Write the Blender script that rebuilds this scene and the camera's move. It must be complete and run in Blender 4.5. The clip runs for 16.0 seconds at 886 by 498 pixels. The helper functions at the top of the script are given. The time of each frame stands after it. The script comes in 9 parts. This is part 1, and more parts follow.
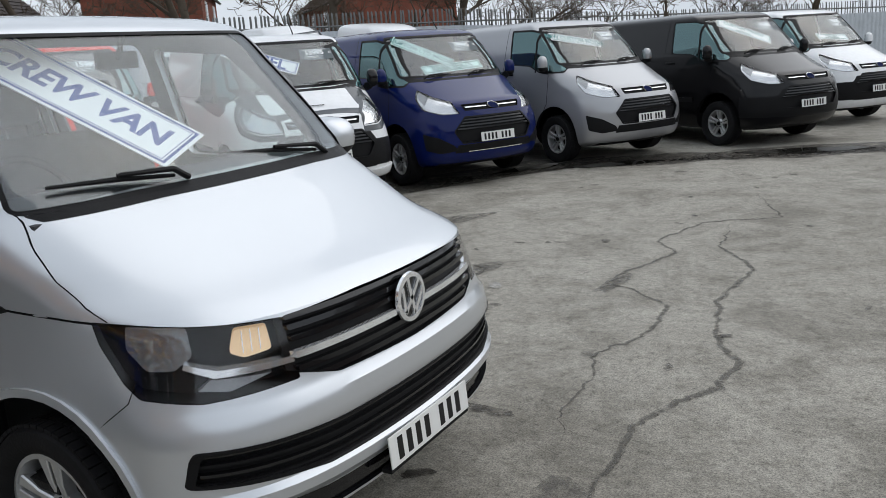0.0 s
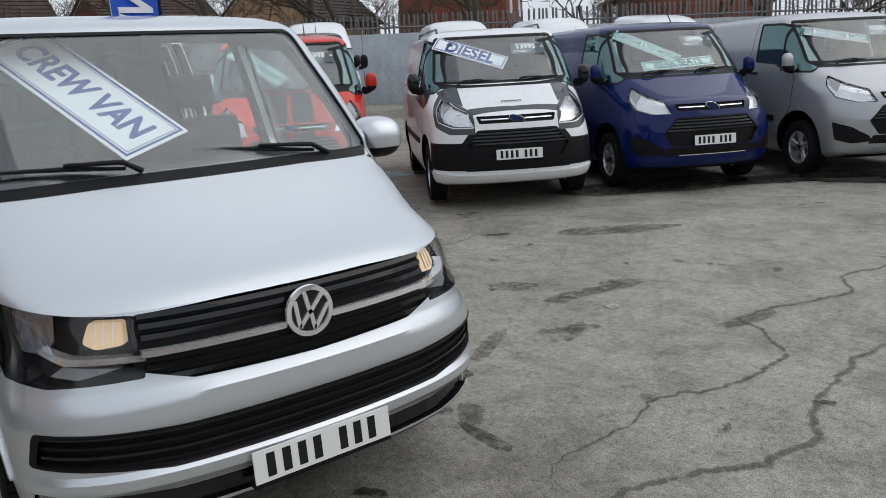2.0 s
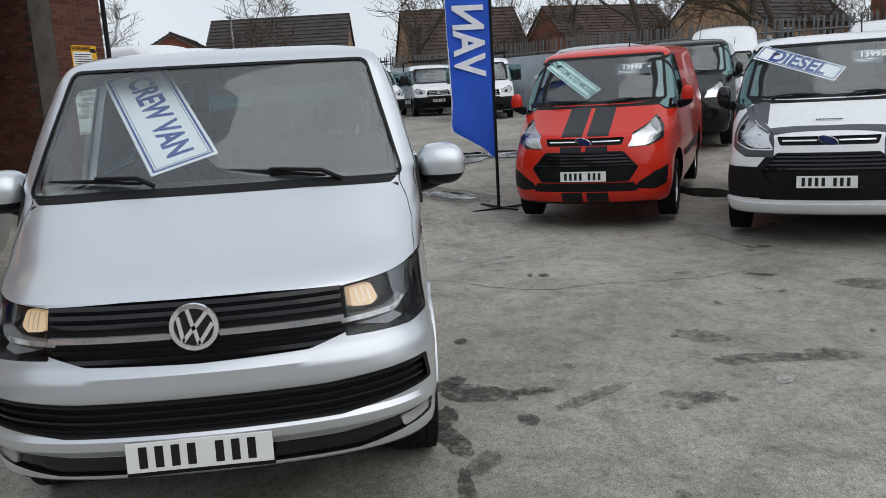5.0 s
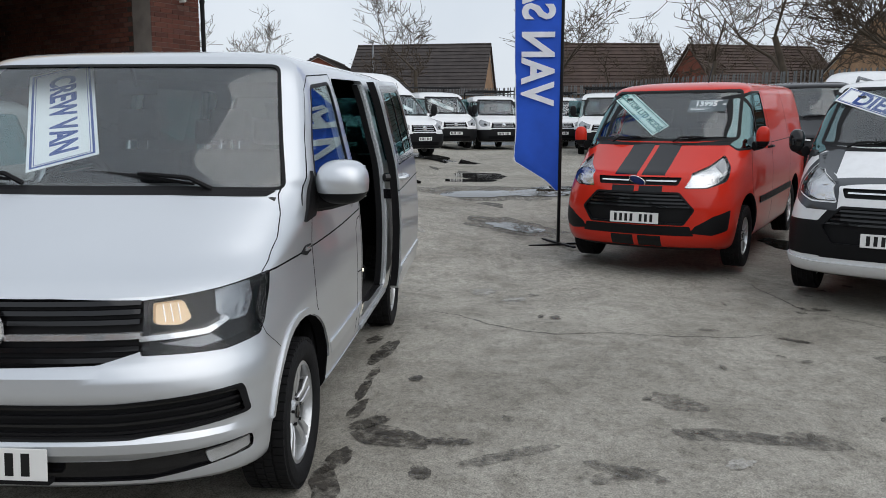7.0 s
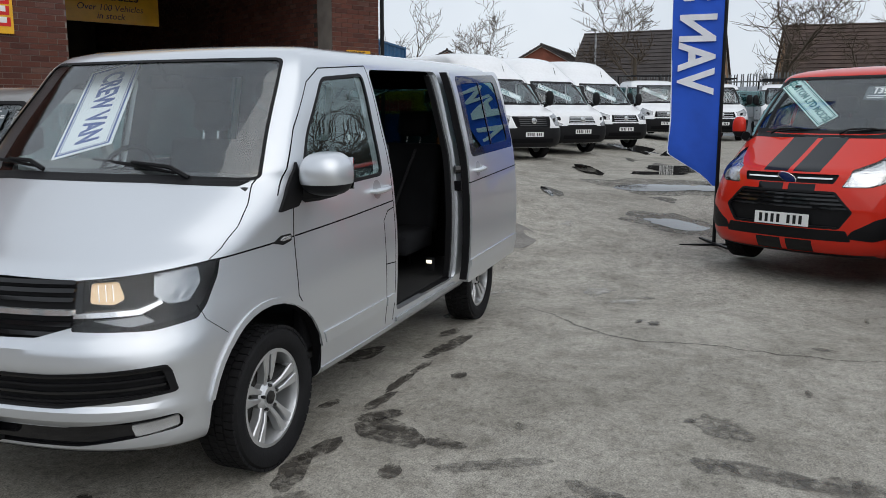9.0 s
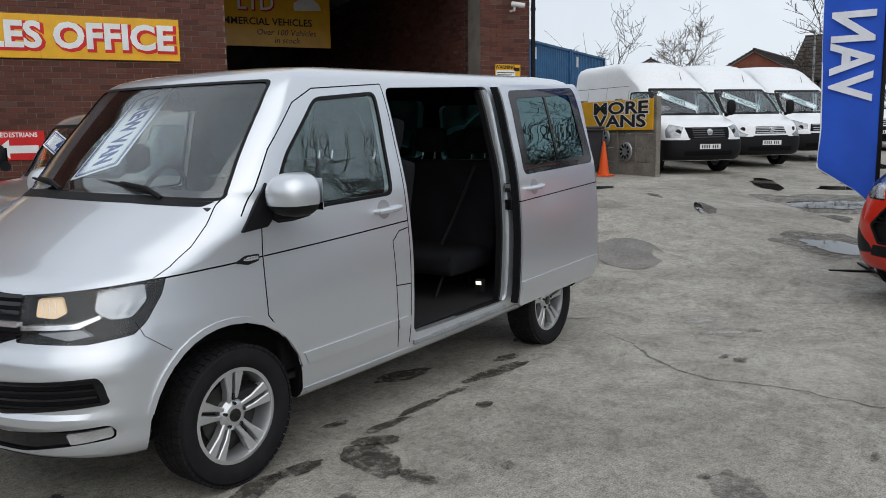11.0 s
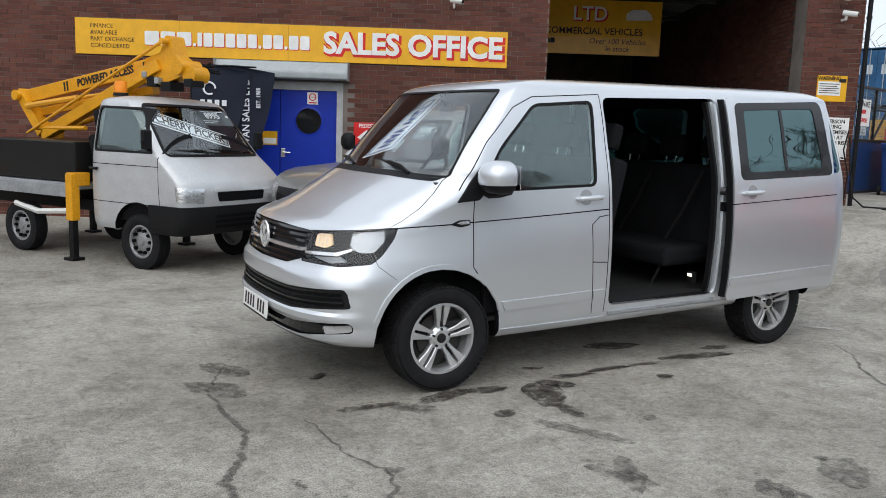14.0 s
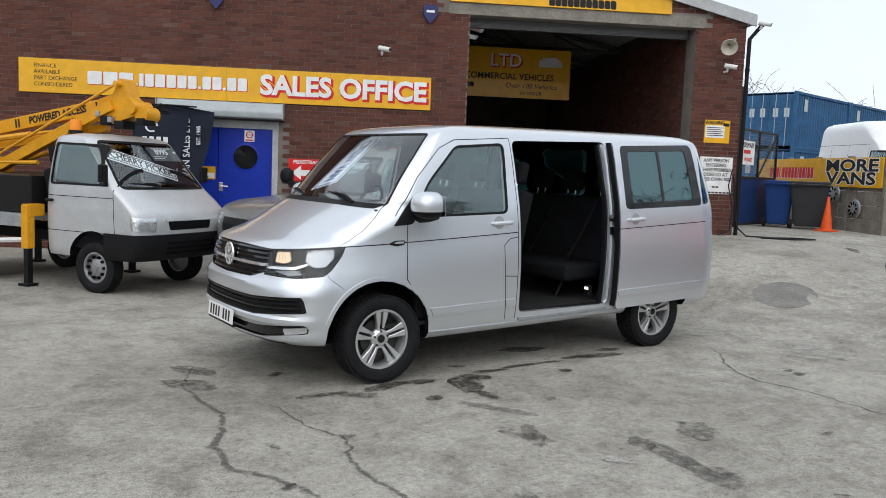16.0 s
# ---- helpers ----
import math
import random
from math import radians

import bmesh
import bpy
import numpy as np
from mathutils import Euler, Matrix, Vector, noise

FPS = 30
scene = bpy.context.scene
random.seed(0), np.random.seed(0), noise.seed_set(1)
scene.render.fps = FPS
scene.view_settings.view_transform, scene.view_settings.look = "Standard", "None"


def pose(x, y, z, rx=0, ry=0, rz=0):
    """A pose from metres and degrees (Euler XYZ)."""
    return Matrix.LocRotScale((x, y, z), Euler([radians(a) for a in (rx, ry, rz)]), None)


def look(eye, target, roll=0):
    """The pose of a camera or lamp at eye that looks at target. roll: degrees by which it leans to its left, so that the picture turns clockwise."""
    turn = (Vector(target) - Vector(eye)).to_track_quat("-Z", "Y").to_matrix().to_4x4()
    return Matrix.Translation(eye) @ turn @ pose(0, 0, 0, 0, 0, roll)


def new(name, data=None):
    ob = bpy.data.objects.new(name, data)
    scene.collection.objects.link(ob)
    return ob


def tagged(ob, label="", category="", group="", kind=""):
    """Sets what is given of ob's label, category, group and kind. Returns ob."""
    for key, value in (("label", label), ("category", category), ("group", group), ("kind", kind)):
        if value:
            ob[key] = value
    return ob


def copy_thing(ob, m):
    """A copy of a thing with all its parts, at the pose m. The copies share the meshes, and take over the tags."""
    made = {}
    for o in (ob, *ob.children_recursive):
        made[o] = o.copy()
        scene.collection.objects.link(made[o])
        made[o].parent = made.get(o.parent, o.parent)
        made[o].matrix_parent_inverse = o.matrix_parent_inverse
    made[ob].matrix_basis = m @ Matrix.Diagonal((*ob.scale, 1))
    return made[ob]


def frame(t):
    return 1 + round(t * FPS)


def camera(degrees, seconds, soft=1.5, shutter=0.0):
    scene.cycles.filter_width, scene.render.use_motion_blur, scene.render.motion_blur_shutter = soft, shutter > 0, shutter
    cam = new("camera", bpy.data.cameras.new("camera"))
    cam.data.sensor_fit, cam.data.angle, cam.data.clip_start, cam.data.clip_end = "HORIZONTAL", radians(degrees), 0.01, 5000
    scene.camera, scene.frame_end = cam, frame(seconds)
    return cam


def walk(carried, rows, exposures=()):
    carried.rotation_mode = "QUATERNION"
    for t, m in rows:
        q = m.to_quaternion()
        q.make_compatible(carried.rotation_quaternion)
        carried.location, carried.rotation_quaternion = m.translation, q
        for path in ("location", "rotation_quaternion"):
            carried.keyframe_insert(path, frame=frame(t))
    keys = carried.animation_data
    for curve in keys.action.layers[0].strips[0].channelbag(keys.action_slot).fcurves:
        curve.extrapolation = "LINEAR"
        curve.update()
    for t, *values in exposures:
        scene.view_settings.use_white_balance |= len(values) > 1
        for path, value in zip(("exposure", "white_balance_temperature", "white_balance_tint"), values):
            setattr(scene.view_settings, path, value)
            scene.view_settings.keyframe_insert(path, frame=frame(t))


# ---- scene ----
cam = camera(57.3, 16.0, soft=0.9)
PATH = [
    (0, (2.341, -2.23, 1.708), (1.334, -0.567, 1.238), -4.0),
    (0.5, (2.487, -1.935, 1.706), (1.371, -0.34, 1.249), -3.1),
    (1, (2.694, -1.698, 1.702), (1.435, -0.208, 1.261), -3.2),
    (1.5, (3.017, -1.446, 1.705), (1.548, -0.166, 1.254), -3.4),
    (2, (3.162, -1.206, 1.671), (1.615, -0.02, 1.225), -3.2),
    (2.5, (3.278, -0.92, 1.691), (1.657, 0.171, 1.264), -2.8),
    (3, (3.507, -0.603, 1.681), (1.771, 0.283, 1.23), -3.4),
    (3.5, (3.625, -0.344, 1.676), (1.803, 0.357, 1.242), -3.7),
    (4, (3.567, -0.032, 1.682), (1.707, 0.576, 1.27), -2.6),
    (4.5, (3.626, 0.287, 1.66), (1.71, 0.706, 1.266), -2.8),
    (5, (3.727, 0.622, 1.67), (1.772, 0.817, 1.293), -3.3),
    (5.2, (3.709, 0.734, 1.666), (1.751, 0.888, 1.287), -2.8),
    (7.3, (3.344, 1.923, 1.57), (1.375, 1.723, 1.278), 0.2),
    (7.5, (3.311, 2.032, 1.588), (1.348, 1.785, 1.292), 0.2),
    (8, (3.245, 2.33, 1.565), (1.318, 1.885, 1.271), -0.2),
    (8.5, (3.172, 2.636, 1.587), (1.29, 2.033, 1.282), -0.6),
    (8.7, (3.114, 2.715, 1.585), (1.244, 2.077, 1.273), -0.3),
    (10.8, (2.437, 3.673, 1.596), (0.802, 2.559, 1.303), -0.7),
    (11, (2.343, 3.733, 1.607), (0.735, 2.58, 1.32), -0.8),
    (11.5, (2.199, 3.923, 1.602), (0.724, 2.605, 1.307), -1.0),
    (12, (2.056, 4.156, 1.612), (0.802, 2.625, 1.323), -0.6),
    (12.5, (2.108, 4.331, 1.591), (0.931, 2.74, 1.305), 0.3),
    (13, (2.251, 4.567, 1.612), (1.123, 2.939, 1.332), 1.0),
    (13.5, (2.323, 4.852, 1.591), (1.272, 3.174, 1.309), 1.8),
    (14, (2.427, 5.084, 1.592), (1.443, 3.366, 1.305), 2.0),
    (14.5, (2.651, 5.302, 1.575), (1.594, 3.622, 1.324), 2.1),
    (15, (2.806, 5.532, 1.596), (1.675, 3.9, 1.358), 2.3),
    (15.5, (2.898, 5.788, 1.586), (1.774, 4.152, 1.339), 2.1),
    (16, (3.056, 5.946, 1.591), (1.908, 4.319, 1.398), 2.3),
]
walk(cam, [(t, look(eye, target, roll)) for t, eye, target, roll in PATH],
     [(0, 0.10), (1.5, 0.0), (4, 0.03), (5, 0.02), (8, 0.06), (11, 0.09), (12.5, 0.33), (14, 0.42), (15, 0.5), (16, 0.43)])

# ---- world and light: flat overcast daylight ----
world = bpy.data.worlds.new("overcast_sky")
scene.world = world
world.use_nodes = True
wn, wl = world.node_tree.nodes, world.node_tree.links
sky = wn.new("ShaderNodeTexSky")
sky.sky_type = "NISHITA"
sky.sun_disc = False
sky.sun_elevation, sky.sun_rotation = radians(48), radians(40)
sky.air_density, sky.dust_density, sky.ozone_density = 1.0, 4.0, 1.0
coord = wn.new("ShaderNodeTexCoord")
cloud = wn.new("ShaderNodeTexNoise")
cloud.inputs["Scale"].default_value, cloud.inputs["Detail"].default_value = 2.2, 5.0
wl.new(coord.outputs["Generated"], cloud.inputs["Vector"])
grey = wn.new("ShaderNodeValToRGB")
grey.color_ramp.elements[0].position, grey.color_ramp.elements[0].color = 0.3, (6.3, 7.0, 7.9, 1)
grey.color_ramp.elements[1].position, grey.color_ramp.elements[1].color = 0.7, (8.6, 9.2, 9.9, 1)
wl.new(cloud.outputs["Fac"], grey.inputs["Fac"])
blend = wn.new("ShaderNodeMixRGB")
blend.inputs["Fac"].default_value = 0.85
wl.new(sky.outputs["Color"], blend.inputs["Color1"])
wl.new(grey.outputs["Color"], blend.inputs["Color2"])
wl.new(blend.outputs["Color"], wn["Background"].inputs["Color"])
wn["Background"].inputs["Strength"].default_value = 0.10

sun = new("sun", bpy.data.lights.new("sun", "SUN"))
sun.data.energy, sun.data.angle, sun.data.color = 1.0, radians(85), (1.0, 0.985, 0.965)
sun.matrix_world = look((20, 25, 40), (0, 0, 0))
scene.view_settings.exposure = 0.0

# ---- materials ----
def material(name, base, rough=0.5, metal=0.0, var=0.08, scale=6.0, bump=0.0, bscale=60.0, coat=0.0, spec=0.25, fine=0.0, emit=0.0, flakes=0.0, dirt=0.0):
    """A plain painted, plastic or metal surface with uneven colour, roughness and relief."""
    m = bpy.data.materials.new(name)
    m.use_nodes = True
    n, l = m.node_tree.nodes, m.node_tree.links
    b = n["Principled BSDF"]
    b.inputs["Metallic"].default_value = metal
    b.inputs["Roughness"].default_value = rough
    b.inputs["Specular IOR Level"].default_value = spec
    if coat:
        b.inputs["Coat Weight"].default_value, b.inputs["Coat Roughness"].default_value, b.inputs["Coat IOR"].default_value = coat, 0.04, 1.42
    tc = n.new("ShaderNodeTexCoord")
    big = n.new("ShaderNodeTexNoise")
    big.inputs["Scale"].default_value, big.inputs["Detail"].default_value = scale, 6
    l.new(tc.outputs["Object"], big.inputs["Vector"])
    ramp = n.new("ShaderNodeValToRGB")
    dark, light = [max(c * (1 - var), 0) for c in base], [min(c * (1 + var), 1) for c in base]
    ramp.color_ramp.elements[0].position, ramp.color_ramp.elements[0].color = 0.3, (*dark, 1)
    ramp.color_ramp.elements[1].position, ramp.color_ramp.elements[1].color = 0.7, (*light, 1)
    l.new(big.outputs["Fac"], ramp.inputs["Fac"])
    colour = ramp.outputs["Color"]
    if fine or dirt:
        small = n.new("ShaderNodeTexNoise")
        small.inputs["Scale"].default_value, small.inputs["Detail"].default_value = scale * 9, 8
        l.new(tc.outputs["Object"], small.inputs["Vector"])
        mix = n.new("ShaderNodeMixRGB")
        mix.blend_type = "MULTIPLY"
        mix.inputs["Fac"].default_value = fine or dirt
        r2 = n.new("ShaderNodeValToRGB")
        r2.color_ramp.elements[0].position, r2.color_ramp.elements[0].color = 0.35, (0.55, 0.53, 0.5, 1)
        r2.color_ramp.elements[1].position = 0.6
        l.new(small.outputs["Fac"], r2.inputs["Fac"])
        l.new(colour, mix.inputs["Color1"])
        l.new(r2.outputs["Color"], mix.inputs["Color2"])
        colour = mix.outputs["Color"]
    l.new(colour, b.inputs["Base Color"])
    if rough > 0.08 and not flakes:
        rr = n.new("ShaderNodeMapRange")
        rr.inputs["To Min"].default_value, rr.inputs["To Max"].default_value = rough * 0.82, min(rough * 1.18, 1)
        l.new(big.outputs["Fac"], rr.inputs["Value"])
        l.new(rr.outputs["Result"], b.inputs["Roughness"])
    if bump:
        bt = n.new("ShaderNodeTexNoise")
        bt.inputs["Scale"].default_value, bt.inputs["Detail"].default_value = bscale, 6
        l.new(tc.outputs["Object"], bt.inputs["Vector"])
        bm_ = n.new("ShaderNodeBump")
        bm_.inputs["Strength"].default_value, bm_.inputs["Distance"].default_value = bump, 0.01
        l.new(bt.outputs["Fac"], bm_.inputs["Height"])
        l.new(bm_.outputs["Normal"], b.inputs["Normal"])
    if emit:
        b.inputs["Emission Color"].default_value, b.inputs["Emission Strength"].default_value = (*base, 1), emit
    return m


def glass(name, tint, rough=0.0, weight=1.0, sheen=(1, 1, 1)):
    """Thin sheet glass: tinted see-through with a mirror gloss by Fresnel."""
    m = bpy.data.materials.new(name)
    m.use_nodes = True
    n, l = m.node_tree.nodes, m.node_tree.links
    n.remove(n["Principled BSDF"])
    clear, gloss, mix, face = n.new("ShaderNodeBsdfTransparent"), n.new("ShaderNodeBsdfGlossy"), n.new("ShaderNodeMixShader"), n.new("ShaderNodeLayerWeight")
    clear.inputs["Color"].default_value = (*tint, 1)
    gloss.inputs["Roughness"].default_value = rough
    gloss.inputs["Color"].default_value = (*sheen, 1)
    face.inputs["Blend"].default_value = 0.5
    power, scale_, add = n.new("ShaderNodeMath"), n.new("ShaderNodeMath"), n.new("ShaderNodeMath")
    power.operation, scale_.operation, add.operation = "POWER", "MULTIPLY", "ADD"
    power.inputs[1].default_value, scale_.inputs[1].default_value, add.inputs[1].default_value = 5.0, 0.55, 0.045 * weight
    l.new(face.outputs["Facing"], power.inputs[0])
    l.new(power.outputs[0], scale_.inputs[0])
    l.new(scale_.outputs[0], add.inputs[0])
    l.new(add.outputs[0], mix.inputs["Fac"])
    l.new(clear.outputs["BSDF"], mix.inputs[1])
    l.new(gloss.outputs["BSDF"], mix.inputs[2])
    l.new(mix.outputs["Shader"], n["Material Output"].inputs["Surface"])
    return m


PAINT = dict(rough=0.32, coat=0.75, spec=0.04, var=0.03, scale=1.5)
silver = material("silver_paint", (0.64, 0.665, 0.695), metal=0.68, spec=0.3, rough=0.33, coat=1.0, var=0.02, scale=1.2)
white_paint = material("white_paint", (0.80, 0.81, 0.82), dirt=0.10, **PAINT)
red_paint = material("red_paint", (0.58, 0.028, 0.014), **PAINT)
blue_paint = material("deep_blue_paint", (0.003, 0.010, 0.088), metal=0.0, **PAINT)
black_paint = material("black_paint", (0.006, 0.006, 0.007), **PAINT)
grey_paint = material("dark_grey_paint", (0.055, 0.06, 0.066), metal=0.2, **PAINT)
lead_paint = material("silver_grey_paint", (0.41, 0.415, 0.43), metal=0.5, **PAINT)
plastic = material("black_plastic", (0.010, 0.010, 0.011), rough=0.5, spec=0.15, bump=0.1, bscale=300)
gloss_black = material("gloss_black_plastic", (0.008, 0.008, 0.009), rough=0.12, coat=0.6)
chrome = material("chrome", (0.90, 0.91, 0.92), metal=0.75, rough=0.10, spec=0.6, var=0.02)
dull_metal = material("galvanised_metal", (0.42, 0.44, 0.46), metal=0.6, rough=0.5, var=0.15, scale=8, dirt=0.4)
rubber = material("tyre_rubber", (0.013, 0.013, 0.014), rough=0.75, spec=0.15, var=0.25, scale=12, bump=0.2, bscale=90)
alloy = material("alloy_silver", (0.60, 0.61, 0.62), metal=0.7, rough=0.3, coat=0.5)
steel_wheel = material("grey_steel_wheel", (0.36, 0.36, 0.37), metal=0.6, rough=0.42, dirt=0.3)
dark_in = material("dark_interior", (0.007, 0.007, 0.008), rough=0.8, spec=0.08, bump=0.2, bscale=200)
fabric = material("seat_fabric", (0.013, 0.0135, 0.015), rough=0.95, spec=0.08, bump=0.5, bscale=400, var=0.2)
gap_dark = material("panel_gap", (0.006, 0.006, 0.007), rough=0.7, spec=0.08)
screen_glass = glass("windscreen_glass", (0.95, 0.975, 0.98), weight=1.7)
side_glass = glass("side_glass", (0.90, 0.95, 0.94), weight=2.2, sheen=(0.86, 0.97, 0.97))
privacy_glass = glass("privacy_glass", (0.16, 0.28, 0.28), weight=4.2, sheen=(0.60, 0.88, 0.90))
lens_glass = glass("lamp_lens", (0.97, 0.97, 0.97), weight=0.55)
yellow_paint = material("yellow_paint", (0.72, 0.33, 0.01), rough=0.4, coat=0.3, dirt=0.35, var=0.1)
sign_yellow = material("sign_yellow", (0.78, 0.41, 0.016), rough=0.35, coat=0.3, dirt=0.08)
sign_white = material("sign_white", (0.80, 0.80, 0.78), rough=0.45, dirt=0.06)
sign_red = material("sign_red", (0.60, 0.02, 0.02), rough=0.4)
ink_black = material("ink_black", (0.012, 0.012, 0.012), rough=0.5)
ink_blue = material("ink_blue", (0.03, 0.07, 0.28), rough=0.5)
ink_teal = material("ink_teal", (0.03, 0.16, 0.16), rough=0.5)
card_white = material("card_white", (0.86, 0.88, 0.88), rough=0.5, var=0.02)
card_mint = material("card_mint", (0.60, 0.80, 0.76), rough=0.5, var=0.02)
door_blue = material("door_blue", (0.006, 0.03, 0.36), rough=0.42, coat=0.15, dirt=0.12)

# ---- building tools ----
def part(name, bm, mat, parent=None, label="", smooth=False, angle=35):
    """Links a bmesh as one mesh object, under a thing or a part where one is given."""
    me = bpy.data.meshes.new(name)
    bm.normal_update()
    bm.to_mesh(me)
    bm.free()
    for m in mat if isinstance(mat, (list, tuple)) else [mat]:
        me.materials.append(m)
    if smooth:
        me.shade_smooth()
        me.set_sharp_from_angle(angle=radians(angle))
    ob = new(name, me)
    if parent:
        ob.parent = parent
    if label:
        ob["label"] = label
    return ob


def thing(name, label, category, m=None, group="", kind=""):
    ob = new(name)
    ob.empty_display_size = 0.1
    ob.matrix_world = m or Matrix()
    return tagged(ob, label, category, group, kind)


def add_box(bm, x0, x1, y0, y1, z0, z1, m=None, bevel=0.0, mi=0):
    vs = [Vector((x, y, z)) for z in (z0, z1) for x, y in ((x0, y0), (x1, y0), (x1, y1), (x0, y1))]
    v = [bm.verts.new(m @ p if m else p) for p in vs]
    fs = [bm.faces.new([v[i] for i in q]) for q in ((3, 2, 1, 0), (4, 5, 6, 7), (0, 1, 5, 4), (1, 2, 6, 5), (2, 3, 7, 6), (3, 0, 4, 7))]
    for f in fs:
        f.material_index = mi
    if bevel:
        es = list({e for f in fs for e in f.edges})
        r = bmesh.ops.bevel(bm, geom=es, offset=bevel, segments=2, affect="EDGES", profile=0.6)
        for f in r["faces"]:
            f.material_index = mi
    return fs


def box(x0, x1, y0, y1, z0, z1, m=None, bevel=0.0):
    bm = bmesh.new()
    add_box(bm, x0, x1, y0, y1, z0, z1, m, bevel)
    return bm


def add_tube(bm, points, radius, sides=8, cap=True, mi=0):
    """A round bar along points; radius may be one number or one for each point."""
    pts = [Vector(p) for p in points]
    rad = radius if isinstance(radius, (list, tuple)) else [radius] * len(pts)
    rings = []
    side = None
    for i, p in enumerate(pts):
        d = (pts[min(i + 1, len(pts) - 1)] - pts[max(i - 1, 0)]).normalized()
        side = d.cross(Vector((0, 0, 1)) if abs(d.z) < 0.95 else Vector((1, 0, 0))).normalized() if side is None else (side - d * side.dot(d)).normalized()
        up = side.cross(d)
        rings.append([bm.verts.new(p + rad[i] * (math.cos(a) * side + math.sin(a) * up)) for a in (2 * math.pi * k / sides for k in range(sides))])
    for a, b in zip(rings, rings[1:]):
        for k in range(sides):
            bm.faces.new((a[k], a[(k + 1) % sides], b[(k + 1) % sides], b[k])).material_index = mi
    if cap:
        bm.faces.new(rings[0][::-1]).material_index = mi
        bm.faces.new(rings[-1]).material_index = mi


def tube(points, radius, sides=8):
    bm = bmesh.new()
    add_tube(bm, points, radius, sides)
    return bm


def add_lathe(bm, profile, m=None, seg=32, closed=False, mi=0):
    """Turns (radius, height) pairs round the y axis."""
    rings = []
    for r, h in profile:
        ring = []
        for k in range(seg):
            a = 2 * math.pi * k / seg
            p = Vector((r * math.cos(a), h, r * math.sin(a)))
            ring.append(bm.verts.new(m @ p if m else p))
        rings.append(ring)
    pairs = list(zip(rings, rings[1:])) + ([(rings[-1], rings[0])] if closed else [])
    for a, b in pairs:
        for k in range(seg):
            bm.faces.new((a[k], b[k], b[(k + 1) % seg], a[(k + 1) % seg])).material_index = mi
    if not closed:
        for ring in (rings[0], rings[-1]):
            bm.faces.new(ring).material_index = mi
    bmesh.ops.recalc_face_normals(bm, faces=bm.faces)


def prism(outline, y0, y1, plane="xz"):
    """A straight prism of a closed outline, drawn in the xz, yz or xy plane, between two depths."""
    bm = bmesh.new()
    put = {"xz": lambda a, b, d: (a, d, b), "yz": lambda a, b, d: (d, a, b), "xy": lambda a, b, d: (a, b, d)}[plane]
    lo, hi = [bm.verts.new(put(a, b, y0)) for a, b in outline], [bm.verts.new(put(a, b, y1)) for a, b in outline]
    n = len(outline)
    bm.faces.new(lo)
    bm.faces.new(hi[::-1])
    for i in range(n):
        bm.faces.new((lo[i], hi[i], hi[(i + 1) % n], lo[(i + 1) % n]))
    bmesh.ops.recalc_face_normals(bm, faces=bm.faces)
    return bm


def rounded(outline, r, seg=4):
    """Rounds the corners of a closed 2D outline."""
    out, n = [], len(outline)
    for i, p in enumerate(outline):
        a, b, c = Vector(outline[i - 1]), Vector(p), Vector(outline[(i + 1) % n])
        u, v = (a - b), (c - b)
        k = min(r, u.length * 0.45, v.length * 0.45)
        p0, p1 = b + u.normalized() * k, b + v.normalized() * k
        for s in range(seg + 1):
            t = s / seg
            out.append(tuple((1 - t) ** 2 * p0 + 2 * t * (1 - t) * b + t * t * p1))
    return out


bench = bpy.data.scenes.new("bench")


def evaluated(*obs):
    """The finished mesh of the first of some objects, worked out on a bench of its own."""
    for o in obs:
        bench.collection.objects.link(o)
    layer = bench.view_layers[0]
    layer.update()
    out = bmesh.new()
    out.from_mesh(obs[0].evaluated_get(layer.depsgraph).to_mesh())
    return out


def boolean(bm, cutters, mode="DIFFERENCE"):
    """Cuts closed bmeshes out of bm, or keeps what they share."""
    me = bpy.data.meshes.new("work")
    bm.to_mesh(me)
    bm.free()
    ob = bpy.data.objects.new("work", me)
    extra = []
    for c in cutters:
        cm = bpy.data.meshes.new("cut")
        c.to_mesh(cm)
        c.free()
        co = bpy.data.objects.new("cut", cm)
        extra.append(co)
        mod = ob.modifiers.new("cut", "BOOLEAN")
        mod.operation, mod.solver, mod.object = mode, "EXACT", co
    out = evaluated(ob, *extra)
    for o in (*extra, ob):
        d = o.data
        bpy.data.objects.remove(o)
        bpy.data.meshes.remove(d)
    return out


def lerp_table(rows, z):
    """Smoothly reads a table of rows (z, a, b, ...)."""
    if z <= rows[0][0]:
        return rows[0][1:]
    for p, q in zip(rows, rows[1:]):
        if z <= q[0]:
            t = (z - p[0]) / (q[0] - p[0])
            return tuple(a + (b - a) * t for a, b in zip(p[1:], q[1:]))
    return rows[-1][1:]


def text_mesh(words, size, depth=0.002, bold=0.0, align="CENTER", width=1.0, shear=0.0):
    cu = bpy.data.curves.new("words", "FONT")
    cu.body, cu.size, cu.extrude, cu.offset, cu.align_x, cu.align_y, cu.shear = words, size, depth, bold, align, "CENTER", shear
    cu.resolution_u = 3
    ob = bpy.data.objects.new("words", cu)
    bm = evaluated(ob)
    bpy.data.objects.remove(ob)
    bpy.data.curves.remove(cu)
    if width != 1.0:
        for v in bm.verts:
            v.co.x *= width
    return bm


def words(text, size, m, mat, parent, name="lettering", **kw):
    bm = text_mesh(text, size, **kw)
    bm.transform(m)
    return part(name, bm, mat, parent)

# ---- the yard ----
def smooth01(a):
    a = min(max(a, 0.0), 1.0)
    return a * a * (3 - 2 * a)


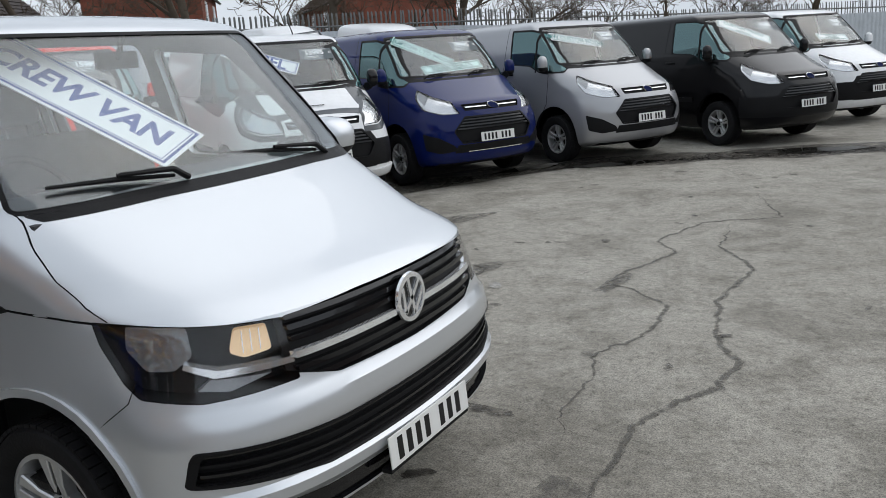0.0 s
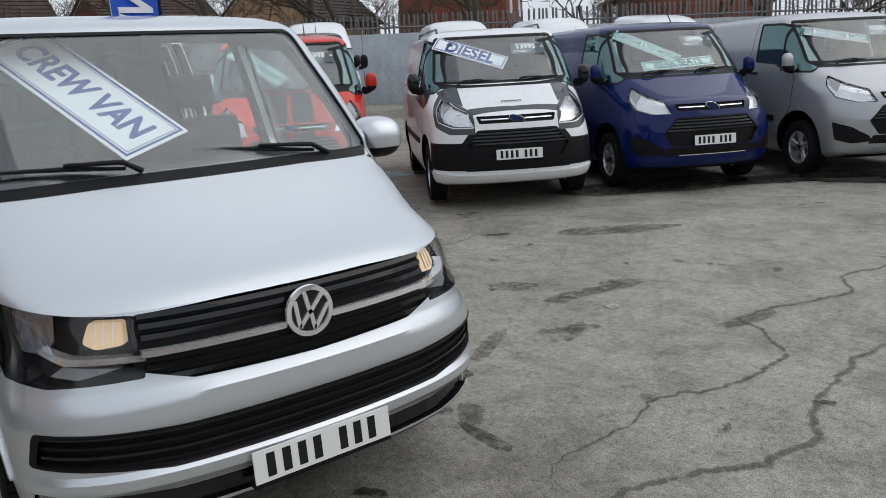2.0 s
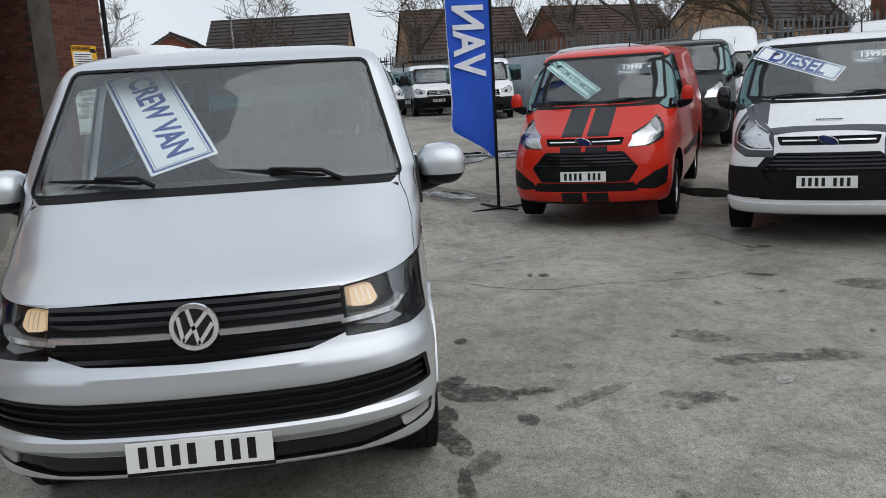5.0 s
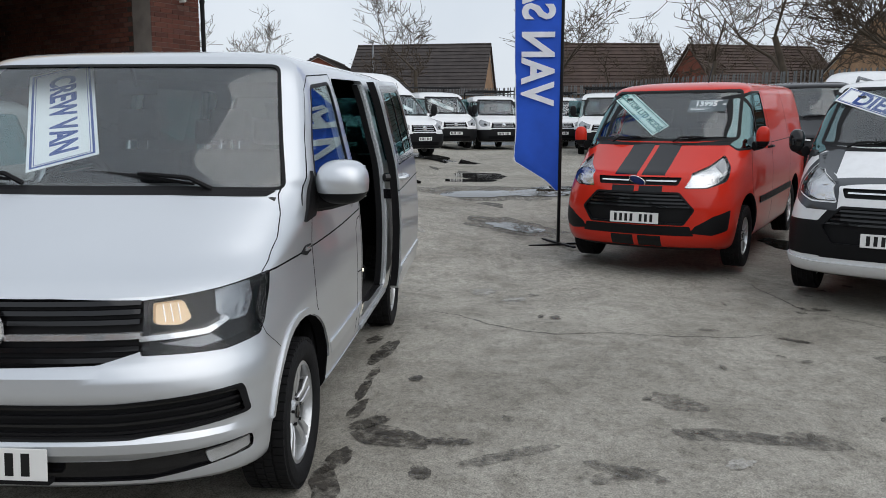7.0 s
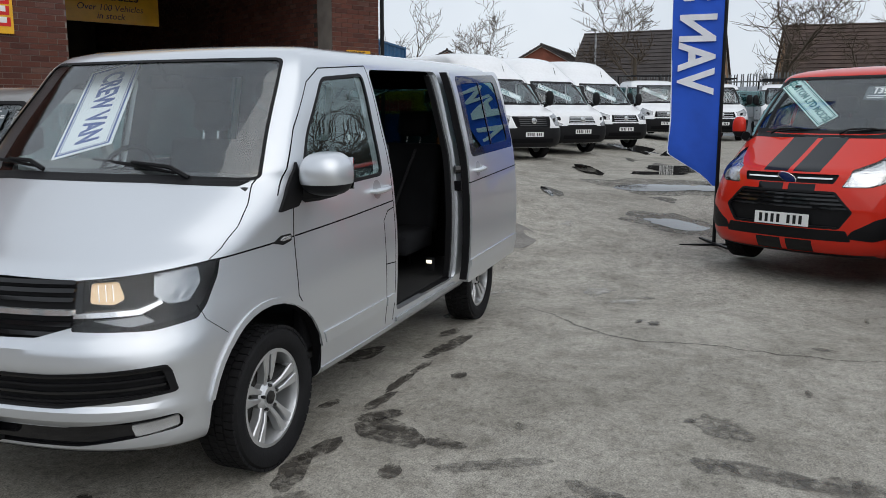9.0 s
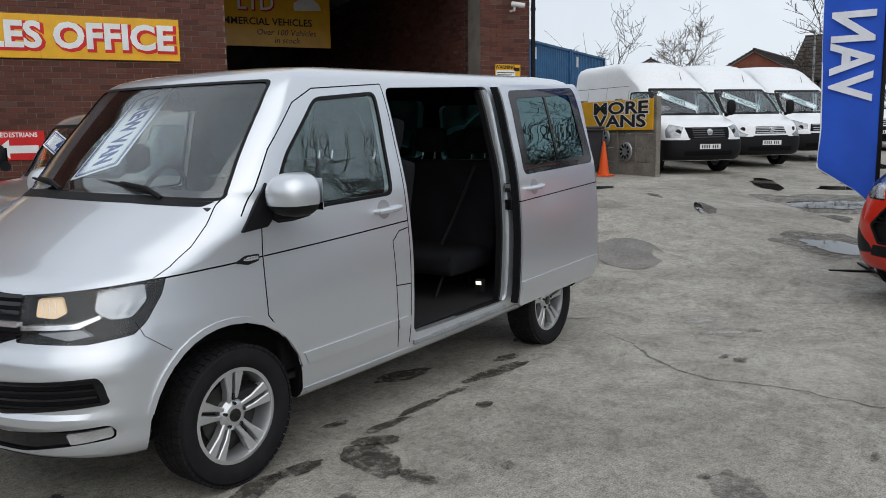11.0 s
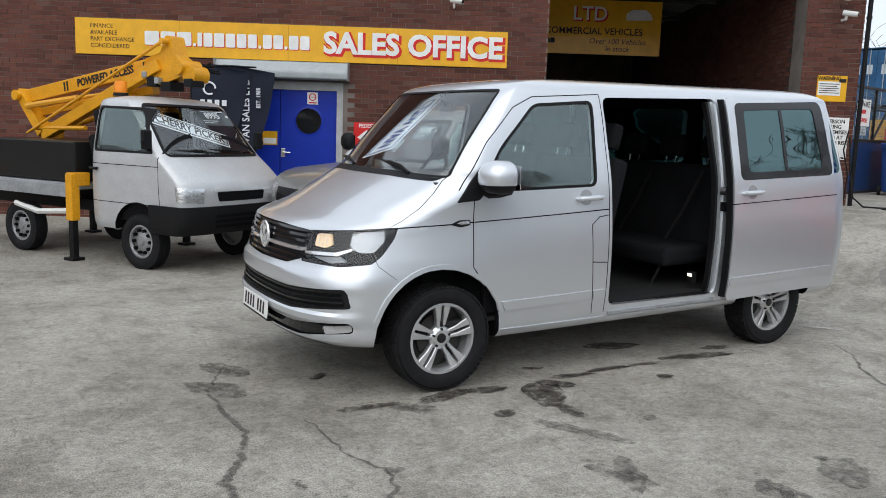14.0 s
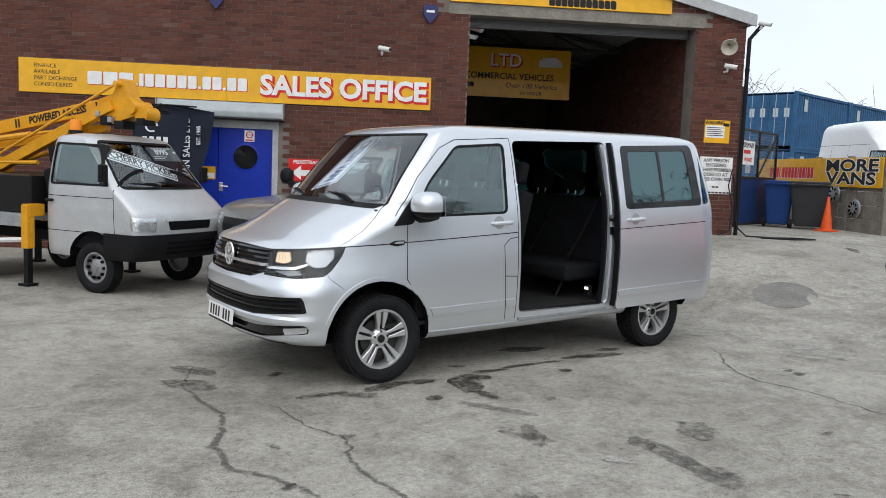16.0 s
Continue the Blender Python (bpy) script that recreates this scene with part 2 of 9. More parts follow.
def ground_z(x, y):
    """The yard is level round the silver van and rises gently to the workshop's bay and the far end."""
    bay = 0.62 * smooth01((-x - 4.2) / 5.2) * smooth01((4.5 - y) / 7)
    end = 0.42 * smooth01((-x - 7) / 5.5)
    return max(bay, end) + 0.35 * smooth01((-x - 14) / 17)


def concrete(name):
    m = bpy.data.materials.new(name)
    m.use_nodes = True
    n, l = m.node_tree.nodes, m.node_tree.links
    b = n["Principled BSDF"]
    tc = n.new("ShaderNodeTexCoord")

    def noise_tex(scale, detail=8, rough=0.6, dist=0.0):
        t = n.new("ShaderNodeTexNoise")
        t.inputs["Scale"].default_value, t.inputs["Detail"].default_value = scale, detail
        t.inputs["Roughness"].default_value, t.inputs["Distortion"].default_value = rough, dist
        l.new(tc.outputs["Object"], t.inputs["Vector"])
        return t.outputs["Fac"]

    def ramp(fac, *stops):
        r = n.new("ShaderNodeValToRGB")
        while len(r.color_ramp.elements) < len(stops):
            r.color_ramp.elements.new(0.5)
        for e, (p, c) in zip(r.color_ramp.elements, stops):
            e.position, e.color = p, (*c, 1)
        l.new(fac, r.inputs["Fac"])
        return r.outputs["Color"]

    def mult(a, c, fac):
        x = n.new("ShaderNodeMixRGB")
        x.blend_type, x.inputs["Fac"].default_value = "MULTIPLY", fac
        l.new(a, x.inputs["Color1"]), l.new(c, x.inputs["Color2"])
        return x.outputs["Color"]

    broad = ramp(noise_tex(0.35, 5, 0.55, 0.6), (0.3, (0.222, 0.207, 0.178)), (0.52, (0.308, 0.291, 0.257)), (0.75, (0.372, 0.356, 0.318)))
    patch = ramp(noise_tex(1.3, 9, 0.72, 0.6), (0.38, (0.50, 0.485, 0.46)), (0.53, (1, 1, 1)))
    blotch = ramp(noise_tex(5.5, 10, 0.78, 0.3), (0.36, (0.62, 0.61, 0.59)), (0.5, (1, 1, 1)), (0.66, (1.18, 1.18, 1.17)))
    speck = ramp(noise_tex(26, 10, 0.8), (0.34, (0.22, 0.21, 0.20)), (0.45, (0.93, 0.93, 0.93)), (0.60, (1.4, 1.4, 1.37)))
    grit = ramp(noise_tex(110, 6, 0.75), (0.36, (0.25, 0.25, 0.25)), (0.5, (1.0, 1.0, 1.0)), (0.62, (1.5, 1.5, 1.48)))
    colour = mult(mult(mult(mult(broad, patch, 0.6), blotch, 0.7), speck, 0.7), grit, 0.75)
    b.inputs["Specular IOR Level"].default_value = 0.25
    l.new(colour, b.inputs["Base Color"])
    rr = n.new("ShaderNodeMapRange")
    rr.inputs["To Min"].default_value, rr.inputs["To Max"].default_value = 0.62, 0.95
    l.new(noise_tex(1.3, 6, 0.65, 0.4), rr.inputs["Value"])
    l.new(rr.outputs["Result"], b.inputs["Roughness"])
    bump = n.new("ShaderNodeBump")
    bump.inputs["Strength"].default_value, bump.inputs["Distance"].default_value = 0.35, 0.012
    l.new(noise_tex(70, 8, 0.7), bump.inputs["Height"])
    l.new(bump.outputs["Normal"], b.inputs["Normal"])
    return m


ground_mat = concrete("worn_concrete")
bm = bmesh.new()
xs = sorted({-900, -400, -200, -120, -80, *range(-60, 31, 1), 45, 80, 200, 500, 900})
ys = sorted({-900, -400, -200, -100, -60, *range(-40, 41, 1), 60, 100, 200, 400, 900})
grid = [[bm.verts.new((x, y, ground_z(x, y))) for y in ys] for x in xs]
for a, b in zip(grid, grid[1:]):
    for j in range(len(ys) - 1):
        bm.faces.new((a[j], b[j], b[j + 1], a[j + 1]))
ground = part("ground", bm, ground_mat, smooth=True)
tagged(ground, "worn grey concrete yard with cracks and damp stains", "ground", kind="structure")

# ---- vans: a body is a stack of plan outlines ----
def pchip(rows, z):
    """Reads a table of rows (z, ...) by a smooth curve without overshoot."""
    a = np.array(rows, float)
    x, y = a[:, 0], a[:, 1:]
    h = np.diff(x)[:, None]
    d = np.diff(y, axis=0) / h
    m = np.zeros_like(y)
    same = d[:-1] * d[1:] > 0
    m[1:-1] = np.where(same, 2 * d[:-1] * d[1:] / np.where(same, d[:-1] + d[1:], 1), 0)
    m[0], m[-1] = d[0], d[-1]
    i = min(max(int(np.searchsorted(x, z)) - 1, 0), len(x) - 2)
    t = (z - x[i]) / (x[i + 1] - x[i])
    t = min(max(t, 0.0), 1.0)
    hh = x[i + 1] - x[i]
    return (1 + 2 * t) * (1 - t) ** 2 * y[i] + t * (1 - t) ** 2 * hh * m[i] + t * t * (3 - 2 * t) * y[i + 1] + t * t * (t - 1) * hh * m[i + 1]


def outline_at(rows, z, inset=0.0, nf=16, ns=18):
    """Half the plan outline at height z, from the middle of the nose to the middle of the tail."""
    xf, a2, a8, w, xr, *slim_ = pchip(rows, z)
    xf, w, xr = xf - inset, max(w - inset, 0.02), xr + inset
    pts = []
    for k in range(nf + 1):
        s = math.sin(k / nf * math.pi / 2)
        pts.append((xf - a2 * s * s - a8 * (1 - math.sqrt(max(1 - s**5, 0))), w * s))
    x0, rc = pts[-1][0], min(0.22, w * 0.5)
    for k in range(1, ns + 1):
        t = k / ns
        pts.append((x0 + (xr + rc - x0) * t, w * (1 - 0.012 * (1 - math.sin(math.pi * t)) * min(1, t * 3))))
    for k in range(1, 5):
        a = k / 4 * math.pi / 2
        pts.append((xr + rc - rc * math.sin(a), pts[nf + ns][1] - rc + rc * math.cos(a)))
    yl = pts[-1][1]
    for k in range(1, 4):
        pts.append((xr, yl * (1 - k / 3)))
    if slim_:
        # the front wings draw in towards the nose
        pts = [(x, y * (1 - slim_[0] * min(max((x + 0.9) / 1.3, 0.0), 1.0) ** 2)) for x, y in pts]
    return pts


def shell(rows, inset=0.0, z0=None, z1=None, step=0.022, cap=None):
    """A closed body between two heights."""
    lo, hi = rows[0][0] if z0 is None else z0, rows[-1][0] if z1 is None else z1
    lo, hi = lo + (inset if z0 is None else 0), hi - (inset if z1 is None else 0)
    keys = sorted({lo, hi, *(r[0] for r in rows if lo < r[0] < hi)})
    zs = []
    for p, q in zip(keys, keys[1:]):
        n = max(1, round((q - p) / step))
        zs += [p + (q - p) * i / n for i in range(n)]
    zs.append(hi)
    bm = bmesh.new()
    rings = []
    for z in zs:
        half = outline_at(rows, z, inset)
        if cap is not None:
            half = [(min(x, cap), y) for x, y in half]
        full = half + [(x, -y) for x, y in half[-2:0:-1]]
        rings.append([bm.verts.new((x, y, z)) for x, y in full])
    n = len(rings[0])
    for a, b in zip(rings, rings[1:]):
        for k in range(n):
            bm.faces.new((a[k], a[(k + 1) % n], b[(k + 1) % n], b[k]))
    bm.faces.new(rings[0][::-1])
    bm.faces.new(rings[-1])
    bmesh.ops.recalc_face_normals(bm, faces=bm.faces)
    return bm


def both(outline, sides=(1, -1), y0=0.3, y1=1.4):
    """Cutters through one or both flanks."""
    return [prism(outline, y0 * s, y1 * s) for s in sides]


def circle(cx, cz, r, n=28):
    return [(cx + r * math.cos(2 * math.pi * k / n), cz + r * math.sin(2 * math.pi * k / n)) for k in range(n)]


def strip(a, b, w):
    """A thin straight band between two points of a plane."""
    (x0, z0), (x1, z1) = a, b
    d = Vector((x1 - x0, z1 - z0)).normalized()
    nx, nz = -d.y * w / 2, d.x * w / 2
    return [(x0 + nx, z0 + nz), (x1 + nx, z1 + nz), (x1 - nx, z1 - nz), (x0 - nx, z0 - nz)]


T6 = [
    (0.295, 0.66, 0.10, 0.26, 0.87, -3.800), (0.315, 0.79, 0.10, 0.27, 0.895, -3.850), (0.35, 0.855, 0.10, 0.28, 0.915, -3.880), (0.375, 0.862, 0.10, 0.28, 0.92, -3.885),
    (0.44, 0.868, 0.11, 0.29, 0.93, -3.895), (0.47, 0.893, 0.11, 0.295, 0.935, -3.897), (0.505, 0.897, 0.11, 0.30, 0.938, -3.900), (0.525, 0.88, 0.11, 0.30, 0.94, -3.900), (0.64, 0.88, 0.11, 0.31, 0.946, -3.900),
    (0.66, 0.888, 0.11, 0.31, 0.947, -3.900), (0.735, 0.882, 0.12, 0.32, 0.949, -3.900), (0.762, 0.862, 0.12, 0.33, 0.95, -3.900), (0.82, 0.85, 0.13, 0.34, 0.951, -3.900),
    (0.90, 0.838, 0.13, 0.36, 0.95, -3.900), (0.995, 0.812, 0.14, 0.38, 0.946, -3.895), (1.02, 0.775, 0.14, 0.39, 0.944, -3.890),
    (1.07, 0.64, 0.14, 0.39, 0.941, -3.890), (1.16, 0.44, 0.13, 0.38, 0.934, -3.890), (1.26, 0.245, 0.12, 0.34, 0.923, -3.880),
    (1.32, 0.135, 0.12, 0.25, 0.912, -3.870), (1.355, 0.085, 0.11, 0.19, 0.905, -3.865), (1.51, -0.065, 0.09, 0.15, 0.868, -3.840),
    (1.71, -0.265, 0.07, 0.12, 0.820, -3.800), (1.86, -0.415, 0.06, 0.10, 0.765, -3.770), (1.895, -0.47, 0.06, 0.10, 0.725, -3.740),
    (1.92, -0.56, 0.06, 0.12, 0.67, -3.680), (1.94, -0.73, 0.08, 0.16, 0.57, -3.540), (1.955, -1.03, 0.10, 0.25, 0.41, -3.4), (1.963, -1.5, 0.10, 0.3, 0.2, -3.0),
]
FORD = [
    (0.22, 0.70, 0.12, 0.26, 0.88, -3.80), (0.27, 0.87, 0.13, 0.30, 0.93, -3.87), (0.38, 0.945, 0.14, 0.33, 0.965, -3.91),
    (0.52, 0.975, 0.15, 0.35, 0.985, -3.93), (0.66, 0.98, 0.16, 0.37, 0.992, -3.93), (0.78, 0.96, 0.16, 0.40, 0.993, -3.93),
    (0.90, 0.92, 0.17, 0.43, 0.99, -3.93), (0.985, 0.875, 0.17, 0.46, 0.987, -3.925), (1.015, 0.83, 0.17, 0.47, 0.985, -3.925),
    (1.07, 0.70, 0.17, 0.46, 0.98, -3.92), (1.16, 0.49, 0.16, 0.43, 0.97, -3.92), (1.25, 0.29, 0.15, 0.36, 0.955, -3.91),
    (1.31, 0.165, 0.13, 0.28, 0.942, -3.90), (1.335, 0.125, 0.12, 0.24, 0.935, -3.895), (1.55, -0.10, 0.10, 0.19, 0.885, -3.87),
    (1.76, -0.34, 0.08, 0.14, 0.825, -3.84), (1.87, -0.47, 0.07, 0.12, 0.785, -3.82), (1.905, -0.55, 0.07, 0.12, 0.745, -3.78),
    (1.93, -0.65, 0.07, 0.14, 0.685, -3.73), (1.955, -0.84, 0.09, 0.2, 0.56, -3.60), (1.97, -1.2, 0.1, 0.28, 0.38, -3.35), (1.978, -1.7, 0.1, 0.3, 0.18, -2.95),
]

def slimmed(rows, table):
    """Adds to a body's rows how far its front wings draw in at each height."""
    return [(*r, lerp_table(table, r[0])[0]) for r in rows]


T6 = slimmed(T6, [(0.3, 0.05), (0.7, 0.06), (0.95, 0.11), (1.06, 0.11), (1.3, 0.03), (1.36, 0.0)])
FORD = slimmed(FORD, [(0.3, 0.05), (0.6, 0.06), (0.95, 0.09), (1.1, 0.09), (1.3, 0.03), (1.36, 0.0)])


def patch(rows, cutter, out=0.0, thick=0.006, z0=None, z1=None):
    """A piece of a body's skin: what a cutter takes of it, from out metres proud of the surface to thick below that."""
    lo, hi = min(v.co.z for v in cutter.verts) - 0.02, max(v.co.z for v in cutter.verts) + 0.02
    lo, hi = max(lo, rows[0][0]), min(hi, rows[-1][0])
    a = shell(rows, -out, lo, hi, SKIN[0])
    b = shell(rows, thick - out, lo + 0.004, hi - 0.004, SKIN[0])
    bmesh.ops.reverse_faces(b, faces=b.faces)
    me = bpy.data.meshes.new("inner")
    b.to_mesh(me)
    b.free()
    a.from_mesh(me)
    bpy.data.meshes.remove(me)
    return boolean(a, [cutter], "INTERSECT")


SKIN = [0.022]


def corner_prism(outline, side=1, depth=(0.2, 1.6)):
    """A cutter whose outline (t, z) is drawn square to the front corner of a van; t runs from the nose to the flank."""
    bm = prism(outline, depth[0], depth[1], "yz")
    bm.transform(pose(0, 0, 0, 0, 0, 45))
    if side < 0:
        bm.transform(Matrix.Diagonal((1, -1, 1, 1)))
        bmesh.ops.recalc_face_normals(bm, faces=bm.faces)
    return bm


def tagged_faces(bm, index):
    for f in bm.faces:
        f.material_index = index
    return bm


def grow(outline, d):
    """An outline moved outwards by d."""
    n = len(outline)
    area = sum(outline[i - 1][0] * outline[i][1] - outline[i][0] * outline[i - 1][1] for i in range(n))
    k = d if area > 0 else -d
    out = []
    for i in range(n):
        a, b, c = Vector(outline[i - 1]), Vector(outline[i]), Vector(outline[(i + 1) % n])
        u, v = (b - a).normalized(), (c - b).normalized()
        n1, n2 = Vector((u.y, -u.x)), Vector((v.y, -v.x))
        m = (n1 + n2)
        m = m / max(m.length_squared / 2, 0.4)
        out.append(tuple(b + k * m))
    return out


def resize(outline, d):
    """An outline stretched about its middle by about d on each side."""
    a, b = [p[0] for p in outline], [p[1] for p in outline]
    ca, cb, wa, wb = (min(a) + max(a)) / 2, (min(b) + max(b)) / 2, max(a) - min(a), max(b) - min(b)
    return [(ca + (p[0] - ca) * (1 + 2 * d / wa), cb + (p[1] - cb) * (1 + 2 * d / wb)) for p in outline]


def dots(m, cells, mat, parent, name="plate_bar"):
    """Plain bars in place of a number plate's characters."""
    for x, w in cells:
        ob = part(name, box(x - w / 2, x + w / 2, -0.0395, 0.0395, 0.0, 0.0012, m), mat, parent)
    return ob


plate_white = material("plate_white", (0.78, 0.78, 0.76), rough=0.3, var=0.02)
plate_yellow = material("plate_yellow", (0.75, 0.50, 0.02), rough=0.3, var=0.02)


def number_plate(parent, x, y, z, yellow=False, tilt=0.0, back=False):
    """A plate of 520 by 111 mm on the nose or tail."""
    m = pose(x, y, z) @ (pose(0, 0, 0, 90 - tilt, 0, -90 if back else 90))
    bm = bmesh.new()
    add_box(bm, -0.26, 0.26, -0.0555, 0.0555, -0.006, 0.0, m, bevel=0.003)
    p = part("number_plate", bm, plate_yellow if yellow else plate_white, parent)
    dots(m, [(-0.20, 0.030), (-0.143, 0.030), (-0.086, 0.030), (-0.029, 0.030), (0.070, 0.030), (0.127, 0.030), (0.184, 0.030)], ink_black, p)
    return p


def tyre_bm(r, rim, w, m):
    bm = bmesh.new()
    h = w / 2
    add_lathe(bm, [(rim, -h * 0.72), (rim + 0.01, -h * 0.86), (rim + (r - rim) * 0.45, -h), (r - 0.024, -h * 0.95), (r - 0.010, -h * 0.80), (r - 0.007, -h * 0.4), (r - 0.007, h * 0.4), (r - 0.010, h * 0.80), (r - 0.024, h * 0.95), (rim + (r - rim) * 0.45, h), (rim + 0.01, h * 0.86), (rim, h * 0.72), (rim - 0.01, 0)], m, 40, closed=True)
    return bm


def tread_bm(r, w):
    """The blocks of a tyre's tread."""
    bm, h, m = bmesh.new(), w / 2, Matrix()
    for k in range(56):
        a = 2 * math.pi * k / 56
        for y0, y1, sh in ((-h * 0.88, -h * 0.45, 0.0), (-h * 0.36, -h * 0.03, 0.05), (h * 0.03, h * 0.36, 0.0), (h * 0.45, h * 0.88, 0.05)):
            add_box(bm, -0.0155, 0.0155, y0, y1, r - 0.014, r - 0.0002, m @ pose(0, 0, 0, 0, math.degrees(a + sh), 0))
    return bm


def wheel(parent, x, y, z, r=0.345, rim=0.222, w=0.215, style="alloy", spokes=5, steer=0.0):
    """A wheel with tyre and rim; its outer face looks along +y or, for y < 0, along -y."""
    side = 1 if y > 0 else -1
    m = pose(x, y, z, 0, 0, (0 if side > 0 else 180) + steer)
    base = new("wheel")
    base.parent = parent
    base.matrix_basis = m
    I = Matrix()
    tyre_ = part("tyre", tyre_bm(r, rim, w, I), rubber, base, smooth=True, angle=40)
    part("tread", tread_bm(r, w), rubber, tyre_)["kind"] = "stuff"
    h = w / 2
    bm = bmesh.new()
    add_lathe(bm, [(rim * 0.92, -h * 0.7), (rim + 0.004, -h * 0.72), (rim + 0.004, h * 0.66), (rim + 0.006, h * 0.78), (rim - 0.012, h * 0.80), (rim - 0.022, h * 0.55), (rim * 0.90, h * 0.35)], I, 40, closed=True)
    if style == "alloy":
        for k in range(spokes):
            a0 = 2 * math.pi * k / spokes + math.pi / 2
            rad, sd = Vector((math.cos(a0), 0, math.sin(a0))), Vector((-math.sin(a0), 0, math.cos(a0)))
            for q in (-1, 1):
                # one half of a pair: wide at the rim, with a dark slot beside its partner
                lo, hi = [], []
                for f_, in_, out_, y_ in ((0.046, 0.007, 0.027, h * 0.50), (0.115, 0.010, 0.036, h * 0.66), (rim - 0.012, 0.008, 0.058, h * 0.74)):
                    edge = [(in_, y_ - 0.004), (in_ + 0.004, y_), (out_ - 0.005, y_), (out_, y_ - 0.006), (out_ - 0.003, y_ - 0.045), (in_ + 0.002, y_ - 0.045)]
                    lo.append([bm.verts.new(rad * f_ + sd * q * e + Vector((0, yy, 0))) for e, yy in edge])
                for u, v in zip(lo, lo[1:]):
                    for i in range(6):
                        bm.faces.new((u[i], u[(i + 1) % 6], v[(i + 1) % 6], v[i]))
                bm.faces.new(lo[0][::-1]), bm.faces.new(lo[-1])
        add_lathe(bm, [(0.0, 0.0), (0.07, 0.0), (0.075, h * 0.45), (0.05, h * 0.62), (0.0, h * 0.64)][1:4], I, 20)
    elif style == "steel":
        add_lathe(bm, [(rim * 0.9, h * 0.1), (rim * 0.86, h * 0.32), (rim * 0.6, h * 0.42), (rim * 0.45, h * 0.62), (rim * 0.25, h * 0.66), (rim * 0.22, h * 0.8), (rim * 0.05, h * 0.82)], I, 28)
    else:
        add_lathe(bm, [(rim * 0.98, h * 0.6), (rim * 0.9, h * 0.72), (rim * 0.5, h * 0.78), (rim * 0.3, h * 0.84), (rim * 0.05, h * 0.86)], I, 28)
    bmesh.ops.recalc_face_normals(bm, faces=bm.faces)
    rim_ob = part("rim", bm, alloy if style == "alloy" else steel_wheel, base, smooth=True, angle=30)
    bm = bmesh.new()
    if style == "alloy":
        add_lathe(bm, [(rim * 0.9, -h * 0.3), (rim * 0.9, -h * 0.2), (0.02, -h * 0.2), (0.02, -h * 0.3)], I, 28, closed=True)
        add_lathe(bm, [(0.145, -0.01), (0.145, 0.012), (0.05, 0.012), (0.05, -0.01)], I, 28, closed=True)
        part("brake_disc", bm, material_cache("brake_dark", (0.05, 0.048, 0.045), rough=0.5, metal=0.6), base, smooth=True)
        bm = bmesh.new()
        add_lathe(bm, [(0.032, h * 0.56), (0.03, h * 0.68), (0.006, h * 0.7)], I, 20)
        for k in range(5):
            a = 2 * math.pi * k / 5 + math.pi / 2
            add_tube(bm, [(0.056 * math.cos(a), h * 0.5, 0.056 * math.sin(a)), (0.056 * math.cos(a), h * 0.69, 0.056 * math.sin(a))], 0.008, 6)
    else:
        for k in range(10 if style == "steel" else 12):
            a = 2 * math.pi * k / (10 if style == "steel" else 12)
            rr = rim * 0.70
            add_tube(bm, [(rr * math.cos(a), h * 0.3, rr * math.sin(a)), (rr * math.cos(a), h * 0.80, rr * math.sin(a))], 0.016, 8)
    part("hub_cap" if style == "alloy" else "rim_hole", bm, gloss_black if style == "alloy" else gap_dark, base, smooth=True)
    return base


CACHE = {}


def material_cache(name, *a, **k):
    if name not in CACHE:
        CACHE[name] = material(name, *a, **k)
    return CACHE[name]


def seat(parent, x, y, w, z=0.75, back=0.68, heads=1, mat=None, name="seat"):
    """A seat with cushion, backrest and head restraints, its front towards +x."""
    base = new(name)
    base.parent = parent
    base.location = (x, y, 0)
    bm = bmesh.new()
    add_box(bm, -0.26, 0.26, -w / 2, w / 2, z - 0.13, z + 0.02, bevel=0.045)
    part("cushion", bm, mat or fabric, base, smooth=True, angle=60)
    bm = bmesh.new()
    add_box(bm, -0.07, 0.07, -w / 2, w / 2, 0, back, pose(-0.27, 0, z - 0.03, 0, -14, 0), bevel=0.04)
    part("backrest", bm, mat or fabric, base, smooth=True, angle=60)
    for k in range(heads):
        yy = (k + 0.5) / heads * w - w / 2
        bm = bmesh.new()
        m = pose(-0.27, yy, z - 0.03, 0, -14, 0)
        add_box(bm, -0.05, 0.05, -0.125, 0.125, back + 0.06, back + 0.25, m, bevel=0.04)
        h = part("head_restraint", bm, mat or fabric, base, smooth=True, angle=60)
        for d in (-0.055, 0.055):
            part("post", tube([m @ Vector((0, d, back - 0.02)), m @ Vector((0, d, back + 0.08))], 0.008, 6), chrome, h)
    for sy in (-1, 1):
        for x0, x1 in ((0.2, 0.12), (-0.24, -0.16)):
            part("leg", tube([(x0, sy * w * 0.36, 0.42), (x1, sy * w * 0.38, z - 0.12)], 0.014, 6), plastic, base)
    return base


def wiper(parent, root, tip, lift=0.02):
    r, t = Vector(root), Vector(tip)
    up = Vector((0.55, 0, 0.8)) * lift
    bm = bmesh.new()
    add_tube(bm, [r, r + (t - r) * 0.15 + up * 1.6, r + (t - r) * 0.55 + up * 1.3], [0.012, 0.011, 0.008], 6)
    side = (t - r).normalized()
    add_tube(bm, [r + (t - r) * 0.12 + up * 0.5, r + (t - r) * 0.55 + up * 0.7, t + up * 0.4], [0.007, 0.010, 0.006], 6)
    return part("wiper", bm, plastic, parent, smooth=True)


